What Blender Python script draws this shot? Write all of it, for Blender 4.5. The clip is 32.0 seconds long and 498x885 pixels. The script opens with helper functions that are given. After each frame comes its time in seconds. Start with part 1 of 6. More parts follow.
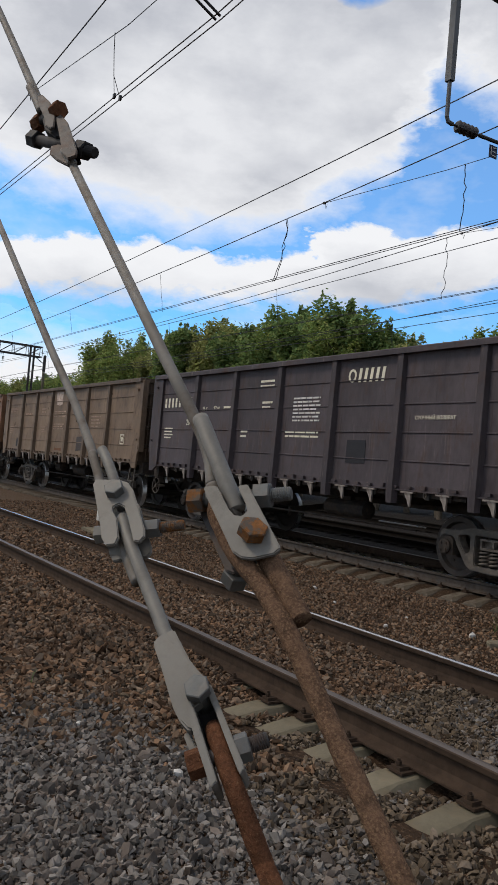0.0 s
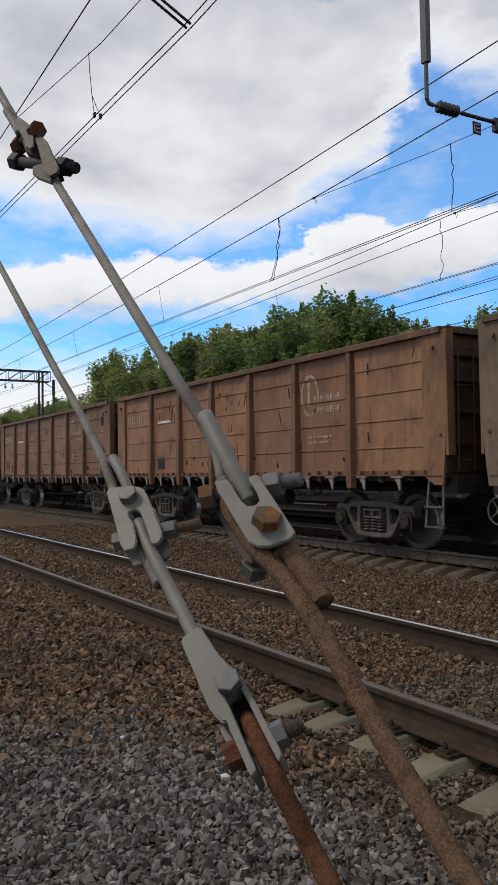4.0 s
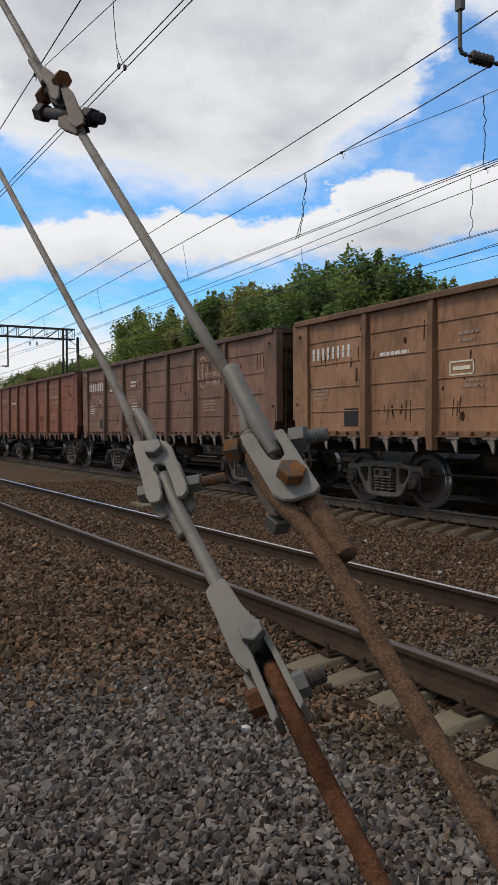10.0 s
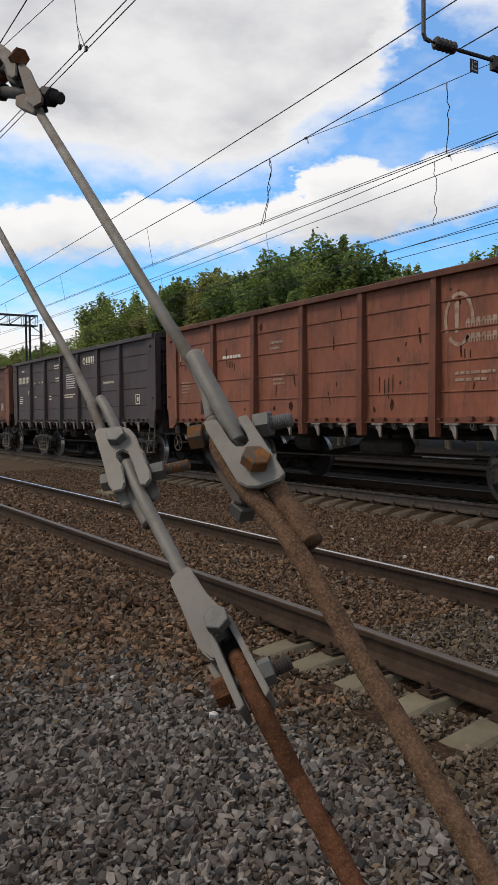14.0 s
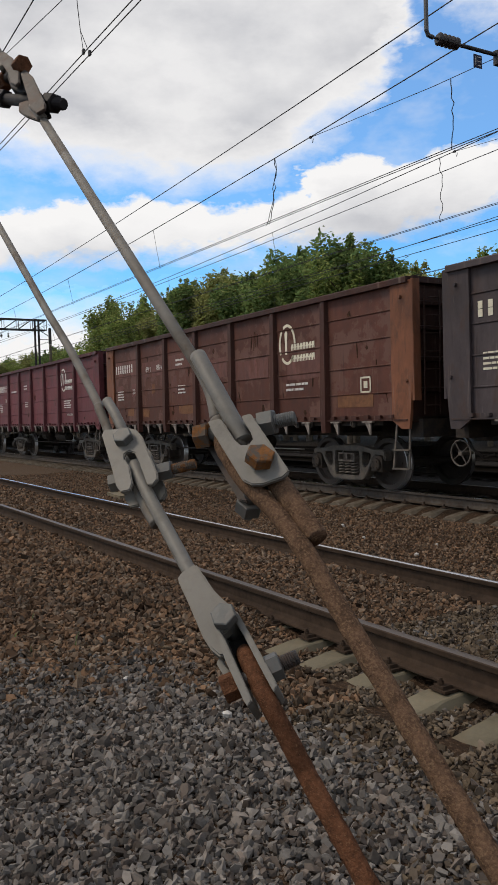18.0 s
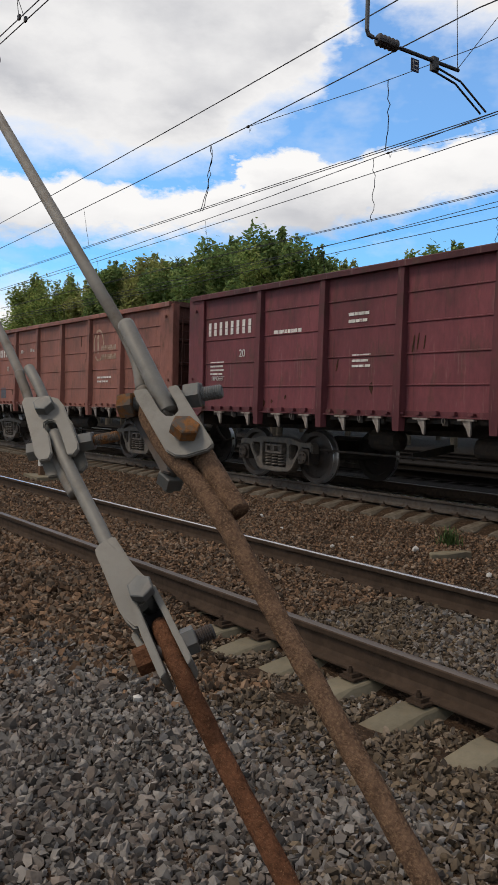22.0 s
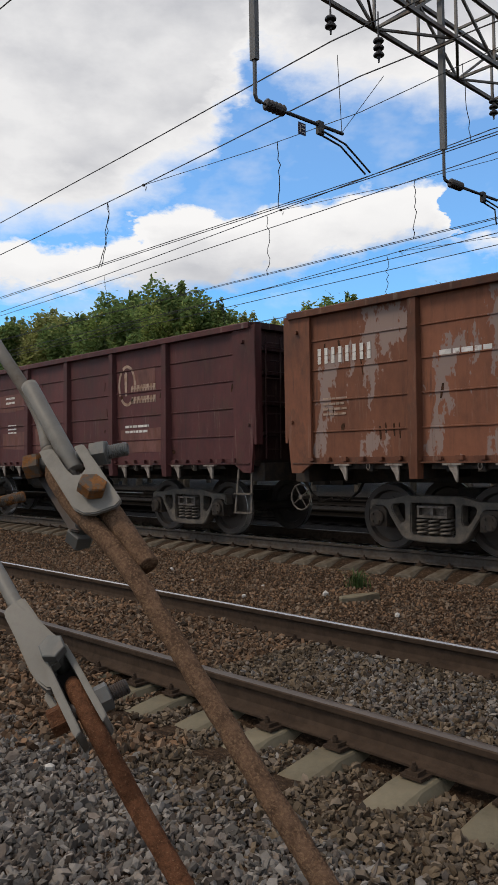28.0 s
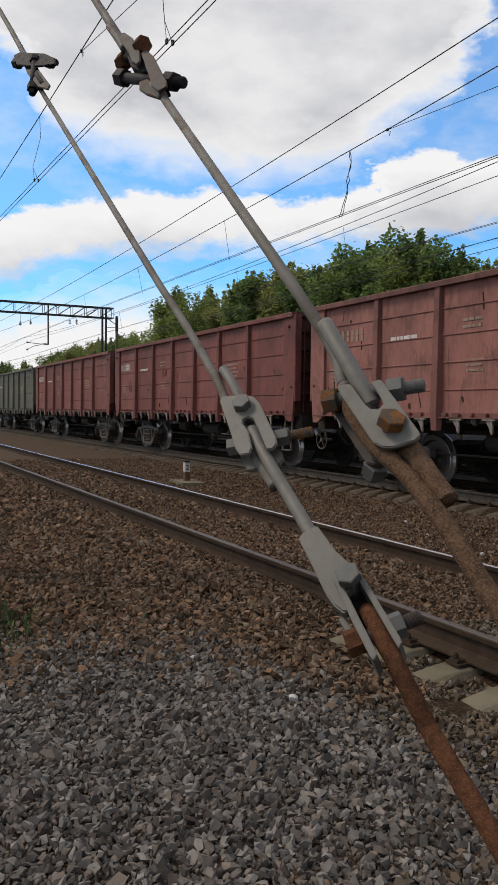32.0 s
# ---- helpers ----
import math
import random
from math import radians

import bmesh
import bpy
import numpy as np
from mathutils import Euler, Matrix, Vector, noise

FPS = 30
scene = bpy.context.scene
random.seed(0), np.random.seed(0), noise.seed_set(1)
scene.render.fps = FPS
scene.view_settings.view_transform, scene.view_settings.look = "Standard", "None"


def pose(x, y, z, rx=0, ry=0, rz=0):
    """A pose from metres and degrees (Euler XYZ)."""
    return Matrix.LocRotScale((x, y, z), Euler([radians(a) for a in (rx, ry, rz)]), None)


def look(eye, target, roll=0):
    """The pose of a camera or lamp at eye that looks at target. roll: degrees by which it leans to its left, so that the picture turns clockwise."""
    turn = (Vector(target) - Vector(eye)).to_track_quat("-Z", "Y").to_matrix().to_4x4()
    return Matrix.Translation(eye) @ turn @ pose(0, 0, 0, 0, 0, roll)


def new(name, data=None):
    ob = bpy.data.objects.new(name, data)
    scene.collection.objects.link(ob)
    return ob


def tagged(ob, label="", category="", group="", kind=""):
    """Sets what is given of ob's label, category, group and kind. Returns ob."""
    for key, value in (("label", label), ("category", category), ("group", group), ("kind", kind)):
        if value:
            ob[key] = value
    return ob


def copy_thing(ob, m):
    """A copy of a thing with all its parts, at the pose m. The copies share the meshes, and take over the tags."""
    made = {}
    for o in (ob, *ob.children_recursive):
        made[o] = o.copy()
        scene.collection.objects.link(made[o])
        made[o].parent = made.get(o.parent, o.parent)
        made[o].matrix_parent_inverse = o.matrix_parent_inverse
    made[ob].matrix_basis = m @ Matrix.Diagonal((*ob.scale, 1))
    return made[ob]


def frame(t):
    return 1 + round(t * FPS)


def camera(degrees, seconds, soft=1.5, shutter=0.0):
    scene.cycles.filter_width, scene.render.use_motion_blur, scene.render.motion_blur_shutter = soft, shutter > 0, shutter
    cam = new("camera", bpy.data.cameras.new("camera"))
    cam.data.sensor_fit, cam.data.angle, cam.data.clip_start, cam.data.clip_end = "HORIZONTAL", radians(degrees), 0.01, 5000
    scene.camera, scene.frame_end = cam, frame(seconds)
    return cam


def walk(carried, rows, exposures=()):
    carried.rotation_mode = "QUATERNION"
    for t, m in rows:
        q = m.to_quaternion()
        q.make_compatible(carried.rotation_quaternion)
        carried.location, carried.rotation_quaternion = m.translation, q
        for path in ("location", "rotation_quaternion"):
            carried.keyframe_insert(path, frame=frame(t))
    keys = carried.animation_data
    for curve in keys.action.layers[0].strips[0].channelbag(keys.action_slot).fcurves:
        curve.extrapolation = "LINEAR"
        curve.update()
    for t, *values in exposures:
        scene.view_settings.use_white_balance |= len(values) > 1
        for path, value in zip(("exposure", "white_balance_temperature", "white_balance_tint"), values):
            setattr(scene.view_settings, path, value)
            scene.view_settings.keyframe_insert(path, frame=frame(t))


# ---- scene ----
cam = camera(35.3, 32.0, soft=0.5)
PATH = [
    (0, (2.596, -3.256, 1.379), (0.911, -2.182, 1.442), 5.0),
    (0.5, (2.601, -3.259, 1.376), (0.935, -2.155, 1.458), 3.4),
    (1, (2.602, -3.257, 1.373), (0.925, -2.17, 1.455), 2.7),
    (1.5, (2.599, -3.253, 1.37), (0.908, -2.187, 1.439), 2.2),
    (2, (2.6, -3.249, 1.365), (0.909, -2.183, 1.423), 1.4),
    (2.5, (2.604, -3.245, 1.361), (0.916, -2.172, 1.391), 0.4),
    (4.5, (2.607, -3.248, 1.363), (0.893, -2.221, 1.445), -1.3),
    (5, (2.606, -3.247, 1.362), (0.879, -2.24, 1.438), -1.6),
    (5.5, (2.599, -3.244, 1.356), (0.838, -2.296, 1.355), -1.4),
    (6, (2.608, -3.235, 1.355), (0.881, -2.226, 1.325), -2.2),
    (6.5, (2.595, -3.236, 1.366), (0.944, -2.111, 1.271), 1.9),
    (6.9, (2.607, -3.239, 1.372), (1.088, -1.938, 1.38), 2.1),
    (7, (2.62, -3.247, 1.367), (1.051, -2.007, 1.407), 1.5),
    (7.5, (2.584, -3.26, 1.361), (0.863, -2.243, 1.339), 4.3),
    (8, (2.597, -3.264, 1.358), (0.822, -2.343, 1.335), 2.9),
    (8.5, (2.601, -3.259, 1.36), (0.849, -2.294, 1.365), 2.1),
    (9, (2.605, -3.256, 1.358), (0.838, -2.319, 1.379), 0.6),
    (9.5, (2.602, -3.249, 1.355), (0.857, -2.272, 1.325), -0.1),
    (10, (2.608, -3.252, 1.355), (0.871, -2.262, 1.322), -0.3),
    (10.5, (2.606, -3.247, 1.356), (0.898, -2.207, 1.339), -0.1),
    (11, (2.6, -3.246, 1.359), (0.945, -2.124, 1.336), 1.0),
    (11.5, (2.602, -3.247, 1.359), (0.952, -2.118, 1.297), 1.1),
    (12, (2.599, -3.248, 1.357), (0.916, -2.172, 1.265), 0.8),
    (12.5, (2.602, -3.248, 1.356), (0.919, -2.17, 1.265), 0.4),
    (13, (2.604, -3.246, 1.353), (0.921, -2.171, 1.256), -0.1),
    (13.5, (2.597, -3.242, 1.353), (0.91, -2.171, 1.269), -0.5),
    (15.5, (2.606, -3.244, 1.36), (0.898, -2.205, 1.34), -0.8),
    (16, (2.613, -3.248, 1.354), (0.903, -2.212, 1.329), -1.8),
    (16.5, (2.613, -3.244, 1.356), (0.889, -2.231, 1.326), -1.9),
    (17, (2.612, -3.244, 1.355), (0.885, -2.236, 1.321), -1.9),
    (17.5, (2.612, -3.244, 1.353), (0.882, -2.242, 1.312), -1.9),
    (18, (2.612, -3.242, 1.352), (0.906, -2.201, 1.286), -1.6),
    (18.5, (2.601, -3.204, 1.332), (0.946, -2.117, 1.048), -3.9),
    (19, (2.597, -3.229, 1.334), (0.984, -2.071, 1.099), 0.1),
    (19.5, (2.605, -3.245, 1.334), (0.967, -2.1, 1.25), 1.3),
    (20, (2.586, -3.235, 1.335), (0.994, -2.026, 1.274), 2.2),
    (20.5, (2.603, -3.245, 1.333), (1.017, -2.028, 1.278), 2.1),
    (21, (2.601, -3.244, 1.332), (1.009, -2.036, 1.258), 2.1),
    (21.5, (2.598, -3.238, 1.331), (1.002, -2.037, 1.238), 1.6),
    (22, (2.603, -3.24, 1.33), (1.008, -2.036, 1.237), 1.3),
    (22.5, (2.599, -3.235, 1.329), (0.998, -2.041, 1.234), 1.1),
    (23, (2.6, -3.235, 1.327), (1.011, -2.026, 1.21), 1.2),
    (23.5, (2.6, -3.234, 1.327), (1.006, -2.034, 1.187), 1.1),
    (24, (2.599, -3.24, 1.329), (0.99, -2.055, 1.229), 0.7),
    (24.5, (2.591, -3.229, 1.327), (1.017, -2.008, 1.148), 2.0),
    (25, (2.611, -3.235, 1.335), (1.094, -1.931, 1.325), 0.7),
    (25.5, (2.619, -3.194, 1.316), (1.235, -1.752, 1.254), 0.6),
    (25.6, (2.622, -3.187, 1.311), (1.363, -1.638, 1.187), -0.0),
    (25.7, (2.640, -3.189, 1.334), (1.487, -1.560, 1.212), -3.1),
    (25.8, (2.658, -3.191, 1.357), (1.634, -1.478, 1.239), -5.4),
    (25.9, (2.682, -3.189, 1.354), (1.684, -1.458, 1.258), -8.0),
    (26, (2.705, -3.186, 1.350), (1.703, -1.456, 1.301), -9.5),
    (26.2, (2.700, -3.204, 1.352), (1.620, -1.522, 1.294), -9.4),
    (26.5, (2.693, -3.231, 1.355), (1.583, -1.568, 1.362), -7.2),
    (28.5, (2.607, -3.27, 1.326), (1.05, -2.015, 1.309), -0.2),
    (29, (2.588, -3.289, 1.321), (0.927, -2.177, 1.249), -0.8),
    (29.5, (2.595, -3.316, 1.316), (0.852, -2.338, 1.231), -1.6),
    (30, (2.584, -3.319, 1.307), (0.836, -2.352, 1.201), -0.2),
    (30.5, (2.599, -3.345, 1.31), (0.806, -2.464, 1.223), 0.4),
    (31, (2.597, -3.346, 1.312), (0.811, -2.451, 1.218), 1.5),
    (31.5, (2.607, -3.357, 1.31), (0.797, -2.508, 1.232), 0.7),
    (32, (2.594, -3.343, 1.311), (0.815, -2.433, 1.23), 0.6),
]
walk(cam, [(t, look(eye, target, roll)) for t, eye, target, roll in PATH],
     [(0, 0.0, 6500, 10), (6.4, 0.0, 6500, 10), (6.9, 0.14, 6550, 10), (7.1, 0.14, 6550, 10), (7.7, 0.0, 6600, 10), (9, -0.06, 6550, 10), (11.3, 0.04, 6700, 10), (12, 0.2, 6750, 10), (13.2, 0.08, 6750, 10), (18.2, 0.02, 6750, 10), (18.9, 0.2, 6850, 10),
      (19.4, 0.08, 6800, 10), (20, 0.0, 6750, 10), (21, 0.08, 6800, 10), (25.3, 0.05, 6750, 10), (25.9, 0.34, 6800, 10), (26.6, 0.34, 6800, 10), (28.2, 0.02, 6750, 10), (32, 0.0, 6700, 10)])


# ---- light ----
SUN_DIR = Vector((-0.38, -0.50, 0.78)).normalized()
world = bpy.data.worlds.new("sky")
scene.world = world
world.use_nodes = True


def sky_nodes():
    """Hazy blue sky with broken fair-weather cloud over it."""
    nt = world.node_tree
    N, L = nt.nodes, nt.links
    N.clear()
    out, bg = N.new("ShaderNodeOutputWorld"), N.new("ShaderNodeBackground")
    sky = N.new("ShaderNodeTexSky")
    sky.sky_type, sky.sun_disc = "NISHITA", False
    sky.sun_elevation = math.asin(SUN_DIR.z)
    sky.sun_rotation = math.atan2(SUN_DIR.x, SUN_DIR.y)
    sky.air_density, sky.dust_density, sky.ozone_density = 1.0, 0.6, 2.0
    co = N.new("ShaderNodeTexCoord")
    sep = N.new("ShaderNodeSeparateXYZ")
    L.new(co.outputs["Generated"], sep.inputs[0])

    def m(op, a, b=None, c=None, clamp=False):
        n = N.new("ShaderNodeMath")
        n.operation, n.use_clamp = op, clamp
        for i, v in enumerate((a, b, c)):
            if v is None:
                continue
            if isinstance(v, (int, float)):
                n.inputs[i].default_value = v
            else:
                L.new(v, n.inputs[i])
        return n.outputs[0]

    x, y, z = sep.outputs
    az = m("MULTIPLY", m("ARCTAN2", m("MULTIPLY", x, -1.0), y), 57.2958)
    el = m("MULTIPLY", m("ARCSINE", z), 57.2958)
    # cloud space: flattened towards the horizon
    comb = N.new("ShaderNodeCombineXYZ")
    L.new(m("MULTIPLY", az, 0.055), comb.inputs[0])
    L.new(m("MULTIPLY", el, 0.105), comb.inputs[1])
    comb.inputs[2].default_value = 3.7

    def noise_tex(scale, detail, rough, offset):
        n = N.new("ShaderNodeTexNoise")
        n.inputs["Scale"].default_value, n.inputs["Detail"].default_value = scale, detail
        n.inputs["Roughness"].default_value = rough
        mp = N.new("ShaderNodeMapping")
        mp.inputs["Location"].default_value = offset
        L.new(comb.outputs[0], mp.inputs[0])
        L.new(mp.outputs[0], n.inputs["Vector"])
        return n.outputs[0]

    big = noise_tex(0.9, 9.0, 0.55, (0, 0, 0))
    fine = noise_tex(3.4, 8.0, 0.6, (4.1, 2.3, 1.0))
    puff = noise_tex(7.0, 7.0, 0.62, (1.3, 7.1, 4.0))
    wisp = noise_tex(2.2, 5.0, 0.6, (6.3, 0.4, 8.0))

    rough_az = m("ADD", az, m("ADD", m("MULTIPLY", m("SUBTRACT", noise_tex(5.0, 5.0, 0.55, (3.1, 2.2, 6.0)), 0.5), 6.5), m("MULTIPLY", m("SUBTRACT", wisp, 0.5), 5.0)))

    def edge(points, shift=0.0):
        """Elevation of a cloud's edge along the horizon, from (azimuth, elevation) in degrees."""
        n = N.new("ShaderNodeFloatCurve")
        n.mapping.use_clip = False
        c = n.mapping.curves[0]
        points = sorted((a / 100, e / 40) for a, e in points)
        while len(c.points) < len(points):
            c.points.new(0.5, 0.5)
        for p, xy in zip(c.points, points):
            p.location, p.handle_type = xy, "AUTO_CLAMPED"
        n.mapping.update()
        L.new(m("DIVIDE", m("ADD", rough_az, shift), 100.0), n.inputs["Value"])
        return m("MULTIPLY", n.outputs[0], 40.0)

    def bell(v, mid, width):
        d = m("DIVIDE", m("SUBTRACT", v, mid), width)
        return m("POWER", 2.718, m("MULTIPLY", m("MULTIPLY", d, d), -1.0))

    def blob(a, e, wa, we, k):
        return m("MULTIPLY", m("MULTIPLY", bell(az, a, wa), bell(el, e, we)), k)

    rough_el = m("ADD", el, m("ADD", m("MULTIPLY", m("SUBTRACT", puff, 0.5), 3.0), m("MULTIPLY", m("SUBTRACT", fine, 0.5), 2.4)))
    heap_line = [(88, 27), (81, 24), (79.3, 21), (78.6, 19), (76, 17.7), (70, 16.6), (66, 16.0), (62, 15.7), (58.0, 15.9), (55.0, 17.2), (53.2, 18.6), (50.8, 19.6), (48.2, 21.0), (47.0, 23.4), (46.0, 27.8), (45.0, 27.0), (42, 25.0), (37, 23.8), (31, 23.2), (25, 22.9), (11, 22)]
    heap_low = m("DIVIDE", m("ADD", m("ADD", edge(heap_line, -1.3), edge(heap_line, 1.3)), m("ADD", edge(heap_line), edge(heap_line, 0.6))), 4.0)
    bank_top = edge([(88, 11), (80.5, 12.8), (77, 14.0), (73, 14.9), (69, 15.3), (64, 15.4), (60, 14.8), (57, 15.2), (55, 15.9), (53.6, 17.4), (51, 17.9), (48, 17.4), (45, 17.8), (40, 18.1), (36, 18.9), (32.5, 18.8), (31, 17.6), (30.2, 14.8), (28.4, 15.2), (22, 15.2), (10, 15.4)])
    bank_low = edge([(88, 7.5), (80.5, 8.8), (76, 10.3), (70, 10.8), (65, 11.2), (58, 11.6), (50, 12.1), (43, 13.0), (36, 14.6), (31, 15.2), (29.6, 14.2), (26, 13.6), (10, 13.2)])
    haze_top = edge([(88, 7.0), (80.5, 7.0), (77, 8.3), (68, 8.7), (58, 7.8), (45, 8.4), (30, 8.6), (10, 8.5)])
    heap = m("SUBTRACT", rough_el, heap_low)
    lobed_el = m("ADD", el, m("ADD", m("MULTIPLY", m("SUBTRACT", puff, 0.5), 2.6), m("MULTIPLY", m("SUBTRACT", fine, 0.5), 1.0)))
    bank_up, bank_dn = m("SUBTRACT", bank_top, lobed_el), m("SUBTRACT", rough_el, bank_low)
    top_gap = blob(52.5, 32.0, 4.5, 1.5, 1.0)
    near = m("MAXIMUM", m("MULTIPLY", m("SUBTRACT", heap, m("MULTIPLY", top_gap, 14.0)), 0.68),
             m("MAXIMUM", m("MINIMUM", m("MULTIPLY", bank_up, 4.0), m("MULTIPLY", bank_dn, 1.4)), m("MULTIPLY", m("SUBTRACT", haze_top, rough_el), 0.6)))
    veil = m("ADD", 0.13, m("MULTIPLY", m("SUBTRACT", wisp, 0.50), 1.3, clamp=True))
    near = m("MAXIMUM", m("ADD", m("MULTIPLY", near, 0.42), 0.33, clamp=True), veil, clamp=True)
    # the rest of the sky, outside the drawn heaps
    high = m("MULTIPLY", m("SUBTRACT", el, 34.0), 0.12, clamp=True)
    round_ = m("MULTIPLY", m("SUBTRACT", m("ABSOLUTE", m("SUBTRACT", az, 48.0)), 42.0), 0.12, clamp=True)
    else_ = m("MAXIMUM", high, round_)
    dens = m("ADD", m("ADD", m("MULTIPLY", big, 0.95), m("MULTIPLY", fine, 0.62)), 0.13)
    far_mask = m("MULTIPLY", m("SUBTRACT", dens, 0.72), 5.0, clamp=True)
    mask = m("ADD", m("MULTIPLY", near, m("SUBTRACT", 1.0, else_)), m("MULTIPLY", far_mask, else_))
    deep = m("MAXIMUM", m("MULTIPLY", m("SUBTRACT", heap, 1.2), 0.30, clamp=True), m("MULTIPLY", m("MULTIPLY", m("SUBTRACT", bank_up, 1.1), 0.34, clamp=True), m("GREATER_THAN", bank_dn, -1.0)))
    tone = m("MULTIPLY", m("SUBTRACT", noise_tex(1.7, 6.0, 0.55, (9.0, 5.0, 2.0)), 0.36), 3.2, clamp=True)
    thick = m("MULTIPLY", m("MULTIPLY", deep, m("ADD", 0.25, m("MULTIPLY", tone, 0.75))), 0.95, clamp=True)
    shade = N.new("ShaderNodeMix")
    shade.data_type = "RGBA"
    shade.inputs[6].default_value = (0.90, 0.91, 0.935, 1)
    shade.inputs[7].default_value = (0.50, 0.52, 0.575, 1)
    L.new(thick, shade.inputs[0])
    blue = N.new("ShaderNodeMix")
    blue.data_type, blue.blend_type = "RGBA", "MULTIPLY"
    blue.inputs[0].default_value = 1.0
    blue.inputs[7].default_value = (SKY_GAIN * 0.34, SKY_GAIN, SKY_GAIN * 1.45, 1)
    L.new(sky.outputs[0], blue.inputs[6])
    mix = N.new("ShaderNodeMix")
    mix.data_type = "RGBA"
    L.new(mask, mix.inputs[0])
    L.new(blue.outputs[2], mix.inputs[6])
    L.new(shade.outputs[2], mix.inputs[7])
    L.new(mix.outputs[2], bg.inputs[0])
    bg.inputs[1].default_value = 1.0
    L.new(bg.outputs[0], out.inputs[0])


SKY_GAIN = 0.15
sky_nodes()
sun = new("sun", bpy.data.lights.new("sun", "SUN"))
sun.data.energy, sun.data.angle, sun.data.color = 1.95, radians(14), (1.0, 0.86, 0.70)
sun.matrix_world = look((0, 0, 60), Vector((0, 0, 60)) - SUN_DIR)


# ---- materials ----
def mat(name, base, rough=0.7, metal=0.0, spots=None, spot_scale=6.0, spot_low=0.45, spot_high=0.65, vary=0.25, scale=12.0,
        bump=0.15, bump_scale=60.0, bump_dist=0.01, per=None, per_range=(0.55, 1.5), own_colour=False, coords="Object", spot_rough=None, stretch=None, second=None, spec=None, streak=0.0, spot_detail=8.0):
    """A painted, rusty or mineral surface: base colour varied at two scales, spots of a second colour, fine relief."""
    ma = bpy.data.materials.new(name)
    ma.use_nodes = True
    nt = ma.node_tree
    N, L = nt.nodes, nt.links
    bsdf = N["Principled BSDF"]
    co = N.new("ShaderNodeTexCoord")
    src = co.outputs[coords]
    if stretch:
        mp = N.new("ShaderNodeMapping")
        mp.inputs["Scale"].default_value = stretch
        L.new(src, mp.inputs[0])
        src = mp.outputs[0]

    def nz(sc, det=5.0, rough_=0.6):
        n = N.new("ShaderNodeTexNoise")
        n.inputs["Scale"].default_value, n.inputs["Detail"].default_value, n.inputs["Roughness"].default_value = sc, det, rough_
        L.new(src, n.inputs["Vector"])
        return n.outputs[0]

    def ramp(v, lo, hi, a=0.0, b=1.0):
        n = N.new("ShaderNodeMapRange")
        n.inputs[1].default_value, n.inputs[2].default_value, n.inputs[3].default_value, n.inputs[4].default_value = lo, hi, a, b
        L.new(v, n.inputs[0])
        return n.outputs[0]

    def mixc(f, a, b, blend="MIX"):
        n = N.new("ShaderNodeMix")
        n.data_type, n.blend_type = "RGBA", blend
        for sock, v in ((n.inputs[0], f), (n.inputs[6], a), (n.inputs[7], b)):
            if isinstance(v, (int, float)):
                sock.default_value = v
            elif isinstance(v, tuple):
                sock.default_value = (*v[:3], 1)
            else:
                L.new(v, sock)
        return n.outputs[2]

    if own_colour:
        info = N.new("ShaderNodeObjectInfo")
        col = info.outputs["Color"]
    else:
        col = base
    big = nz(scale * 0.2, 4.0)
    fine = nz(scale, 6.0, 0.65)
    grey = N.new("ShaderNodeMath")
    grey.operation = "ADD"
    L.new(ramp(big, 0.3, 0.7, 1 - vary * 0.6, 1 + vary * 0.6), grey.inputs[0])
    L.new(ramp(fine, 0.3, 0.7, -vary * 0.5, vary * 0.5), grey.inputs[1])
    val = grey.outputs[0]
    if per:
        if per == "island":
            g = N.new("ShaderNodeNewGeometry")
            rnd = g.outputs["Random Per Island"]
        else:
            rnd = N.new("ShaderNodeObjectInfo").outputs["Random"]
        mul = N.new("ShaderNodeMath")
        mul.operation = "MULTIPLY"
        L.new(val, mul.inputs[0])
        L.new(ramp(rnd, 0.0, 1.0, *per_range), mul.inputs[1])
        val = mul.outputs[0]
        if second:
            wn = N.new("ShaderNodeTexWhiteNoise")
            wn.noise_dimensions = "1D"
            L.new(rnd, wn.inputs["W"])
            col = mixc(ramp(wn.outputs[0], 0.45, 0.75), col, second)
    vv = N.new("ShaderNodeCombineColor")
    for i in range(3):
        L.new(val, vv.inputs[i])
    col = mixc(1.0, col, vv.outputs[0], "MULTIPLY")
    rgh = rough
    if spots:
        f = ramp(nz(spot_scale, spot_detail, 0.68), spot_low, spot_high)
        col = mixc(f, col, spots)
        if spot_rough is not None:
            rgh = ramp(f, 0, 1, rough, spot_rough)
    if streak:
        # rain streaks and scrapes that run down the sheet
        mp2 = N.new("ShaderNodeMapping")
        mp2.inputs["Scale"].default_value = (9.0, 9.0, 0.75)
        L.new(co.outputs[coords], mp2.inputs[0])
        n2 = N.new("ShaderNodeTexNoise")
        n2.inputs["Scale"].default_value, n2.inputs["Detail"].default_value, n2.inputs["Roughness"].default_value = 1.0, 7.0, 0.7
        L.new(mp2.outputs[0], n2.inputs["Vector"])
        col = mixc(ramp(n2.outputs[0], 0.56, 0.74, 0.0, streak), col, (0.022, 0.016, 0.014))
        col = mixc(ramp(n2.outputs[0], 0.30, 0.42, streak * 0.35, 0.0), col, (0.30, 0.24, 0.20))
    L.new(col, bsdf.inputs["Base Color"])
    bsdf.inputs["Metallic"].default_value = metal
    if spec is None:
        spec = 0.5 if metal > 0.3 or rough < 0.5 else (0.08 if rough >= 0.85 else 0.22)
    bsdf.inputs["Specular IOR Level"].default_value = spec
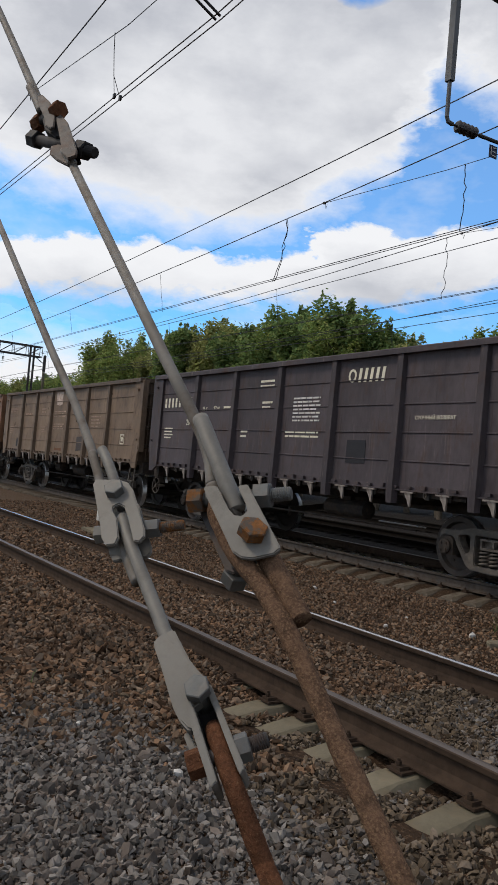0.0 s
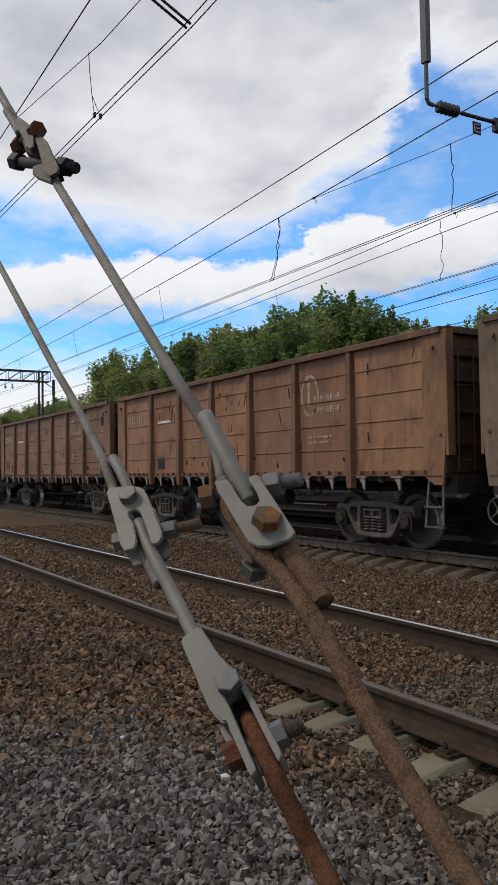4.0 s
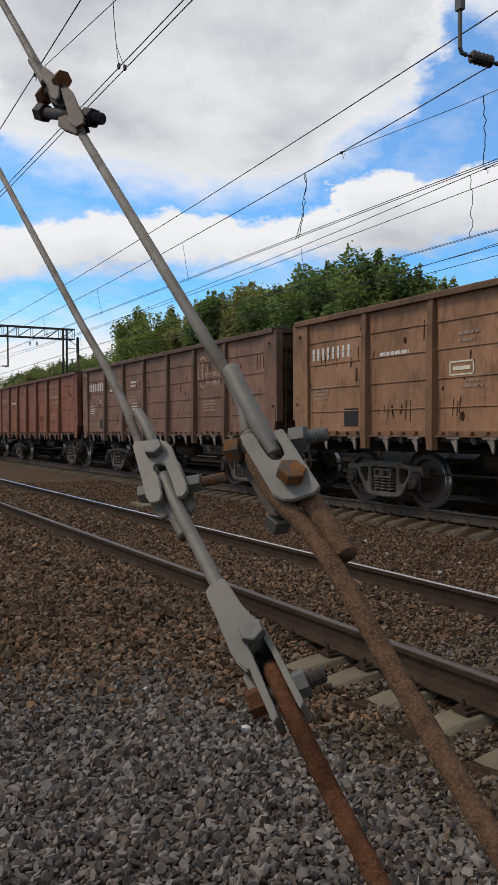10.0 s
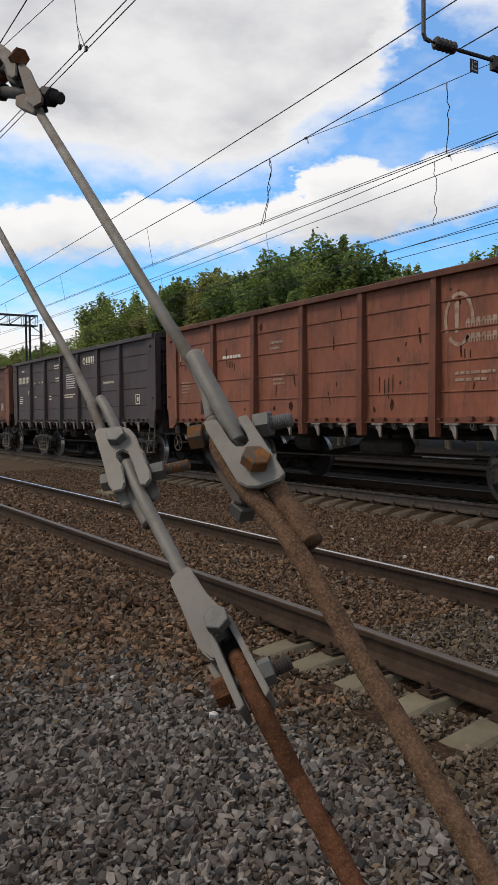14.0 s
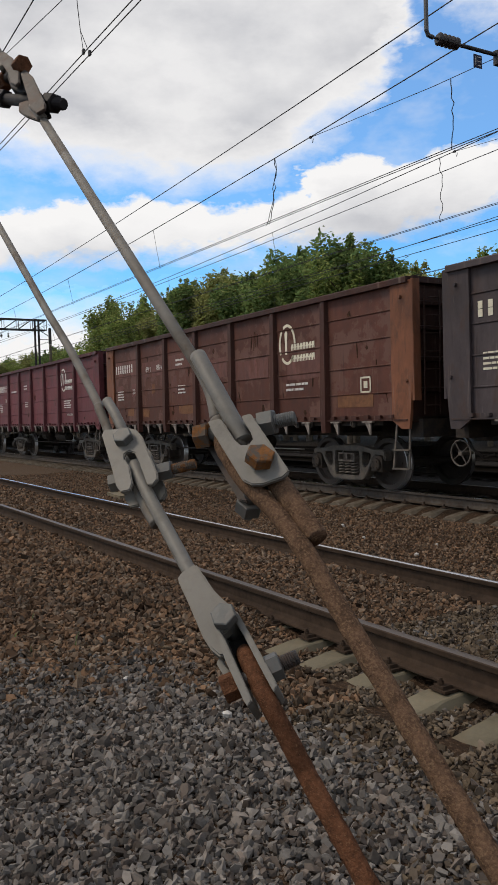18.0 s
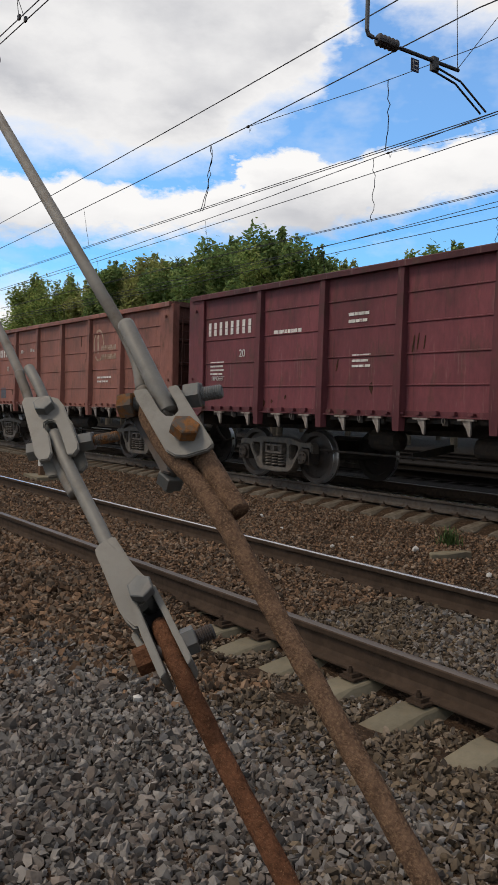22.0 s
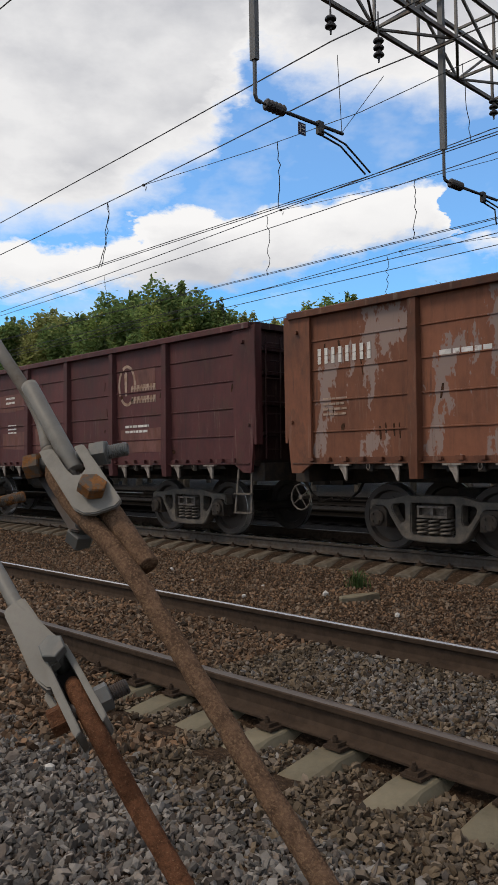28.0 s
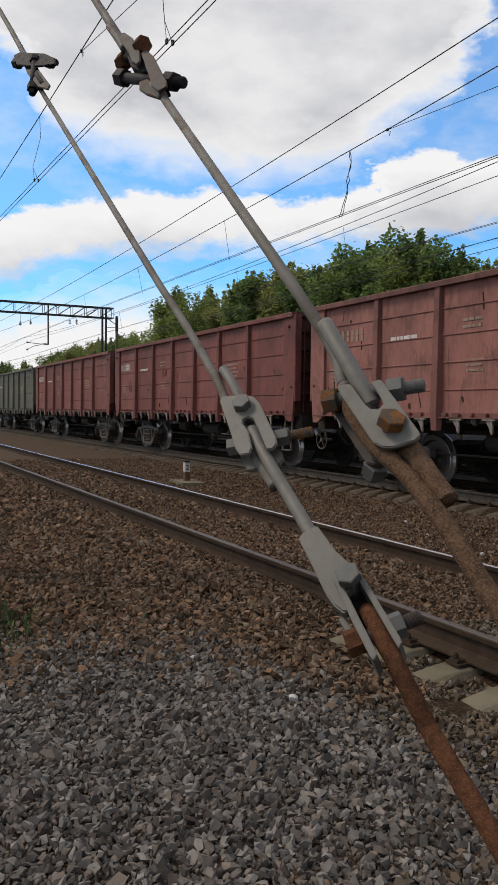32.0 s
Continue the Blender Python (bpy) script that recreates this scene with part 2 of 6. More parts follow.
    if isinstance(rgh, float):
        rr = ramp(fine, 0.3, 0.7, max(rgh - 0.08, 0.05), min(rgh + 0.08, 1.0))
    else:
        rr = rgh
    L.new(rr, bsdf.inputs["Roughness"])
    if bump:
        b = N.new("ShaderNodeBump")
        b.inputs["Strength"].default_value, b.inputs["Distance"].default_value = bump, bump_dist
        L.new(nz(bump_scale, 5.0), b.inputs["Height"])
        L.new(b.outputs[0], bsdf.inputs["Normal"])
    return ma


M_PAINT = mat("wagon_paint", (0.2, 0.07, 0.05), 0.62, own_colour=True, streak=0.75, spots=(0.06, 0.034, 0.024), spot_scale=2.6, spot_low=0.53, spot_high=0.72,
              vary=0.5, scale=5.0, bump=0.3, bump_scale=5, bump_dist=0.02, stretch=(1, 1, 0.45))
M_PATCHY = mat("patched_paint", (0.2, 0.07, 0.05), 0.65, own_colour=True, streak=0.6, spots=(0.215, 0.155, 0.135), spot_scale=1.1, spot_low=0.53, spot_high=0.55, spot_detail=5.0, stretch=(1.5, 1, 0.75),
               vary=0.35, scale=5.0, bump=0.12, bump_scale=30)
M_PATCHED = mat("repainted_panels", (0.2, 0.07, 0.05), 0.65, own_colour=True, streak=0.6, spots=(0.115, 0.055, 0.042), spot_scale=0.85, spot_low=0.505, spot_high=0.53,
               vary=0.35, scale=5.0, bump=0.12, bump_scale=30)
M_UNDER = mat("sooty_steel", (0.022, 0.019, 0.017), 0.75, vary=0.4, spots=(0.05, 0.035, 0.025), spot_scale=5)
M_FRAME = mat("dusty_cast_steel", (0.075, 0.066, 0.058), 0.7, vary=0.4, spots=(0.12, 0.10, 0.08), spot_scale=7, scale=15)
M_SPRING = mat("dusty_spring_steel", (0.13, 0.112, 0.096), 0.65, 0.1, vary=0.4, spots=(0.05, 0.04, 0.034), spot_scale=9)
# Rails behind the train: its shade painted in as black.
M_SHADESTEEL = mat("shade_black_steel", (0.012, 0.0105, 0.0095), 0.95, vary=0.4, spec=0.02)
M_LOCK = mat("worn_lock_steel", (0.23, 0.20, 0.175), 0.6, 0.2, vary=0.4, spots=(0.08, 0.05, 0.035), spot_scale=9)
M_WHEEL = mat("wheel_steel", (0.05, 0.041, 0.036), 0.6, 0.2, vary=0.3, scale=10)
M_TREAD = mat("bright_tread", (0.36, 0.36, 0.36), 0.32, 0.95, vary=0.15)
# Sleepers behind the train, coloured as dark as the shade there.
M_DEEPSHADECONC = mat("deep_shade_concrete", (0.016, 0.014, 0.0125), 0.9, spec=0.02, per="object", per_range=(0.8, 1.2), vary=0.35, bump=0.3)
M_RAILSIDE = mat("rusty_rail", (0.040, 0.027, 0.019), 0.85, 0.0, vary=0.4, spots=(0.055, 0.037, 0.026), spot_scale=9, scale=18)
M_RAILTOP = mat("polished_rail", (0.56, 0.54, 0.53), 0.24, 0.95, vary=0.2, stretch=(0.1, 1, 1))
M_RAILDUST = mat("dusty_rail", (0.072, 0.062, 0.054), 0.85, vary=0.35, spots=(0.05, 0.037, 0.028), spot_scale=8, scale=15)
M_RAILTOPDULL = mat("dull_rail_head", (0.085, 0.07, 0.062), 0.55, 0.4, vary=0.25, stretch=(0.1, 1, 1))
M_CONCRETE = mat("old_concrete", (0.142, 0.123, 0.086), 0.9, per_range=(0.85, 1.15), vary=0.35, spots=(0.115, 0.085, 0.055), spot_scale=6, spot_low=0.5, spot_high=0.8, per="object", bump=0.3)
# Browner concrete, its colour also lowered for the shadow of the train.
M_SHADECONC = mat("shade_browned_concrete", (0.112, 0.096, 0.075), 0.9, per_range=(0.8, 1.2), vary=0.4, spots=(0.062, 0.046, 0.033), spot_scale=7, spot_low=0.45, spot_high=0.7, per="object", bump=0.3)
M_GRAVEL = mat("granite_ballast", (0.143, 0.130, 0.117), 0.85, per="island", per_range=(0.40, 1.48), second=(0.110, 0.090, 0.076), vary=0.4, scale=22, bump=0.4, bump_scale=90)
M_DUSTY = mat("rusty_ballast", (0.122, 0.074, 0.045), 0.9, per="island", per_range=(0.34, 1.65), second=(0.125, 0.092, 0.066), vary=0.3, scale=30, bump=0.3, bump_scale=90)
M_MIXED = mat("weathered_ballast", (0.098, 0.073, 0.049), 0.9, per="island", per_range=(0.42, 1.5), second=(0.118, 0.093, 0.070), vary=0.3, scale=30, bump=0.3, bump_scale=90)
M_WHITE = mat("white_stone", (0.42, 0.40, 0.37), 0.8, vary=0.15)
M_WHITEWASH = mat("whitewashed_concrete", (0.36, 0.37, 0.39), 0.9, vary=0.25, spots=(0.22, 0.2, 0.17), spot_scale=7, spot_low=0.55, spot_high=0.7)
M_RUST = mat("rusted_steel", (0.108, 0.064, 0.040), 0.85, 0.1, vary=0.6, spots=(0.165, 0.104, 0.063), spot_scale=300, spot_low=0.52, spot_high=0.62, scale=300, bump=1.0, bump_scale=260, bump_dist=0.003)
M_RUSTRED = mat("red_rust_steel", (0.096, 0.042, 0.022), 0.85, 0.1, vary=0.6, spots=(0.18, 0.10, 0.055), spot_scale=330, spot_low=0.57, spot_high=0.67, scale=300, bump=1.0, bump_scale=260, bump_dist=0.003)
M_RUSTORANGE = mat("orange_rust", (0.15, 0.066, 0.024), 0.9, 0.0, vary=0.5, spots=(0.085, 0.07, 0.058), spot_scale=70, spot_low=0.46, spot_high=0.56, scale=200, bump=0.7, bump_scale=180, bump_dist=0.002)
M_GALV = mat("weathered_zinc", (0.152, 0.144, 0.129), 0.58, 0.15, vary=0.22, spots=(0.085, 0.077, 0.066), spot_scale=18, spot_low=0.5, spot_high=0.8, scale=45, bump=0.12, bump_scale=180, bump_dist=0.002)
M_ROD = mat("dull_zinc_rod", (0.148, 0.138, 0.123), 0.68, 0.1, vary=0.25, spots=(0.085, 0.066, 0.05), spot_scale=10, scale=40, bump=0.1, bump_scale=200, bump_dist=0.002)
M_CLAMP = mat("dark_zinc", (0.055, 0.049, 0.046), 0.6, 0.2, vary=0.3, spots=(0.06, 0.035, 0.025), spot_scale=22, scale=60)
M_BOLT = mat("grey_bolt_steel", (0.108, 0.110, 0.106), 0.55, 0.3, vary=0.2, scale=60, spots=(0.12, 0.11, 0.10), spot_scale=50)
M_DARKBOLT = mat("dark_bolt_steel", (0.024, 0.022, 0.023), 0.7, 0.2, vary=0.3, scale=60)
M_LATTICE = mat("weathered_steelwork", (0.15, 0.15, 0.147), 0.6, 0.3, vary=0.25, spots=(0.10, 0.07, 0.05), spot_scale=3)
M_DARKSTEEL = mat("dark_steelwork", (0.045, 0.045, 0.048), 0.65, 0.2, vary=0.25, spots=(0.05, 0.035, 0.025), spot_scale=3)
M_POST = mat("grey_hanger_steel", (0.075, 0.078, 0.082), 0.55, 0.4, vary=0.3)
M_WIRE = mat("oxidised_wire", (0.03, 0.03, 0.032), 0.6, 0.4, bump=0)
M_INSUL = mat("glazed_brown_porcelain", (0.022, 0.018, 0.018), 0.45, vary=0.15, bump=0)
M_SIGN = mat("navy_enamel", (0.012, 0.015, 0.04), 0.6, bump=0)
M_LETTER = mat("stencil_white", (0.55, 0.53, 0.50), 0.8, vary=0.5, scale=8, spots=(0.2, 0.12, 0.1), spot_scale=6, spot_low=0.58, spot_high=0.72, bump=0)
M_CREAM = mat("cream_lettering", (0.62, 0.58, 0.46), 0.7, vary=0.2, bump=0)
M_FADED = mat("faded_lettering", (0.30, 0.22, 0.17), 0.8, vary=0.5, scale=8, spots=(0.2, 0.12, 0.08), spot_scale=5, spot_low=0.5, spot_high=0.65, bump=0)
M_SCUFF = mat("bare_rust", (0.030, 0.017, 0.011), 0.85, vary=0.5, scale=14, spots=(0.075, 0.032, 0.017), spot_scale=9)
M_PINK = mat("faded_pink_patch", (0.125, 0.058, 0.05), 0.75, vary=0.5, scale=9, spots=(0.11, 0.045, 0.034), spot_scale=3.5, spot_low=0.5, spot_high=0.62, stretch=(1, 1, 0.4))
M_OCHRE = mat("ochre_patch", (0.165, 0.078, 0.038), 0.75, vary=0.45, scale=9, spots=(0.11, 0.045, 0.025), spot_scale=4, spot_low=0.45, spot_high=0.65)
M_PALE = mat("pale_plate_paint", (0.42, 0.34, 0.29), 0.75, vary=0.4, scale=9, spots=(0.25, 0.14, 0.1), spot_scale=8, spot_low=0.5, spot_high=0.7)
M_BLACK = mat("black_stencil", (0.02, 0.02, 0.024), 0.7, vary=0.3, bump=0)
M_BLUEPATCH = mat("slate_patch", (0.07, 0.075, 0.09), 0.7, vary=0.3, bump=0)
M_BARK = mat("bark", (0.11, 0.09, 0.07), 0.9, vary=0.5, scale=8, bump=0.5)
M_GRASS = mat("grass", (0.045, 0.075, 0.02), 0.6, per="island", vary=0.2, bump=0)


def leaf_mat(name, a, b):
    ma = mat(name, a, 0.8, per="island", per_range=(0.6, 1.45), second=b, vary=0.25, scale=0.6, bump=0)
    bs = ma.node_tree.nodes["Principled BSDF"]
    N, L = ma.node_tree.nodes, ma.node_tree.links
    thin, mix = N.new("ShaderNodeBsdfTranslucent"), N.new("ShaderNodeMixShader")
    L.new(bs.inputs["Base Color"].links[0].from_socket, thin.inputs[0])
    mix.inputs[0].default_value = 0.4
    L.new(bs.outputs[0], mix.inputs[1])
    L.new(thin.outputs[0], mix.inputs[2])
    L.new(mix.outputs[0], N["Material Output"].inputs[0])
    return ma


M_LEAF = leaf_mat("leaves_green", (0.17, 0.235, 0.065), (0.27, 0.30, 0.09))
M_LEAFY = leaf_mat("leaves_olive", (0.23, 0.25, 0.08), (0.31, 0.31, 0.12))
M_LEAFD = leaf_mat("leaves_dark", (0.12, 0.185, 0.06), (0.19, 0.24, 0.08))


def ground_mat():
    """Packed ballast and soil: grey stone near the platform side, rusty brown elsewhere, painted near black with shade
    under and behind the train.
    """
    ma = mat("packed_ballast", (0.034, 0.021, 0.013), 0.95, vary=0.6, scale=22, spots=(0.085, 0.056, 0.036), spot_scale=30, spot_low=0.54, spot_high=0.60,
             bump=1.0, bump_scale=24, bump_dist=0.03)
    nt = ma.node_tree
    N, L = nt.nodes, nt.links
    bsdf = N["Principled BSDF"]
    old = bsdf.inputs["Base Color"].links[0].from_socket
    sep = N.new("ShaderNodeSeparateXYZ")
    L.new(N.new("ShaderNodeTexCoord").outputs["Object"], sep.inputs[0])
    # Near black from the train's bed to the wood: oily ballast plus painted shade.
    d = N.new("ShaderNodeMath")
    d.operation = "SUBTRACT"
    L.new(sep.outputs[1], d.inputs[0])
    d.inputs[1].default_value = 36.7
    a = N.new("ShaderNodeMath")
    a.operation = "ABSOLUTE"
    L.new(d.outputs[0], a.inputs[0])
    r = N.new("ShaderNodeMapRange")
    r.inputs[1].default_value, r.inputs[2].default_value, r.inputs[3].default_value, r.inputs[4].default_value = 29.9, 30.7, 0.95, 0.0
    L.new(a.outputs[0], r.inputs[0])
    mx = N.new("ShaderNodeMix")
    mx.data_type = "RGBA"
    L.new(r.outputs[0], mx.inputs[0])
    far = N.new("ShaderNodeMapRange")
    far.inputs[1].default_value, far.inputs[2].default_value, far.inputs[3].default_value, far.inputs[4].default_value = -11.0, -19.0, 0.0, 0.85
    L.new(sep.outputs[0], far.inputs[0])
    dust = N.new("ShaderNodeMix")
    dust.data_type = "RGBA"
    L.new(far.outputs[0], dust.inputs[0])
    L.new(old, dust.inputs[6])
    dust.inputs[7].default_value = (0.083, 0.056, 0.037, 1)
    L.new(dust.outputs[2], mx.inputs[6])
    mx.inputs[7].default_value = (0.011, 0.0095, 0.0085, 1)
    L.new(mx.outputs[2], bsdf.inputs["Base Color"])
    return ma


T1, T2, T3, T4 = 0.8, 7.08, 11.4, 16.6   # track centre lines
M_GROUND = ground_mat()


# ---- building helpers ----
def part(name, bm, material, parent=None, label="", colour=None, smooth=False):
    me = bm if isinstance(bm, bpy.types.Mesh) else bpy.data.meshes.new(name)
    if not isinstance(bm, bpy.types.Mesh):
        bmesh.ops.recalc_face_normals(bm, faces=bm.faces)
        for f in bm.faces:
            f.smooth = smooth
        bm.to_mesh(me)
        bm.free()
        for ma in (material if isinstance(material, (list, tuple)) else (material,)):
            me.materials.append(ma)
    ob = new(name, me)
    if parent is not None:
        ob.parent = parent
    if label:
        ob["label"] = label
    if colour:
        ob.color = (*colour, 1)
    return ob


def thing(name, label, category, group="", kind="", at=(0, 0, 0)):
    ob = new(name)
    ob.empty_display_size = 0.2
    ob.location = at
    return tagged(ob, label, category, group, kind)


def box(bm, x0, x1, y0, y1, z0, z1, mi=0):
    v = [bm.verts.new(p) for p in ((x0, y0, z0), (x1, y0, z0), (x1, y1, z0), (x0, y1, z0), (x0, y0, z1), (x1, y0, z1), (x1, y1, z1), (x0, y1, z1))]
    for q in ((3, 2, 1, 0), (4, 5, 6, 7), (0, 1, 5, 4), (1, 2, 6, 5), (2, 3, 7, 6), (3, 0, 4, 7)):
        bm.faces.new([v[i] for i in q]).material_index = mi


def frame_of(d):
    d = Vector(d).normalized()
    a = d.cross(Vector((0, 0, 1)) if abs(d.z) < 0.9 else Vector((1, 0, 0))).normalized()
    return d, a, d.cross(a)


def tube(bm, pts, r, seg=8, cap=True, mi=0, ups=None):
    """A round bar along pts; r is one radius or one for each point."""
    pts = [Vector(p) for p in pts]
    rs = r if isinstance(r, (list, tuple)) else [r] * len(pts)
    rings = []
    _, a, _ = frame_of(pts[1] - pts[0])
    for i, p in enumerate(pts):
        d = (pts[min(i + 1, len(pts) - 1)] - pts[max(i - 1, 0)]).normalized()
        a = (a - d * a.dot(d)).normalized()
        b = d.cross(a)
        rings.append([bm.verts.new(p + rs[i] * (math.cos(2 * math.pi * k / seg) * a + math.sin(2 * math.pi * k / seg) * b)) for k in range(seg)])
    for u, v in zip(rings, rings[1:]):
        for k in range(seg):
            bm.faces.new((u[k], u[(k + 1) % seg], v[(k + 1) % seg], v[k])).material_index = mi
    if cap:
        bm.faces.new(rings[0][::-1]).material_index = mi
        bm.faces.new(rings[-1]).material_index = mi


def beam(bm, p, q, w, h, mi=0):
    """A rectangular bar from p to q."""
    p, q = Vector(p), Vector(q)
    d, a, b = frame_of(q - p)
    c = [a * w / 2 * s + b * h / 2 * t for s, t in ((-1, -1), (1, -1), (1, 1), (-1, 1))]
    u, v = [bm.verts.new(p + k) for k in c], [bm.verts.new(q + k) for k in c]
    for i in range(4):
        bm.faces.new((u[i], u[(i + 1) % 4], v[(i + 1) % 4], v[i])).material_index = mi
    bm.faces.new(u[::-1]).material_index = mi
    bm.faces.new(v).material_index = mi


def prism(bm, poly, origin, u, v, n, depth, mi=0):
    """A flat polygon in the axes u, v at origin, made depth thick along n (centred)."""
    o, u, v, n = (Vector(k) for k in (origin, u, v, n))
    lo = [bm.verts.new(o + u * a + v * b - n * depth / 2) for a, b in poly]
    hi = [bm.verts.new(o + u * a + v * b + n * depth / 2) for a, b in poly]
    k = len(poly)
    bm.faces.new(lo[::-1]).material_index = mi
    bm.faces.new(hi).material_index = mi
    for i in range(k):
        bm.faces.new((lo[i], lo[(i + 1) % k], hi[(i + 1) % k], hi[i])).material_index = mi


def lathe(bm, profile, origin, axis, seg=16, mi=0):
    """Profile of (distance along the axis, radius) turned about the axis."""
    d, a, b = frame_of(axis)
    rings = [[bm.verts.new(Vector(origin) + d * t + r * (math.cos(2 * math.pi * k / seg) * a + math.sin(2 * math.pi * k / seg) * b)) for k in range(seg)] for t, r in profile]
    for u, v in zip(rings, rings[1:]):
        for k in range(seg):
            bm.faces.new((u[k], u[(k + 1) % seg], v[(k + 1) % seg], v[k])).material_index = mi
    bm.faces.new(rings[0][::-1]).material_index = mi
    bm.faces.new(rings[-1]).material_index = mi


# ---- ground and tracks ----
GZ = -0.225


def ground_height(x, y):
    """Ballast lies level with the sleepers and dips a little between the tracks."""
    z = GZ - 0.03 + 0.03 * max(0.0, min(1.0, (-0.36 - y) / 0.12))
    lean = max(0.0, min(1.0, (-1.9 - x) / 0.7))
    near_side = max(0.0, min(1.0, (y + 0.9) / 0.25)) * max(0.0, min(1.0, (2.3 - y) / 0.3))
    inside = max(0.0, min(1.0, y / 0.2)) * max(0.0, min(1.0, (1.65 - y) / 0.2))
    z += 0.095 * max(near_side * lean, inside * 0.85)
    z -= 0.05 * math.exp(-((y - 3.9) / 0.9) ** 2)
    z -= 0.12 * math.exp(-((y - 5.65) / 0.32) ** 2)
    z -= 0.10 * max(0.0, min(1.0, (-2.6 - y) / 2.0))
    z -= 0.35 * max(0.0, min(1.0, (y - 17.5) / 4.0))
    if -30 < x < 8 and -6 < y < 8:
        z += 0.016 * noise.noise((x * 1.3, y * 1.3, 0.3)) + 0.009 * noise.noise((x * 5, y * 5, 2.0))
    return z


def build_ground():
    xs = [-3000, -800, -300, -150, -90, -60, -45] + [-36 + 0.75 * i for i in range(30)] + [-13.5 + 0.16 * i for i in range(135)] + [9, 12, 16, 24, 40, 80, 200, 800, 3000]
    ys = [-3000, -600, -150, -50, -20, -12, -9, -7] + [-6 + 0.16 * i for i in range(90)] + [9, 10.5, 12, 14, 17.5, 19, 21.5, 26, 35, 60, 150, 600, 3000]
    verts = [(x, y, ground_height(x, y)) for y in ys for x in xs]
    n = len(xs)
    faces = [(j * n + i, j * n + i + 1, (j + 1) * n + i + 1, (j + 1) * n + i) for j in range(len(ys) - 1) for i in range(n - 1)]
    me = bpy.data.meshes.new("ground")
    me.from_pydata(verts, [], faces)
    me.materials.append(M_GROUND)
    for p in me.polygons:
        p.use_smooth = True
    tagged(new("ground", me), "packed brown ballast and soil between the railway tracks", "ground", kind="structure")


build_ground()

RAIL = [(-0.075, -0.18), (0.075, -0.18), (0.075, -0.168), (0.02, -0.152), (0.009, -0.13), (0.009, -0.055), (0.034, -0.042), (0.0365, -0.014), (0.030, -0.006), (0.010, -0.0005),
        (-0.010, -0.0005), (-0.030, -0.0075), (-0.0365, -0.014), (-0.034, -0.042), (-0.009, -0.055), (-0.009, -0.13), (-0.02, -0.152), (-0.075, -0.168)]


def rail_mesh(x0, x1, top):
    bm = bmesh.new()
    cuts = [x0] + [x for x in range(-100, 9, 4) if x0 < x < x1] + [x1]
    rings = [[bm.verts.new((x, y, z)) for y, z in RAIL] for x in cuts]
    k = len(RAIL)
    for u, v in zip(rings, rings[1:]):
        for i in range(k):
            f = bm.faces.new((u[i], u[(i + 1) % k], v[(i + 1) % k], v[i]))
            f.material_index = 1 if i in (8, 9, 10) else 0
    bm.faces.new(rings[0][::-1])
    bm.faces.new(rings[-1])
    me = bpy.data.meshes.new("rail")
    bmesh.ops.recalc_face_normals(bm, faces=bm.faces)
    bm.to_mesh(me)
    bm.free()
    me.materials.append(M_RAILSIDE)
    me.materials.append(top)
    return me


def sleeper_mesh():
    """Prestressed concrete sleeper, wider at the foot, sunk at mid length."""
    bm = bmesh.new()
    sec = [(-1.35, -0.085, 0.30, 0.18), (-1.31, -0.062, 0.30, 0.19), (-1.0, -0.014, 0.30, 0.19), (-0.62, 0.012, 0.30, 0.19), (-0.35, -0.05, 0.25, 0.17), (0.35, -0.05, 0.25, 0.17), (0.62, 0.012, 0.30, 0.19), (1.0, -0.014, 0.30, 0.19), (1.31, -0.062, 0.30, 0.19), (1.35, -0.085, 0.30, 0.18)]
    rings = []
    for y, dz, wb, wt in sec:
        z1 = -0.195 + dz
        rings.append([bm.verts.new(p) for p in ((-wb / 2, y, -0.40), (wb / 2, y, -0.40), (wb / 2, y, -0.30), (wt / 2, y, z1 - 0.008), (wt / 2 - 0.012, y, z1), (-wt / 2 + 0.012, y, z1), (-wt / 2, y, z1 - 0.008), (-wb / 2, y, -0.30))])
    for u, v in zip(rings, rings[1:]):
        for i in range(8):
            bm.faces.new((u[i], u[(i + 1) % 8], v[(i + 1) % 8], v[i]))
    bm.faces.new(rings[0][::-1])
    bm.faces.new(rings[-1])
    bmesh.ops.recalc_face_normals(bm, faces=bm.faces)
    me = bpy.data.meshes.new("sleeper")
    bm.to_mesh(me)
    bm.free()
    me.materials.append(M_CONCRETE)
    return me


def clip_mesh():
    """Rail fastening: base plate, clamp and a bolt with its nut."""
    bm = bmesh.new()
    box(bm, -0.06, 0.06, -0.15, 0.15, -0.195, -0.180)
    for s in (-1, 1):
        box(bm, -0.035, 0.035, s * 0.105 - 0.035, s * 0.105 + 0.035, -0.180, -0.160)
        lathe(bm, [(0, 0.018), (0.022, 0.018), (0.022, 0.010), (0.036, 0.010)], (0, s * 0.12, -0.157), (0, 0, 1), 6)
    bmesh.ops.recalc_face_normals(bm, faces=bm.faces)
    me = bpy.data.meshes.new("rail_clip")
    bm.to_mesh(me)
    bm.free()
    me.materials.append(M_RAILSIDE)
    return me


SLEEPER, CLIP = sleeper_mesh(), clip_mesh()
SLEEPER_DARK = SLEEPER.copy()
SLEEPER_DARK.materials[0] = M_DEEPSHADECONC
SLEEPER_SHADED = SLEEPER.copy()
SLEEPER_SHADED.materials[0] = M_SHADECONC
RAIL_DARK = rail_mesh(-420, 70, M_SHADESTEEL)
RAIL_DARK.materials[0] = M_SHADESTEEL
RAIL_DUSTY = rail_mesh(-420, 70, M_RAILTOP)
RAIL_DUSTY.materials[0] = M_RAILDUST
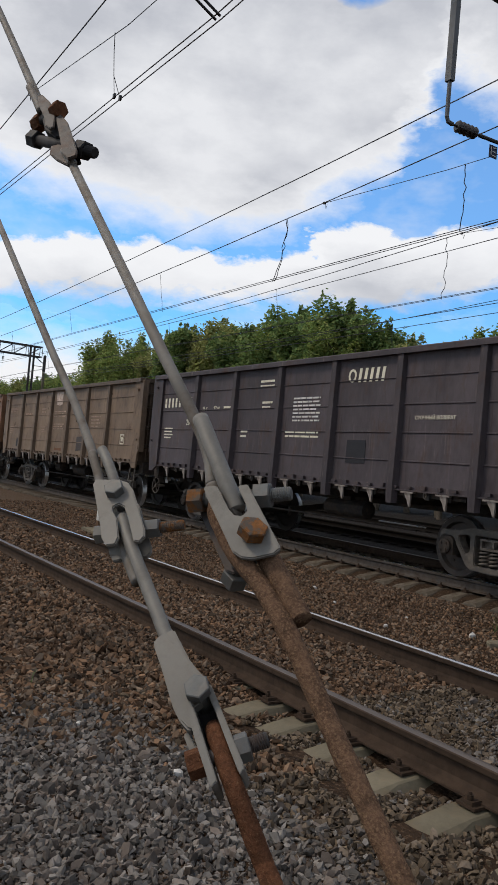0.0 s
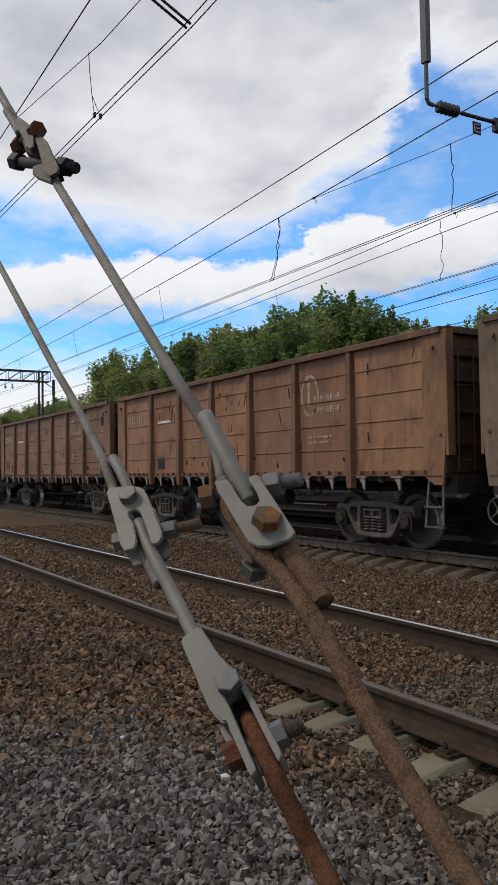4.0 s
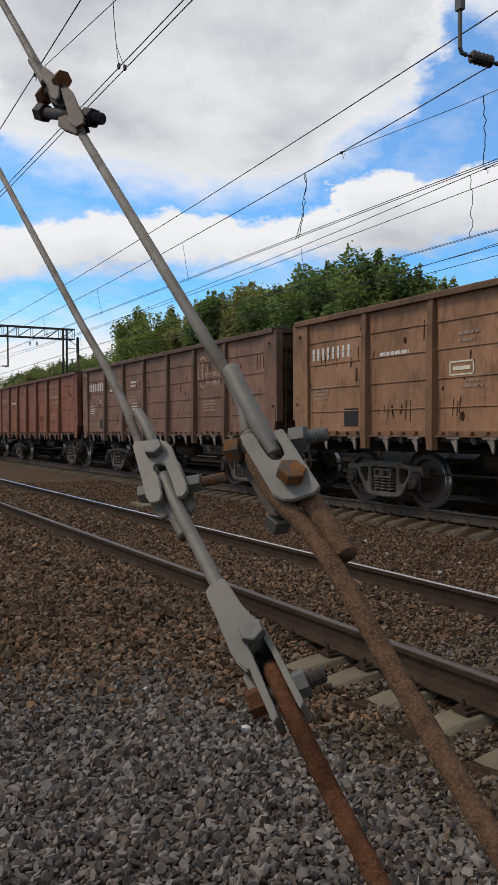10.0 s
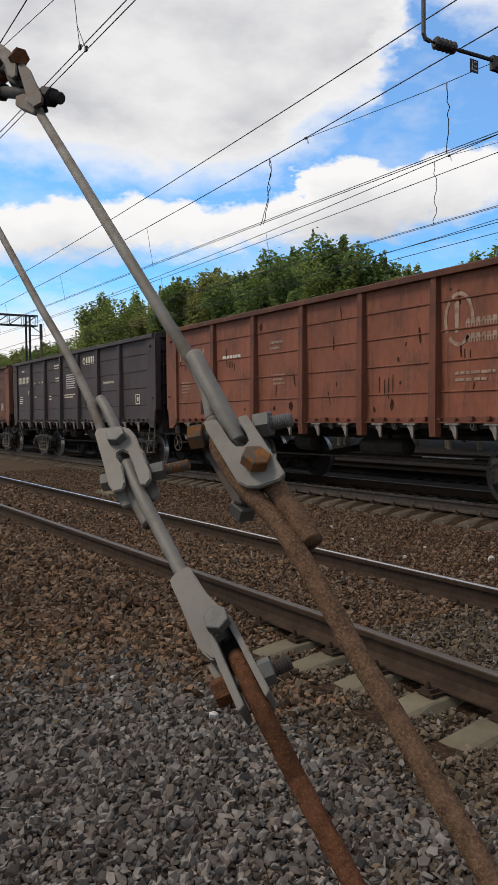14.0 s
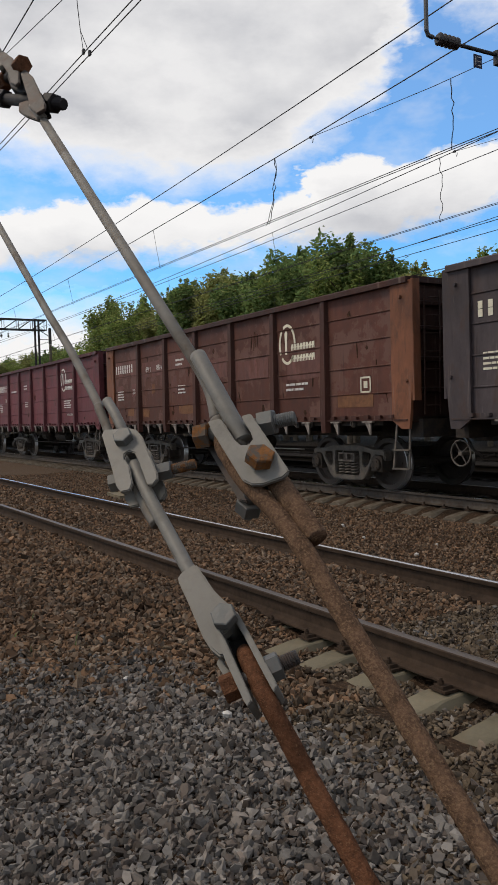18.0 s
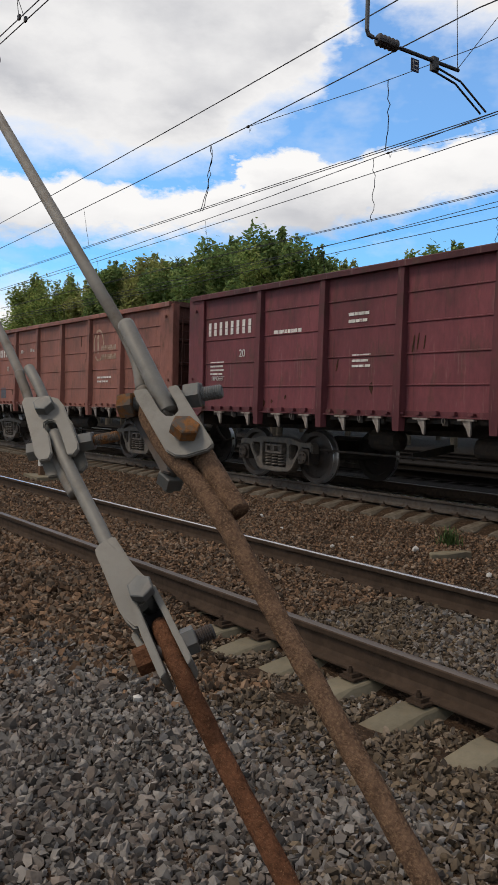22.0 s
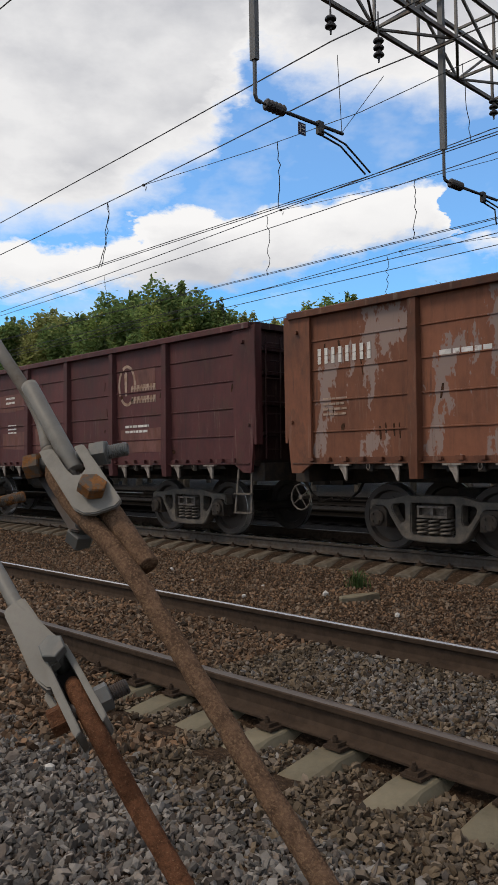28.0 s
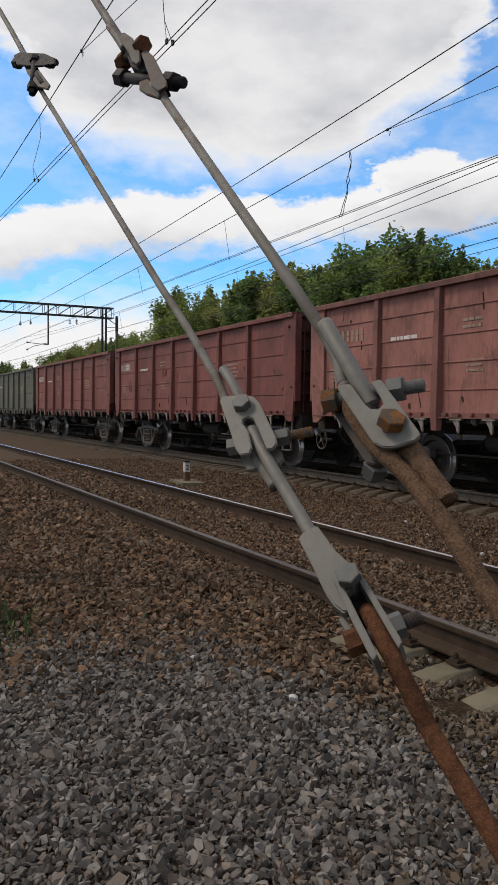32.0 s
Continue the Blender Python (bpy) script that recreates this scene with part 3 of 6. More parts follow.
RAIL_BRIGHT, RAIL_DULL = rail_mesh(-420, 70, M_RAILTOP), rail_mesh(-420, 70, M_RAILTOPDULL)
SLEEPER_STEP, SLEEPER_X = 0.49, -0.30
T1_NEAR = [-1.42, -0.96, -0.50, -0.03, 0.445, 0.935, 1.46]   # laid unevenly here


def track(yc, first, last, clips, label, near_top):
    t = thing("railway_track", label, "railway track", "parallel railway tracks", at=(0, yc, 0 if yc < 2 else -0.04))
    for s in (-1, 1):
        part("rail", RAIL_DARK if yc > 9 else (near_top if s < 0 else (RAIL_BRIGHT if yc < 2 else RAIL_DULL)), None, t).location = (0, s * 0.7975, 0)
    rr = random.Random(int(yc * 10))
    for i in range(first, last + 1):
        sl = part("sleeper", SLEEPER if yc == T1 else (SLEEPER_SHADED if yc == T2 else SLEEPER_DARK), None, t)
        x = SLEEPER_X + SLEEPER_STEP * i
        if yc == T1 and -2 <= i <= 4:
            x = T1_NEAR[i + 2]
        sl.location = (x + rr.uniform(-0.015, 0.015), rr.uniform(-0.02, 0.02), rr.uniform(-0.008, 0.004))
        sl.rotation_euler = (0, 0, rr.uniform(-0.012, 0.012))
        if clips[0] <= i <= clips[1]:
            for s in (-1, 1):
                part("rail_clip", CLIP, None, sl).location = (0, s * 0.7975, 0)
    return t


track(T1, -150, 14, (-40, 10), "empty railway track with rusty steel rails on concrete sleepers", RAIL_DULL)
track(T2, -170, 20, (-30, 12), "railway track under the freight train, concrete sleepers", RAIL_DUSTY)
track(T3, -110, 20, (0, -1), "railway track behind the freight train on concrete sleepers", RAIL_DULL)
track(T4, -110, 20, (0, -1), "far railway track on concrete sleepers", RAIL_DULL)


# ---- the freight train ----
PITCH, HALF = 13.92, 6.53
POSTS = [-4.275, -2.565, -0.855, 0.855, 2.565, 4.275]
SIDE, TOP, SILL, TOE = 1.50, 3.56, 1.28, 1.05


def mesh_of(bm, name, *mats, smooth=False):
    bmesh.ops.recalc_face_normals(bm, faces=bm.faces)
    for f in bm.faces:
        f.smooth = smooth
    me = bpy.data.meshes.new(name)
    bm.to_mesh(me)
    bm.free()
    for ma in mats:
        me.materials.append(ma)
    return me


def panel_mesh(w):
    """Side sheet with pressed ribs that stand proud, seen from outside along -y."""
    bm = bmesh.new()
    prof = [(0.0, SILL + 0.05)]
    for z in (1.74, 2.20, 2.66, 3.10):
        prof += [(0.0, z - 0.022), (-0.016, z - 0.012), (-0.016, z + 0.004), (0.0, z + 0.008)]
    prof += [(0.0, TOP - 0.08)]
    a = [bm.verts.new((-w / 2, y, z)) for y, z in prof]
    b = [bm.verts.new((w / 2, y, z)) for y, z in prof]
    for i in range(len(prof) - 1):
        bm.faces.new((a[i], b[i], b[i + 1], a[i + 1]))
    ring = bmesh.ops.extrude_face_region(bm, geom=list(bm.faces))
    bmesh.ops.translate(bm, vec=(0, 0.02, 0), verts=[v for v in ring["geom"] if isinstance(v, bmesh.types.BMVert)])
    return mesh_of(bm, "side_panel", M_PAINT)


def post_mesh():
    """Hat-section side post, narrower towards the top, its foot below the sill."""
    bm = bmesh.new()
    for z0, z1, w0, w1, d0, d1 in ((TOE, SILL + 0.1, 0.062, 0.075, 0.10, 0.115), (SILL + 0.1, TOP - 0.07, 0.075, 0.062, 0.115, 0.075)):
        u = [bm.verts.new(p) for p in ((-w0 - 0.025, 0.0, z0), (-w0, -d0, z0), (w0, -d0, z0), (w0 + 0.025, 0.0, z0))]
        v = [bm.verts.new(p) for p in ((-w1 - 0.025, 0.0, z1), (-w1, -d1, z1), (w1, -d1, z1), (w1 + 0.025, 0.0, z1))]
        for i in range(4):
            bm.faces.new((u[i], u[(i + 1) % 4], v[(i + 1) % 4], v[i]))
        bm.faces.new(u[::-1])
        bm.faces.new(v)
    return mesh_of(bm, "side_post", M_PAINT)


def chord_mesh():
    bm = bmesh.new()
    prism(bm, [(-0.10, 0), (0.02, 0), (0.02, 0.085), (-0.02, 0.10), (-0.09, 0.10), (-0.10, 0.085)], (0, 0, TOP - 0.09), (0, 1, 0), (0, 0, 1), (1, 0, 0), 2 * HALF)
    return mesh_of(bm, "top_chord", M_PAINT)


def sill_mesh():
    bm = bmesh.new()
    prism(bm, [(-0.07, 0.0), (0.03, 0.0), (0.03, 0.09), (-0.02, 0.09), (-0.02, 0.02), (-0.07, 0.02)], (0, 0, SILL - 0.02), (0, 1, 0), (0, 0, 1), (1, 0, 0), 2 * HALF - 0.1)
    rr = random.Random(5)
    for i in range(40):
        x = -6.1 + 12.2 * i / 39
        box(bm, x - 0.05, x + 0.05, -0.085, -0.03, SILL + 0.02, SILL + 0.05 + 0.03 * rr.random())
    return mesh_of(bm, "bottom_sill", M_PAINT)


def corner_mesh():
    """Corner sheet with its foot cut back, and the end flange."""
    bm = bmesh.new()
    prism(bm, [(-0.42, SILL - 0.02), (-0.2, SILL - 0.16), (-0.02, SILL - 0.16), (0.0, SILL - 0.02), (0.10, SILL + 0.9), (0.10, TOP - 0.05), (-0.42, TOP - 0.05)],
          (0, -0.03, 0), (1, 0, 0), (0, 0, 1), (0, 1, 0), 0.05)
    box(bm, 0.06, 0.11, -0.05, 0.10, SILL + 0.3, TOP - 0.04)
    lathe(bm, [(0, 0.035), (0.05, 0.03)], (-0.17, -0.05, TOP - 0.30), (0, -1, 0), 8)
    lathe(bm, [(0, 0.03), (0.04, 0.025)], (-0.05, -0.05, SILL + 0.62), (0, -1, 0), 8)
    return mesh_of(bm, "corner_sheet", M_PAINT)


def end_mesh():
    """Sheet of the end wall."""
    bm = bmesh.new()
    box(bm, -0.02, 0.02, -SIDE + 0.03, SIDE - 0.03, SILL - 0.05, TOP - 0.01)
    return mesh_of(bm, "end_wall", M_PAINT)


def end_pieces():
    """Stiffener across the end wall, upright, top rail and buffer beam."""
    out = []
    bm = bmesh.new()
    prism(bm, [(0.02, -0.05), (0.09, -0.025), (0.09, 0.025), (0.02, 0.05)], (0, 0, 0), (1, 0, 0), (0, 0, 1), (0, 1, 0), 2 * SIDE - 0.1)
    rib = mesh_of(bm, "stiffener", M_PAINT)
    out += [("stiffener", rib, (0, 0, z)) for z in (1.75, 2.25, 2.75, 3.15)]
    bm = bmesh.new()
    box(bm, 0.02, 0.13, -0.06, 0.06, SILL, TOP - 0.05)
    up = mesh_of(bm, "upright", M_PAINT)
    out += [("upright", up, (0, y, 0)) for y in (-0.5, 0.5)]
    bm = bmesh.new()
    box(bm, -0.06, 0.11, -SIDE, SIDE, TOP - 0.09, TOP + 0.01)
    out.append(("end_rail", mesh_of(bm, "end_rail", M_PAINT), (0, 0, 0)))
    bm = bmesh.new()
    box(bm, -0.15, 0.12, -1.35, 1.35, 0.98, SILL)
    out.append(("buffer_beam", mesh_of(bm, "buffer_beam", M_UNDER), (0, 0, 0)))
    return out


def ladder_mesh():
    bm = bmesh.new()
    for y in (-1.32, -0.98):
        tube(bm, [(0.14, y, 1.35), (0.17, y, 3.35)], 0.014, 6)
    for i in range(7):
        z = 1.5 + 0.29 * i
        tube(bm, [(0.155, -1.32, z), (0.155, -0.98, z)], 0.011, 6)
    return mesh_of(bm, "end_ladder", M_PAINT)


def stirrup_mesh():
    """Step hung below the corner: two legs and two treads."""
    bm = bmesh.new()
    for x in (-0.18, 0.2):
        beam(bm, (x * 0.8, -0.02, SILL - 0.08), (x, -0.08, 0.46), 0.022, 0.035)
    for z in (0.47, 0.78):
        box(bm, -0.19, 0.21, -0.11, -0.03, z - 0.012, z + 0.012)
    return mesh_of(bm, "step_stirrup", M_FRAME)


def hook_mesh():
    """Hatch lock: a bracket with a pointed hook below it."""
    bm = bmesh.new()
    box(bm, -0.15, 0.13, -0.08, -0.02, SILL - 0.05, SILL - 0.025)
    prism(bm, [(-0.07, 0.0), (0.06, 0.0), (0.068, -0.08), (0.06, -0.215), (0.035, -0.20), (-0.01, -0.10), (-0.055, -0.04)], (0, -0.05, SILL - 0.05), (1, 0, 0), (0, 0, 1), (0, 1, 0), 0.035)
    return mesh_of(bm, "hatch_lock", M_LOCK)


def ring_mesh():
    bm = bmesh.new()
    pts = [(0.03 * math.cos(a), -0.06, SILL - 0.06 + 0.045 * math.sin(a)) for a in [math.pi * k / 5 for k in range(11)]]
    tube(bm, pts, 0.007, 5, cap=False)
    return mesh_of(bm, "rope_ring", M_FRAME)


def hatch_mesh(w):
    """Discharge hatch seen edge-on below the body."""
    bm = bmesh.new()
    box(bm, -w / 2, w / 2, -SIDE + 0.02, -0.2, SILL - 0.10, SILL - 0.03)
    for x in (-w * 0.3, 0, w * 0.3):
        box(bm, x - 0.05, x + 0.05, -SIDE - 0.02, -SIDE + 0.1, SILL - 0.13, SILL - 0.03)
    return mesh_of(bm, "floor_hatch", M_UNDER)


def frame_mesh():
    """Three-piece bogie side frame: one arched casting with a window for the springs and two rounded openings."""
    bm = bmesh.new()
    half = [(0.0, 0.80), (0.44, 0.80), (0.60, 0.76), (0.74, 0.735), (1.02, 0.735), (1.06, 0.70), (1.07, 0.55), (1.02, 0.54), (1.00, 0.62), (0.97, 0.645), (0.82, 0.645), (0.77, 0.61), (0.73, 0.53), (0.62, 0.37), (0.52, 0.23), (0.42, 0.17), (0.0, 0.155)]
    outer = half + [(-x, z) for x, z in half[-2:0:-1]]
    side = [(0.455, 0.66), (0.48, 0.69), (0.64, 0.675), (0.675, 0.64), (0.66, 0.58), (0.60, 0.48), (0.53, 0.41), (0.48, 0.42), (0.455, 0.46)]
    window = [(-0.35, 0.66), (-0.33, 0.70), (0.33, 0.70), (0.35, 0.66), (0.35, 0.285), (0.32, 0.25), (-0.32, 0.25), (-0.35, 0.285)]
    edges = []
    for loop in (outer, window, side, [(-x, z) for x, z in side]):
        vs = [bm.verts.new((x, -1.10, z)) for x, z in loop]
        edges += [bm.edges.new((a, b)) for a, b in zip(vs, vs[1:] + vs[:1])]
    bmesh.ops.triangle_fill(bm, use_beauty=True, use_dissolve=False, edges=edges)
    ring = bmesh.ops.extrude_face_region(bm, geom=list(bm.faces))
    bmesh.ops.translate(bm, vec=(0, 0.16, 0), verts=[v for v in ring["geom"] if isinstance(v, bmesh.types.BMVert)])
    bmesh.ops.recalc_face_normals(bm, faces=bm.faces)
    rim = [e for e in bm.edges if e.calc_face_angle(0) > 1.2 and all(v.co.y < -1.09 for v in e.verts)]
    bmesh.ops.bevel(bm, geom=rim, offset=0.014, segments=2, affect="EDGES")
    return mesh_of(bm, "side_frame", M_FRAME)


def axle_box_mesh():
    """Bearing box under the end of the side frame, with its round cover."""
    bm = bmesh.new()
    prism(bm, [(-0.15, -0.12), (0.15, -0.12), (0.15, 0.10), (0.09, 0.165), (-0.09, 0.165), (-0.15, 0.10)], (0, -1.02, 0.47), (1, 0, 0), (0, 0, 1), (0, 1, 0), 0.24)
    lathe(bm, [(0, 0.115), (0.04, 0.115), (0.05, 0.095)], (0, -1.14, 0.475), (0, -1, 0), 14)
    for k in range(4):
        a = math.pi * (k / 2 + 0.25)
        lathe(bm, [(0, 0.016), (0.014, 0.016)], (0.07 * math.cos(a), -1.19, 0.475 + 0.07 * math.sin(a)), (0, -1, 0), 6)
    return mesh_of(bm, "axle_box", M_UNDER)


def spring_mesh():
    bm = bmesh.new()
    pts = [(0.082 * math.cos(a), -1.03 + 0.082 * math.sin(a), 0.255 + 0.245 * a / (2 * math.pi * 4.5)) for a in [2 * math.pi * 4.5 * k / 54 for k in range(55)]]
    tube(bm, pts, 0.0185, 6)
    return mesh_of(bm, "coil_spring", M_SPRING, smooth=True)


def bolster_end_mesh():
    """End of the bolster over the springs: a box with two recesses."""
    bm = bmesh.new()
    for a, b, c, d in ((-0.24, 0.24, 0.50, 0.535), (-0.24, 0.24, 0.635, 0.665), (-0.24, -0.205, 0.535, 0.635), (0.205, 0.24, 0.535, 0.635), (-0.02, 0.02, 0.535, 0.635)):
        box(bm, a, b, -1.12, -0.95, c, d)
    box(bm, -0.22, 0.22, -1.04, -0.95, 0.52, 0.65)
    return mesh_of(bm, "bolster_end", M_SPRING)


def bolster_mesh():
    bm = bmesh.new()
    box(bm, -0.22, 0.22, -1.0, 1.0, 0.52, 0.72)
    lathe(bm, [(0, 0.25), (0.15, 0.22)], (0, 0, 0.72), (0, 0, 1), 14)
    for x in (-0.45, 0.45):
        box(bm, x - 0.05, x + 0.05, -0.85, 0.85, 0.38, 0.5)
    return mesh_of(bm, "bolster", M_UNDER)


def wheelset_mesh():
    """Axle with two spoked-looking dished wheels, flanges inwards; origin on the axle."""
    bm = bmesh.new()
    tube(bm, [(0, -1.05, 0), (0, 1.05, 0)], 0.08, 12)
    R = 0.475
    for s in (-1, 1):
        prof = [(0.86, 0.10), (0.86, 0.14), (0.80, 0.18), (0.785, 0.36), (0.855, 0.385), (0.855, R - 0.01), (0.84, R), (0.735, R + 0.004), (0.725, R + 0.026), (0.71, R + 0.02), (0.71, 0.385), (0.755, 0.36), (0.76, 0.18), (0.70, 0.14), (0.70, 0.10)]
        d, seg = Vector((0, s, 0)), 36
        rings = [[bm.verts.new((r * math.cos(2 * math.pi * k / seg), s * t, r * math.sin(2 * math.pi * k / seg))) for k in range(seg)] for t, r in prof]
        for j, (u, v) in enumerate(zip(rings, rings[1:])):
            for k in range(seg):
                bm.faces.new((u[k], u[(k + 1) % seg], v[(k + 1) % seg], v[k])).material_index = 1 if 5 <= j <= 6 else 0
        for k in range(3):
            a = 2 * math.pi * k / 3
            lathe(bm, [(0, 0.03), (0.012, 0.03)], (0.27 * math.cos(a), s * 0.795, 0.27 * math.sin(a)), (0, s, 0), 8)
    me = mesh_of(bm, "wheelset", M_WHEEL, M_TREAD)
    for p in me.polygons:
        p.use_smooth = p.material_index == 1
    return me


def coupler_mesh():
    """Knuckle coupler with its shank and the air hose."""
    bm = bmesh.new()
    box(bm, -0.45, 0.20, -0.12, 0.12, 0.92, 1.14)
    prism(bm, [(0.15, -0.22), (0.45, -0.24), (0.52, -0.10), (0.40, -0.02), (0.48, 0.12), (0.40, 0.2), (0.15, 0.18)], (0, 0, 1.03), (1, 0, 0), (0, 1, 0), (0, 0, 1), 0.30)
    tube(bm, [(0.1, -0.35, 0.95), (0.25, -0.36, 0.75), (0.42, -0.3, 0.6), (0.58, -0.2, 0.66)], 0.025, 8)
    return mesh_of(bm, "coupler", M_UNDER)


def handwheel_mesh():
    """Parking-brake hand wheel with four spokes on a short spindle."""
    bm = bmesh.new()
    pts = [(0.20 * math.cos(2 * math.pi * k / 20), 0, 0.20 * math.sin(2 * math.pi * k / 20)) for k in range(21)]
    tube(bm, pts, 0.014, 6, cap=False)
    for k in range(4):
        a = math.pi * k / 2 + 0.6
        beam(bm, (0, 0, 0), (0.2 * math.cos(a), 0, 0.2 * math.sin(a)), 0.02, 0.012)
    lathe(bm, [(-0.02, 0.04), (0.25, 0.03)], (0, 0, 0), (0, 1, 0), 10)
    return mesh_of(bm, "hand_wheel", M_FRAME)


def underframe_mesh():
    bm = bmesh.new()
    box(bm, -HALF, HALF, -0.28, 0.28, 0.95, SILL - 0.03)
    return mesh_of(bm, "centre_sill", M_UNDER)


def bearer_mesh():
    bm = bmesh.new()
    box(bm, -0.08, 0.08, -SIDE + 0.02, SIDE - 0.02, 1.05, SILL - 0.034)
    return mesh_of(bm, "cross_bearer", M_UNDER)


def floor_plate_mesh():
    bm = bmesh.new()
    box(bm, -HALF + 0.02, HALF - 0.02, -SIDE + 0.02, SIDE - 0.02, SILL - 0.03, SILL + 0.04)
    return mesh_of(bm, "floor_plate", M_UNDER)


def tank_mesh():
    bm = bmesh.new()
    lathe(bm, [(-0.6, 0.05), (-0.56, 0.16), (0.56, 0.16), (0.6, 0.05)], (0.6, -0.75, 0.82), (1, 0, 0), 14)
    box(bm, 0.5, 0.7, -0.8, -0.7, 0.9, 1.2)
    return mesh_of(bm, "air_tank", M_UNDER)


def rigging_mesh():
    bm = bmesh.new()
    tube(bm, [(-3.2, -0.95, 0.62), (2.6, -0.95, 0.62)], 0.02, 6)
    beam(bm, (-1.2, -0.8, 0.62), (-1.2, 0.2, 0.75), 0.03, 0.12)
    lathe(bm, [(-0.3, 0.18), (0.25, 0.18), (0.3, 0.08)], (-1.9, -0.6, 0.86), (1, 0, 0), 14)
    return mesh_of(bm, "brake_rigging", M_UNDER)


def strip_mesh():
    bm = bmesh.new()
    tube(bm, [(-0.55, -1.0, 0.60), (0.55, -1.0, 0.60)], 0.014, 6)
    return mesh_of(bm, "release_rod", M_TREAD)


def paint_parts(ob):
    return [c for c in ob.children_recursive if c.type == "MESH" and M_PAINT.name in [m.name for m in c.data.materials if m]]


def build_wagon():
    """One open-top bogie gondola; its origin lies at rail height under its middle, x along the train."""
    w = thing("gondola_wagon", "open steel gondola freight wagon", "freight wagon", "wagons of the freight train")
    mid, end, post, corner = panel_mesh(1.71), panel_mesh(HALF - 4.275), post_mesh(), corner_mesh()
    chord, sill, endw, ladder = chord_mesh(), sill_mesh(), end_mesh(), ladder_mesh()
    pieces = end_pieces()
    hook, ring, hatch = hook_mesh(), ring_mesh(), hatch_mesh(1.5)
    for s in (-1, 1):
        turn = 0 if s < 0 else math.pi
        def put(name, me, x, lab=""):
            o = part(name, me, None, w, lab)
            o.location, o.rotation_euler = (x, s * SIDE, 0), (0, 0, turn)
            return o
        for a, b in zip(POSTS, POSTS[1:]):
            put("side_panel", mid, (a + b) / 2)
        for e in (-1, 1):
            put("side_panel", end, e * (4.275 + HALF) / 2)
            c = put("corner_sheet", corner, e * (HALF - 0.0))
            if (e > 0) == (s > 0):
                c.rotation_euler, c.scale = (0, 0, turn), (-1, 1, 1)
        for x in POSTS:
            put("side_post", post, x)
        put("top_chord", chord, 0)
        put("bottom_sill", sill, 0)
    for a in [-5.5, -4.6, -3.7, -2.95, -2.05, -1.3, -0.4, 0.4, 1.3, 2.05, 2.95, 3.7, 4.6, 5.5]:
        h = part("hatch_lock", hook, None, w)
        h.location = (a, -SIDE, 0)
    for a in (-3.32, -1.66, 0, 1.66, 3.32, 5.05, -5.05):
        part("rope_ring", ring, None, w).location = (a, -SIDE, 0)
        part("floor_hatch", hatch, None, w).location = (a, 0, 0)
    for e in (-1, 1):
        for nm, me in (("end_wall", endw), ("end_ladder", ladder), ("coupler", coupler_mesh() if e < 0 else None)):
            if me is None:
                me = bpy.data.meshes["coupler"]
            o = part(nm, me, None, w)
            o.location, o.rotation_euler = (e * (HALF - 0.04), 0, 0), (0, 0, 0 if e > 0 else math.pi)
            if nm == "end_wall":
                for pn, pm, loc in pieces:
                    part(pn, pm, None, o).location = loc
            if nm == "end_ladder" and e < 0:
                o.rotation_euler, o.scale = (0, 0, 0), (-1, 1, 1)
    part("step_stirrup", stirrup_mesh(), None, w).location = (HALF - 0.2, -SIDE, 0)
    part("hand_wheel", handwheel_mesh(), None, w).location = (-HALF - 0.05, -1.28, 0.74)
    part("centre_sill", underframe_mesh(), None, w)
    part("floor_plate", floor_plate_mesh(), None, w)
    bearer = bearer_mesh()
    for x in POSTS:
        part("cross_bearer", bearer, None, w).location = (x, 0, 0)
    part("air_tank", tank_mesh(), None, w)
    part("brake_rigging", rigging_mesh(), None, w)
    part("release_rod", strip_mesh(), None, w).location = (2.4, -0.1, 0.1)
    fr, sp, bo, ws, be, ab = frame_mesh(), spring_mesh(), bolster_mesh(), wheelset_mesh(), bolster_end_mesh(), axle_box_mesh()
    for e in (-1, 1):
        bg = part("bogie", bo, None, w)
        bg.location = (e * 4.32, 0, 0)
        for s in (-1, 1):
            for nm, me, x in (("side_frame", fr, 0), ("bolster_end", be, 0), ("axle_box", ab, -0.89), ("axle_box", ab, 0.89), ("coil_spring", sp, -0.19), ("coil_spring", sp, 0), ("coil_spring", sp, 0.19)):
                o = part(nm, me, None, bg)
                o.location, o.rotation_euler = (x, 0, 0), (0, 0, 0 if s < 0 else math.pi)
        for k in (-1, 1):
            part("wheelset", ws, None, w).location = (e * 4.32 + k * 0.89, 0, 0.475)
    return w




def bar_block(w, h, rows, words, rr, th=0.006):
    """Lines of writing too small to read: bars of their size."""
    bm = bmesh.new()
    lh = h / rows
    for r in range(rows):
        x, z = 0.0, h - lh * (r + 0.5)
        while x < w * (1 if r % 2 == 0 else 0.8):
            l = min(rr.uniform(0.2, 0.75) * w / words, w - x)
            box(bm, x, x + l, -th, 0, z - lh * 0.22, z + lh * 0.22)
            x += l + 0.035 * w
    return bm


def number_bar(w, h, n=8):
    """One figure of the running number, given as a plain bar with a stencil gap."""
    bm = bmesh.new()
    for z0, z1 in ((0, 0.44), (0.48, 0.92)):
        box(bm, w / n * 0.1, w / n * 0.55, -0.006, 0, h * z0, h * z1)
    return bm


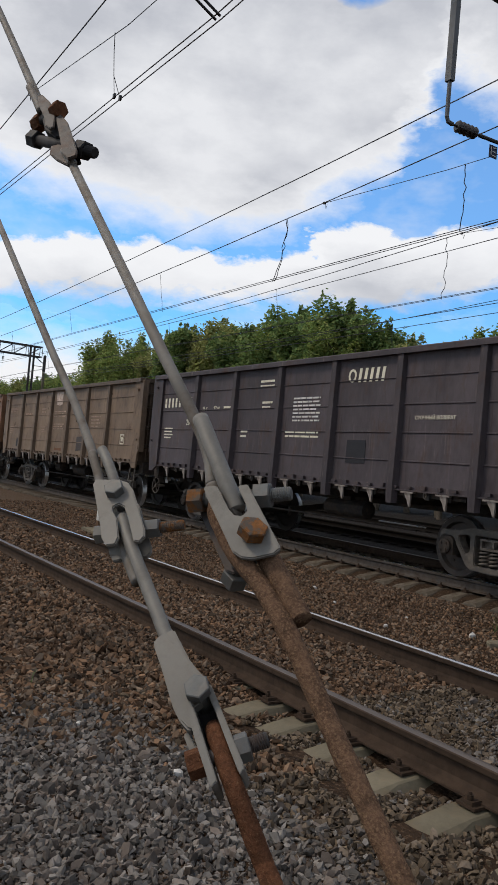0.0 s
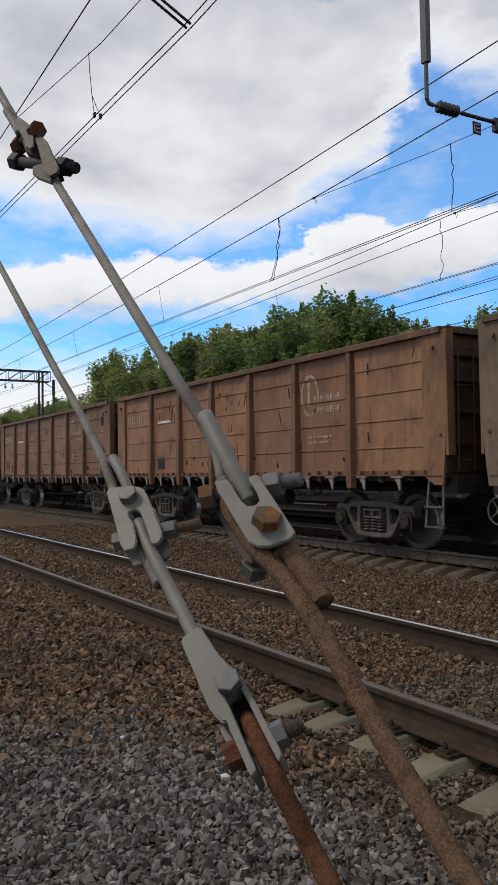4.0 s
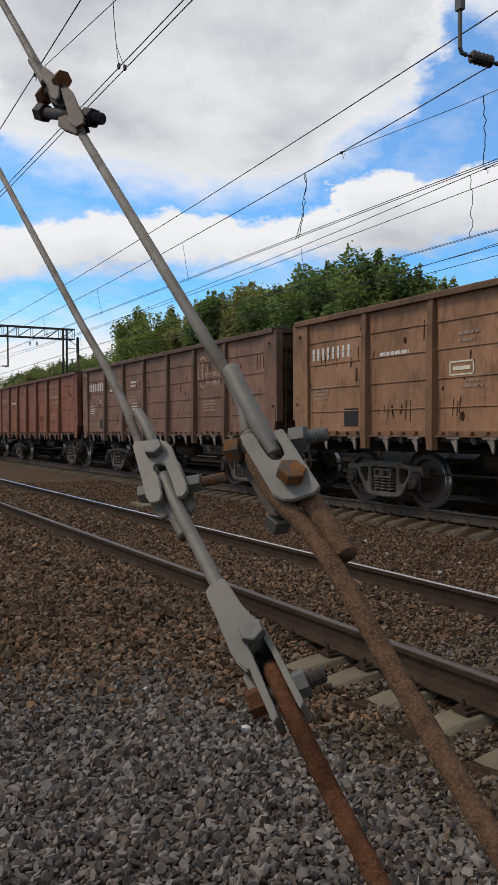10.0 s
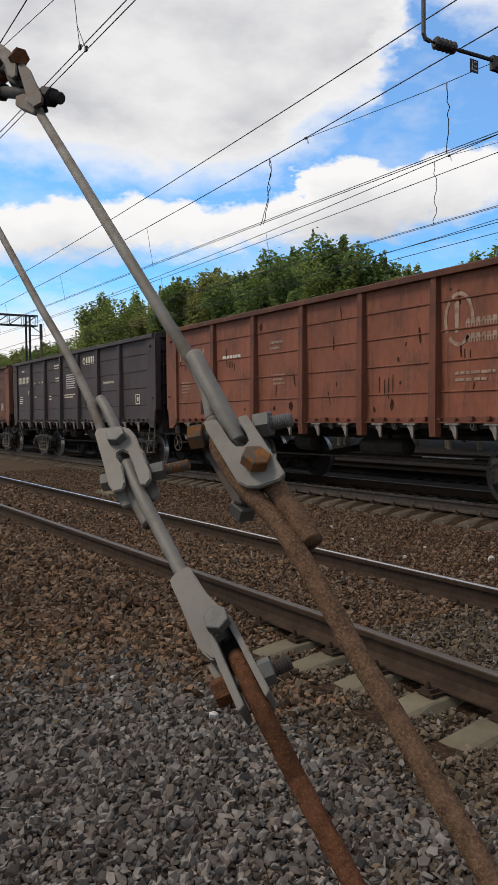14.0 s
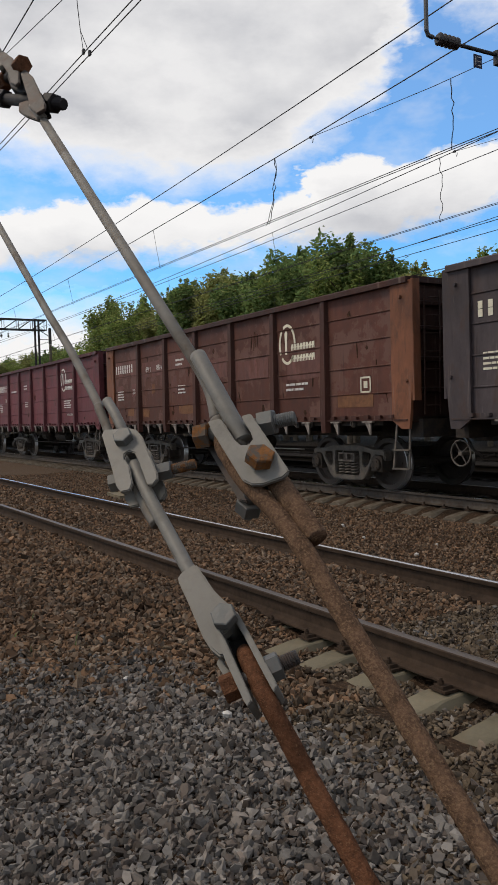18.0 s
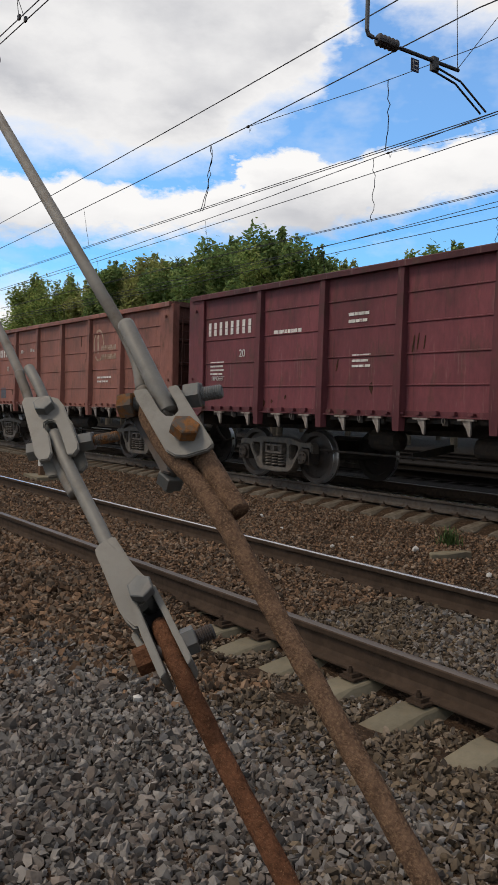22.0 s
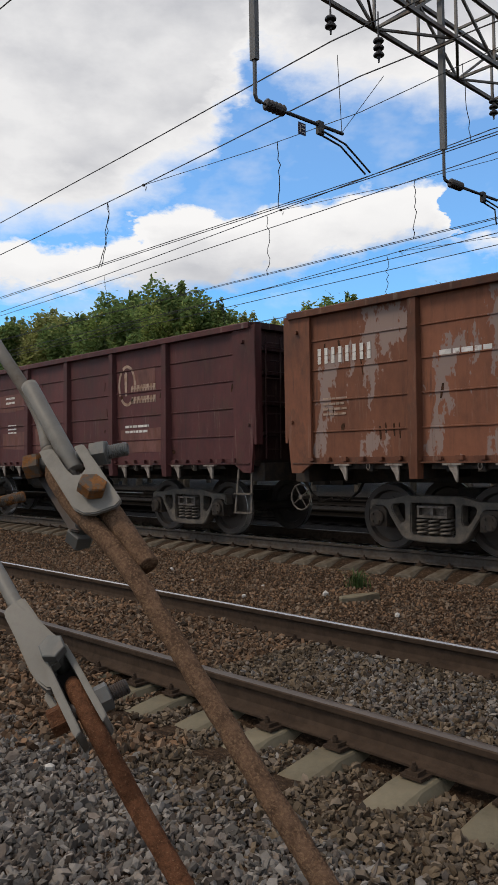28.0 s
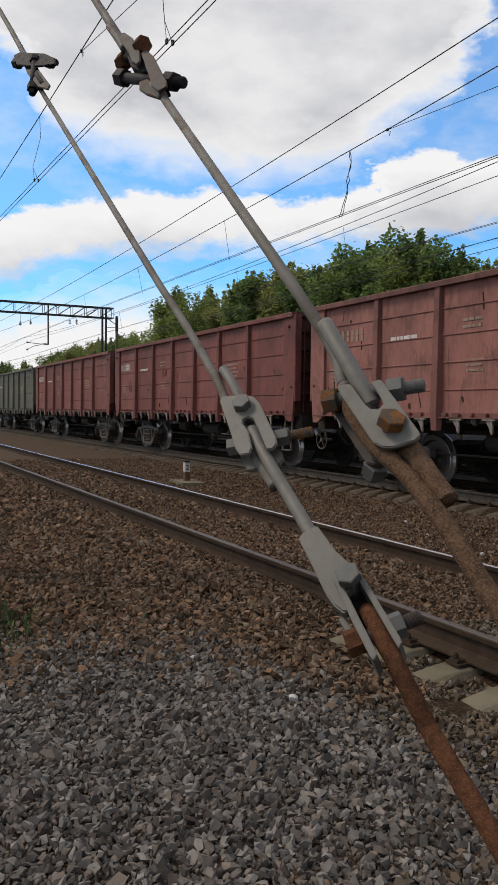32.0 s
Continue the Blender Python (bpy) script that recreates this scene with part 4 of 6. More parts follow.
def emblem_pieces(z):
    """Broken ring with a slanted upright in it, and two combs of bars for the lettering beside it."""
    out = []
    for a0, a1 in ((-60, 60), (75, 150), (165, 255)):
        bm = bmesh.new()
        ang = [radians(a0 + (a1 - a0) * k / 12 + 60) for k in range(13)]
        poly = [(0.235 * math.cos(a), 0.345 * math.sin(a)) for a in ang] + [(0.29 * math.cos(a), 0.40 * math.sin(a)) for a in reversed(ang)]
        prism(bm, poly, (0.29, 0, 0.40), (1, 0, 0), (0, 0, 1), (0, 1, 0), 0.006)
        out.append(("emblem_arc", bm, 0.0, z))
    bm = bmesh.new()
    prism(bm, [(0.22, 0.2), (0.28, 0.2), (0.30, 0.64), (0.25, 0.67), (0.205, 0.62)], (0, 0, 0), (1, 0, 0), (0, 0, 1), (0, 1, 0), 0.006)
    out.append(("emblem_upright", bm, 0.0, z))
    for row in (0.26, 0.04):
        bm = bmesh.new()
        comb = []
        for k in range(8):
            x = k * 0.1
            comb += [(x, 0.0), (x + 0.026, 0.0), (x + 0.026, 0.055), (x + 0.05, 0.055), (x + 0.05, 0.0), (x + 0.076, 0.0), (x + 0.076, 0.06)]
            if k < 7:
                comb.append((x + 0.1, 0.06))
        back = []
        for k in range(7, -1, -1):
            x = k * 0.1
            back += [(x + 0.076, 0.08), (x + 0.076, 0.13), (x + (0.0 if k % 3 else 0.03), 0.13), (x, 0.078)]
        prism(bm, comb + back, (0, 0, 0), (1, 0, 0), (0, 0, 1), (0, 1, 0), 0.006)
        out.append(("emblem_lettering", bm, 0.42, z + row))
    return out


def text_mesh(body, size):
    cu = bpy.data.curves.new("stencil", "FONT")
    cu.body, cu.size, cu.extrude = body, size, 0.003
    ob = bpy.data.objects.new("stencil", cu)
    scene.collection.objects.link(ob)
    me = bpy.data.meshes.new_from_object(ob.evaluated_get(bpy.context.evaluated_depsgraph_get()))
    bpy.data.objects.remove(ob)
    return me


TEXTS = {}


def stencil(w, body, size, x, z, ma):
    key = (body, size, ma.name)
    if key not in TEXTS:
        me = text_mesh(body, size)
        me.materials.clear()
        me.materials.append(ma)
        TEXTS[key] = me
    o = part("stencil", TEXTS[key], None, w, f"painted figures {body}")
    o.location, o.rotation_euler = (x, -SIDE - 0.008, z), (math.pi / 2, 0, 0)


def mark(w, name, bm, ma, x, z, label=""):
    ob = part(name, bm, ma, w, label)
    ob.location = (x, -SIDE - 0.004, z)
    if name == "small_lettering":
        tagged(ob, kind="stuff")
    return ob


def strokes(rr, groups, singles):
    """Scrapes left by loading grabs: bundles of upright strokes, odd single ones and chipped blotches."""
    bm = bmesh.new()

    def stroke(x, z, l, wd, slant):
        if abs(x) > 6.3 or z < 1.4 or z + l > 3.42:
            return
        prism(bm, [(0, 0), (wd * 0.7, l * 0.03), (wd + slant * l * 0.5, l * 0.5), (wd * 0.8 + slant * l, l), (slant * l, l * 0.96), (slant * l * 0.5 - wd * 0.15, l * 0.45)], (x, 0, z), (1, 0, 0), (0, 0, 1), (0, 1, 0), 0.006)

    for g in range(groups):
        x, z, l, gap, slant = rr.uniform(-6.2, 6.0), rr.uniform(1.45, 2.95), rr.uniform(0.16, 0.42), rr.uniform(0.07, 0.13), rr.uniform(-0.12, 0.12)
        for k in range(rr.randint(2, 5)):
            stroke(x + gap * k + rr.uniform(-0.02, 0.02), z + rr.uniform(-0.06, 0.06), l * rr.uniform(0.6, 1.1), rr.uniform(0.014, 0.03), slant)
    for g in range(singles):
        stroke(rr.uniform(-6.3, 6.2), rr.uniform(1.42, 3.2), rr.uniform(0.06, 0.3), rr.uniform(0.012, 0.04), rr.uniform(-0.35, 0.35))
    for g in range(singles // 2):
        x, z, r = rr.uniform(-6.2, 6.2), rr.choice((rr.uniform(1.42, 1.6), rr.uniform(1.5, 3.3))), rr.uniform(0.025, 0.075)
        n = rr.randint(5, 8)
        poly = [(r * rr.uniform(0.5, 1.2) * math.cos(2 * math.pi * k / n), r * rr.uniform(0.6, 1.7) * math.sin(2 * math.pi * k / n)) for k in range(n)]
        prism(bm, poly, (x, 0, z), (1, 0, 0), (0, 0, 1), (0, 1, 0), 0.006)
    return bm


def patch(w, rr, x0, x1, z0, z1, ma, name="repaint_patch"):
    """A hand-painted rectangle with uneven edges."""
    bm = bmesh.new()
    j = lambda: rr.uniform(-0.025, 0.025)
    m_ = (x0 + x1) / 2
    prism(bm, [(x0 + j(), z0 + j()), (m_ + j(), z0 + j()), (x1 + j(), z0 + j()), (x1 + j(), z1 + j()), (m_ + j(), z1 + j()), (x0 + j(), z1 + j())], (0, 0, 0), (1, 0, 0), (0, 0, 1), (0, 1, 0), 0.003)
    mark(w, name, bm, ma, 0, 0)


def weather_wagon(w, k, style):
    """Scrapes, repainted fields and plates of the wagons that pass in good view."""
    rr = random.Random(500 + k)
    wear = {1: (1, 6), 2: (6, 22), 3: (8, 28), 4: (9, 34), 5: (9, 30), 6: (5, 22), 8: (4, 18), 9: (2, 8), 10: (0, 9), 11: (3, 16), 12: (3, 12), 13: (3, 14), 14: (2, 8)}
    if k in wear:
        tagged(part("scrape", strokes(rr, *wear[k]), M_SCUFF, w, "dark rusty scrapes in the paint"), kind="stuff").location = (0, -SIDE - 0.002, 0)
    if k == 1:
        patch(w, rr, -0.5, 0.12, 2.98, 3.40, M_PALE, "chalked_patch")
        mark(w, "small_lettering", bar_block(1.15, 0.24, 3, 4, rr), M_FADED, -0.6, 2.55)
        mark(w, "small_lettering", bar_block(1.0, 0.24, 3, 3, rr), M_FADED, -0.6, 2.12)
        patch(w, rr, -0.35, 0.35, 1.42, 1.52, M_OCHRE)
        patch(w, rr, 1.75, 2.42, 1.46, 1.92, M_CLAMP, "dark_patch")
    if k == 8:
        for f in ((-6.0, -4.42, 2.62, 3.1), (-4.1, -2.7, 2.55, 2.95), (-6.0, -5.5, 2.05, 2.4), (-4.85, -4.45, 2.05, 2.4), (-2.4, -1.2, 2.62, 3.0), (-2.3, -1.95, 2.05, 2.5), (0.95, 2.3, 2.2, 2.6), (-0.7, 0.6, 2.3, 2.75), (3.0, 4.1, 2.1, 2.5)):
            patch(w, rr, *f, M_PINK)
        for f in ((-6.0, -5.8, 1.5, 1.68), (-5.2, -4.75, 1.52, 1.72), (-3.5, -3.3, 2.1, 2.35), (-4.1, -3.7, 1.45, 1.65), (4.6, 5.6, 1.5, 1.75), (-1.9, -1.0, 1.5, 1.7)):
            patch(w, rr, *f, M_OCHRE)
        stencil(w, "69 т", 0.2, -3.85, 2.68, M_LETTER)
        stencil(w, "88 м", 0.2, -3.15, 2.70, M_LETTER)
        stencil(w, "20", 0.2, -4.8, 2.12, M_LETTER)
    if k == 9:
        stencil(w, "АВТОРЕЖИМ", 0.09, 3.3, 1.60, M_LETTER)
        stencil(w, "ПРОБЕГ", 0.11, -5.85, 1.86, M_LETTER)
    if k == 10:
        patch(w, rr, 5.2, 5.55, 1.72, 2.05, M_PALE, "route_plate")
    if k == 12:
        for f in ((-6.1, -4.6, 2.35, 2.95), (-6.1, -4.5, 1.6, 2.2), (-2.45, -1.1, 2.55, 2.95), (-2.2, -1.0, 1.65, 2.05), (-0.6, 0.5, 1.6, 2.1), (2.8, 4.1, 1.5, 1.95), (3.2, 3.9, 2.7, 3.1)):
            patch(w, rr, *f, M_PINK)
        patch(w, rr, 1.1, 2.4, 1.36, 1.5, M_OCHRE)
    if k in (3, 4, 5):
        bm = bmesh.new()
        for a, b, c, d in ((0, 0.52, 0, 0.025), (0, 0.52, 0.2, 0.225), (0, 0.025, 0, 0.225), (0.495, 0.52, 0, 0.225), (0.08, 0.44, 0.08, 0.14)):
            box(bm, a, b, -0.005, 0, c, d)
        mark(w, "maker_plate", bm, M_FADED if k != 4 else M_CREAM, -2.2, 2.22, "pale outlined plate")
    if k == 3:
        for x, z, r in ((6.1, 1.95, 0.24), (6.05, 3.05, 0.18), (5.9, 1.5, 0.16)):
            bm = bmesh.new()
            prism(bm, [(r * rr.uniform(0.3, 1.1) * math.cos(a), 1.4 * r * rr.uniform(0.3, 1.1) * math.sin(a)) for a in [2 * math.pi * q / 17 for q in range(17)]], (0, 0, 0), (1, 0, 0), (0, 0, 1), (0, 1, 0), 0.004)
            mark(w, "rust_blotch", bm, M_SCUFF, x, z).location.y = -SIDE - 0.058


# colour, end colour, what sets the wagon apart
WAGONS = {
    -1: ((0.05, 0.04, 0.043), "dark grey open gondola wagon with cream lettering", "optk"),
    0: ((0.060, 0.049, 0.053), "dark grey open gondola wagon with cream lettering", "optk"),
    1: ((0.165, 0.115, 0.078), "dirty grey-brown open gondola wagon, faded lettering", "old"),
    2: ((0.212, 0.108, 0.058), "sun-bleached orange-brown open gondola wagon, faded ring emblem", "fade"),
    3: ((0.185, 0.098, 0.06), "scuffed brown open gondola wagon with a faded ring emblem", "fade"),
    4: ((0.25, 0.135, 0.075), "tan-brown open gondola wagon with dark triangular stains", "tri"),
    5: ((0.172, 0.097, 0.067), "brown open gondola wagon with white running number", "logo"),
    6: ((0.19, 0.068, 0.039), "orange-red rusty open gondola wagon", "fade"),
    7: ((0.056, 0.044, 0.046), "dark grey open gondola wagon with crisp cream lettering", "optk7"),
    8: ((0.084, 0.031, 0.021), "patched red-brown open gondola wagon", "patch"),
    9: ((0.125, 0.034, 0.04), "maroon open gondola wagon with white ring emblem", "logo"),
    10: ((0.218, 0.087, 0.066), "salmon-red open gondola wagon with a grey patch", "salmon"),
    11: ((0.16, 0.062, 0.034), "rusty brown open gondola wagon with peeling paint", "peel"),
    12: ((0.075, 0.024, 0.024), "dark maroon open gondola wagon with worn lettering", "dark"),
    13: ((0.262, 0.112, 0.092), "faded pink-red open gondola wagon with ring emblem", "fade"),
    14: ((0.17, 0.058, 0.048), "red-brown open gondola wagon with small lettering", "plain"),
    15: ((0.18, 0.062, 0.05), "red-brown open gondola wagon with small lettering", "plain"),
    16: ((0.10, 0.10, 0.075), "greenish-grey open gondola wagon", "plain"),
}
ORDER = list(range(-1, 17)) + [17, 18, 19, 20, 21]
TRAIN = {}


def letter_wagon(w, k, style):
    rr = random.Random(100 + k)
    white = M_CREAM if style.startswith("optk") else M_LETTER
    dim = M_FADED if style in ("old", "fade", "tri", "plain", "peel") else white
    nw = 1.5 if style.startswith("optk") or style == "logo" else (1.3 if style in ("logo", "salmon", "dark", "fade", "tri", "patch") else 1.05)
    first = None
    for n_ in range(8):
        x = (-6.0 if style != "salmon" else -4.05) + nw / 8 * n_
        bar = mark(w, "number_bar", number_bar(nw, 0.28 if style == "logo" else 0.25) if first is None else first, M_FADED if style in ("old", "fade") else white, x, 2.74)
        first = bar.data
    if style in ("logo", "salmon"):
        stencil(w, "20", 0.2, -4.95 if style != "salmon" else -3.45, 2.3, white)
    if style == "salmon":
        stencil(w, "ПОСТРОЕН", 0.12, -5.75, 2.45, M_FADED)
    else:
        mark(w, "small_lettering", bar_block(0.45, 0.3, 4, 2, rr), dim, -5.9, 1.95)
    if style not in ("salmon", "patch", "optk", "optk7"):
        mark(w, "small_lettering", bar_block(0.75, 0.15, 1, 3, rr), white if style != "old" else dim, -3.9, 2.62)
    if not style.startswith("optk") and style != "salmon":
        mark(w, "small_lettering", bar_block(0.45, 0.22, 2, 2, rr), dim, -2.0, 2.7)
        mark(w, "small_lettering", bar_block(0.4, 0.25, 3, 2, rr), dim, -1.9, 2.0)
    if style.startswith("optk"):
        bm = bmesh.new()
        for k_ in range(12):
            p, q = 2 * math.pi * k_ / 12, 2 * math.pi * (k_ + 1) / 12
            prism(bm, [(0.08 * math.cos(p), 0.10 * math.sin(p)), (0.13 * math.cos(p), 0.15 * math.sin(p)), (0.13 * math.cos(q), 0.15 * math.sin(q)), (0.08 * math.cos(q), 0.10 * math.sin(q))], (0.13, 0, 0.15), (1, 0, 0), (0, 0, 1), (0, 1, 0), 0.006)
        for x0 in (0.32, 0.50, 0.68, 0.86, 1.04):
            for a, b, c, d in ((0, 0.085, 0, 0.3),):
                prism(bm, [(x0 + a + 0.15 * c, c), (x0 + b + 0.15 * c, c), (x0 + b + 0.15 * d, d), (x0 + a + 0.15 * d, d)], (0, 0, 0), (1, 0, 0), (0, 0, 1), (0, 1, 0), 0.006)
        mark(w, "emblem", bm, M_CREAM, 1.2, 3.06, "cream slanted emblem").scale = (0.82, 1, 0.8)
        mark(w, "small_lettering", bar_block(0.34, 0.15, 1, 1, rr), white, -5.55, 3.14)
        stencil(w, "20", 0.2, -4.78, 2.3, white)
        stencil(w, "75 т", 0.13, -4.02, 2.64, M_CREAM)
        stencil(w, "92 м", 0.13, -3.5, 2.65, M_CREAM)
        mark(w, "small_lettering", bar_block(0.36, 0.1, 1, 2, rr), white, -3.05, 2.65)
        mark(w, "small_lettering", bar_block(0.22, 0.1, 1, 1, rr), dim, -3.95, 2.14)
        mark(w, "small_lettering", bar_block(0.5, 0.2, 2, 2, rr), white, -1.62, 3.06)
        mark(w, "small_lettering", bar_block(0.36, 0.2, 2, 2, rr), white, -1.5, 2.62)
        mark(w, "small_lettering", bar_block(0.26, 0.2, 2, 1, rr), dim, -2.25, 2.02)
        mark(w, "small_lettering", bar_block(0.85, 0.5, 7, 3, rr), M_LETTER, -0.4, 2.36)
        mark(w, "small_lettering", bar_block(1.05, 0.16, 2, 2, rr), white, -0.6, 2.05)
        stencil(w, "СРОЧНЫЙ ВОЗВРАТ", 0.085, 2.92, 2.4, white)
        bm = bmesh.new()
        box(bm, 0, 0.5, -0.005, 0, 0, 0.4)
        mark(w, "dark_patch", bm, M_BLACK, 1.3, 1.65)
    elif style in ("logo", "peel"):
        for nm, bm, dx, z in emblem_pieces(2.45 if style == "logo" else 2.3):
            mark(w, nm, bm, M_FADED if k == 5 else M_LETTER, 2.73 + dx, z)
        mark(w, "small_lettering", bar_block(0.75, 0.3, 4, 3, rr), M_LETTER if k != 5 else M_FADED, 3.0, 1.85)
        if style == "peel":
            mark(w, "small_lettering", bar_block(0.9, 0.3, 4, 3, rr), M_LETTER, 4.7, 1.95)
    elif style in ("fade", "tri", "patch", "dark", "salmon"):
        for nm, bm, dx, z in emblem_pieces(2.4):
            mark(w, nm, bm, M_FADED if style != "patch" else M_CREAM, 2.73 + dx, z)
        mark(w, "small_lettering", bar_block(0.75, 0.2, 2, 3, rr), dim, 2.95, 1.85)
    else:
        mark(w, "small_lettering", bar_block(0.75, 0.4, 4, 3, rr), dim, 2.9, 2.2)
    if style == "salmon":
        stencil(w, "69 т", 0.15, -2.25, 2.8, M_LETTER)
        stencil(w, "88 м", 0.15, -1.5, 2.82, M_LETTER)
        stencil(w, "24", 0.14, -5.75, 1.62, M_LETTER)
    if style in ("fade", "logo", "tri", "salmon", "old") and k not in (13, 9):
        bm = bmesh.new()
        x, ww = (-4.95, 0.42) if k % 2 == 0 or k == 3 else (-4.9, 0.5)
        box(bm, 0, ww, -0.005, 0, 0, 0.33)
        mark(w, "dark_patch", bm, M_BLUEPATCH if style in ("salmon",) else M_BLACK, x + (1.0 if k in (2, 10) else 0), 1.45, "dark painted-over rectangle")
    if style == "tri":
        for x, z in ((-1.2, 1.95), (1.35, 1.95)):
            bm = bmesh.new()
            prism(bm, [(0, 0.16), (0.16, 0.2), (0.32, 0.16), (0.2, 0.02), (0.14, 0)], (0, 0, 0), (1, 0, 0), (0, 0, 1), (0, 1, 0), 0.006)
            mark(w, "dark_stain", bm, M_BLACK, x, z)
    if style in ("old", "optk7", "patch") or k in (10,):
        bm = bmesh.new()
        for a, b, c, d in ((0, 0.28, 0, 0.03), (0, 0.28, 0.25, 0.28), (0, 0.03, 0, 0.28), (0.25, 0.28, 0, 0.28), (0.09, 0.19, 0.08, 0.2)):
            box(bm, a, b, -0.005, 0, c, d)
        mark(w, "route_plate", bm, M_CREAM, 5.25, 1.75, "small cream outlined square")


def build_train():
    first = build_wagon()
    for k in ORDER:
        colour, label, style = WAGONS.get(k, ((0.15 + 0.02 * (k % 3), 0.06, 0.045), "red-brown open gondola wagon", "plain"))
        w = first if k == ORDER[0] else copy_thing(first, Matrix.Identity(4))
        tagged(w, label)
        TRAIN[k] = w
    rr = random.Random(3)
    for k in ORDER:
        w = TRAIN[k]
        colour, label, style = WAGONS.get(k, ((0.15 + 0.02 * (k % 3), 0.06, 0.045), "", "plain"))
        for c in paint_parts(w):
            v = rr.uniform(0.86, 1.14)
            if c.name.startswith(("side_post", "top_chord", "bottom_sill")) and style in ("old", "fade", "tri", "logo", "peel", "patch"):
                v = 0.72 if not c.name.startswith("top_chord") else 0.5
            # End parts at a third of the paint: shade between wagons put into colour.
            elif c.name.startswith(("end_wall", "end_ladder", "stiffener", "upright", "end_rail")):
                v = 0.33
            elif not c.name.startswith("side_panel"):
                v = 0.9
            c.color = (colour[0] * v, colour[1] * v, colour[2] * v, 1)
            if k == 8 and c.name.startswith("corner_sheet"):
                c.color = (0.165, 0.065, 0.034, 1)
            if style in ("patch", "peel") and c.name.startswith("side_panel"):
                c.material_slots[0].link = "OBJECT"
                c.material_slots[0].material = M_PATCHY if style == "peel" else M_PATCHED
        letter_wagon(w, k, style)
        weather_wagon(w, k, style)


build_train()


def train_front(t):
    """How far the train has come: the rear end of wagon 0 at t seconds; it slows a little."""
    return -0.013156 * t * t + 6.2052 * t - 15.90


def wagon_x(k, t):
    return train_front(t) - PITCH * k + HALF


# ---- overhead line ----
def lattice_beam(parent, x, y0, y1, z0, z1, w, ma, chord, zigzag):
    """Four-chord lattice beam across the tracks, its diagonals all one way or to and fro."""
    for dx in (-w / 2, w / 2):
        for z in (z0, z1):
            bm = bmesh.new()
            beam(bm, (x + dx, y0, z), (x + dx, y1, z), chord, chord)
            part("beam_chord", bm, ma, parent)
    n = 17
    step = (y1 - y0) / n
    for i in range(n + 1):
        y = y0 + step * i
        bm = bmesh.new()
        for dx in (-w / 2, w / 2):
            beam(bm, (x + dx, y, z0), (x + dx, y, z1), 0.045, 0.045)
        for z in (z0, z1):
            beam(bm, (x - w / 2, y, z), (x + w / 2, y, z), 0.045, 0.045)
        if i < n:
            for dx in (-w / 2, w / 2):
                a, b = (z1, z0) if zigzag and i % 2 else (z0, z1)
                beam(bm, (x + dx, y, a), (x + dx, y + step, b), 0.045, 0.045)
            s = 1 if i % 2 == 0 else -1
            beam(bm, (x - s * w / 2, y, z0), (x + s * w / 2, y + step, z0), 0.04, 0.04)
        part("beam_brace", bm, ma, parent)


def insulator(bm, top, n=2, r=0.085, axis=(0, 0, -1), pitch=0.12):
    prof = [(0, 0.015), (0.10, 0.018)]
    t = 0.10
    for _ in range(n):
        core = 0.03 if pitch > 0.1 else r * 0.62
        prof += [(t, core), (t + pitch * 0.17, r * 0.8), (t + pitch * 0.42, r), (t + pitch * 0.58, r * 0.95), (t + pitch * 0.66, core), (t + pitch * 0.92, core)]
        t += pitch
    prof += [(t, 0.018), (t + 0.06, 0.015)]
    lathe(bm, prof, top, axis, 12)
    return t + 0.06


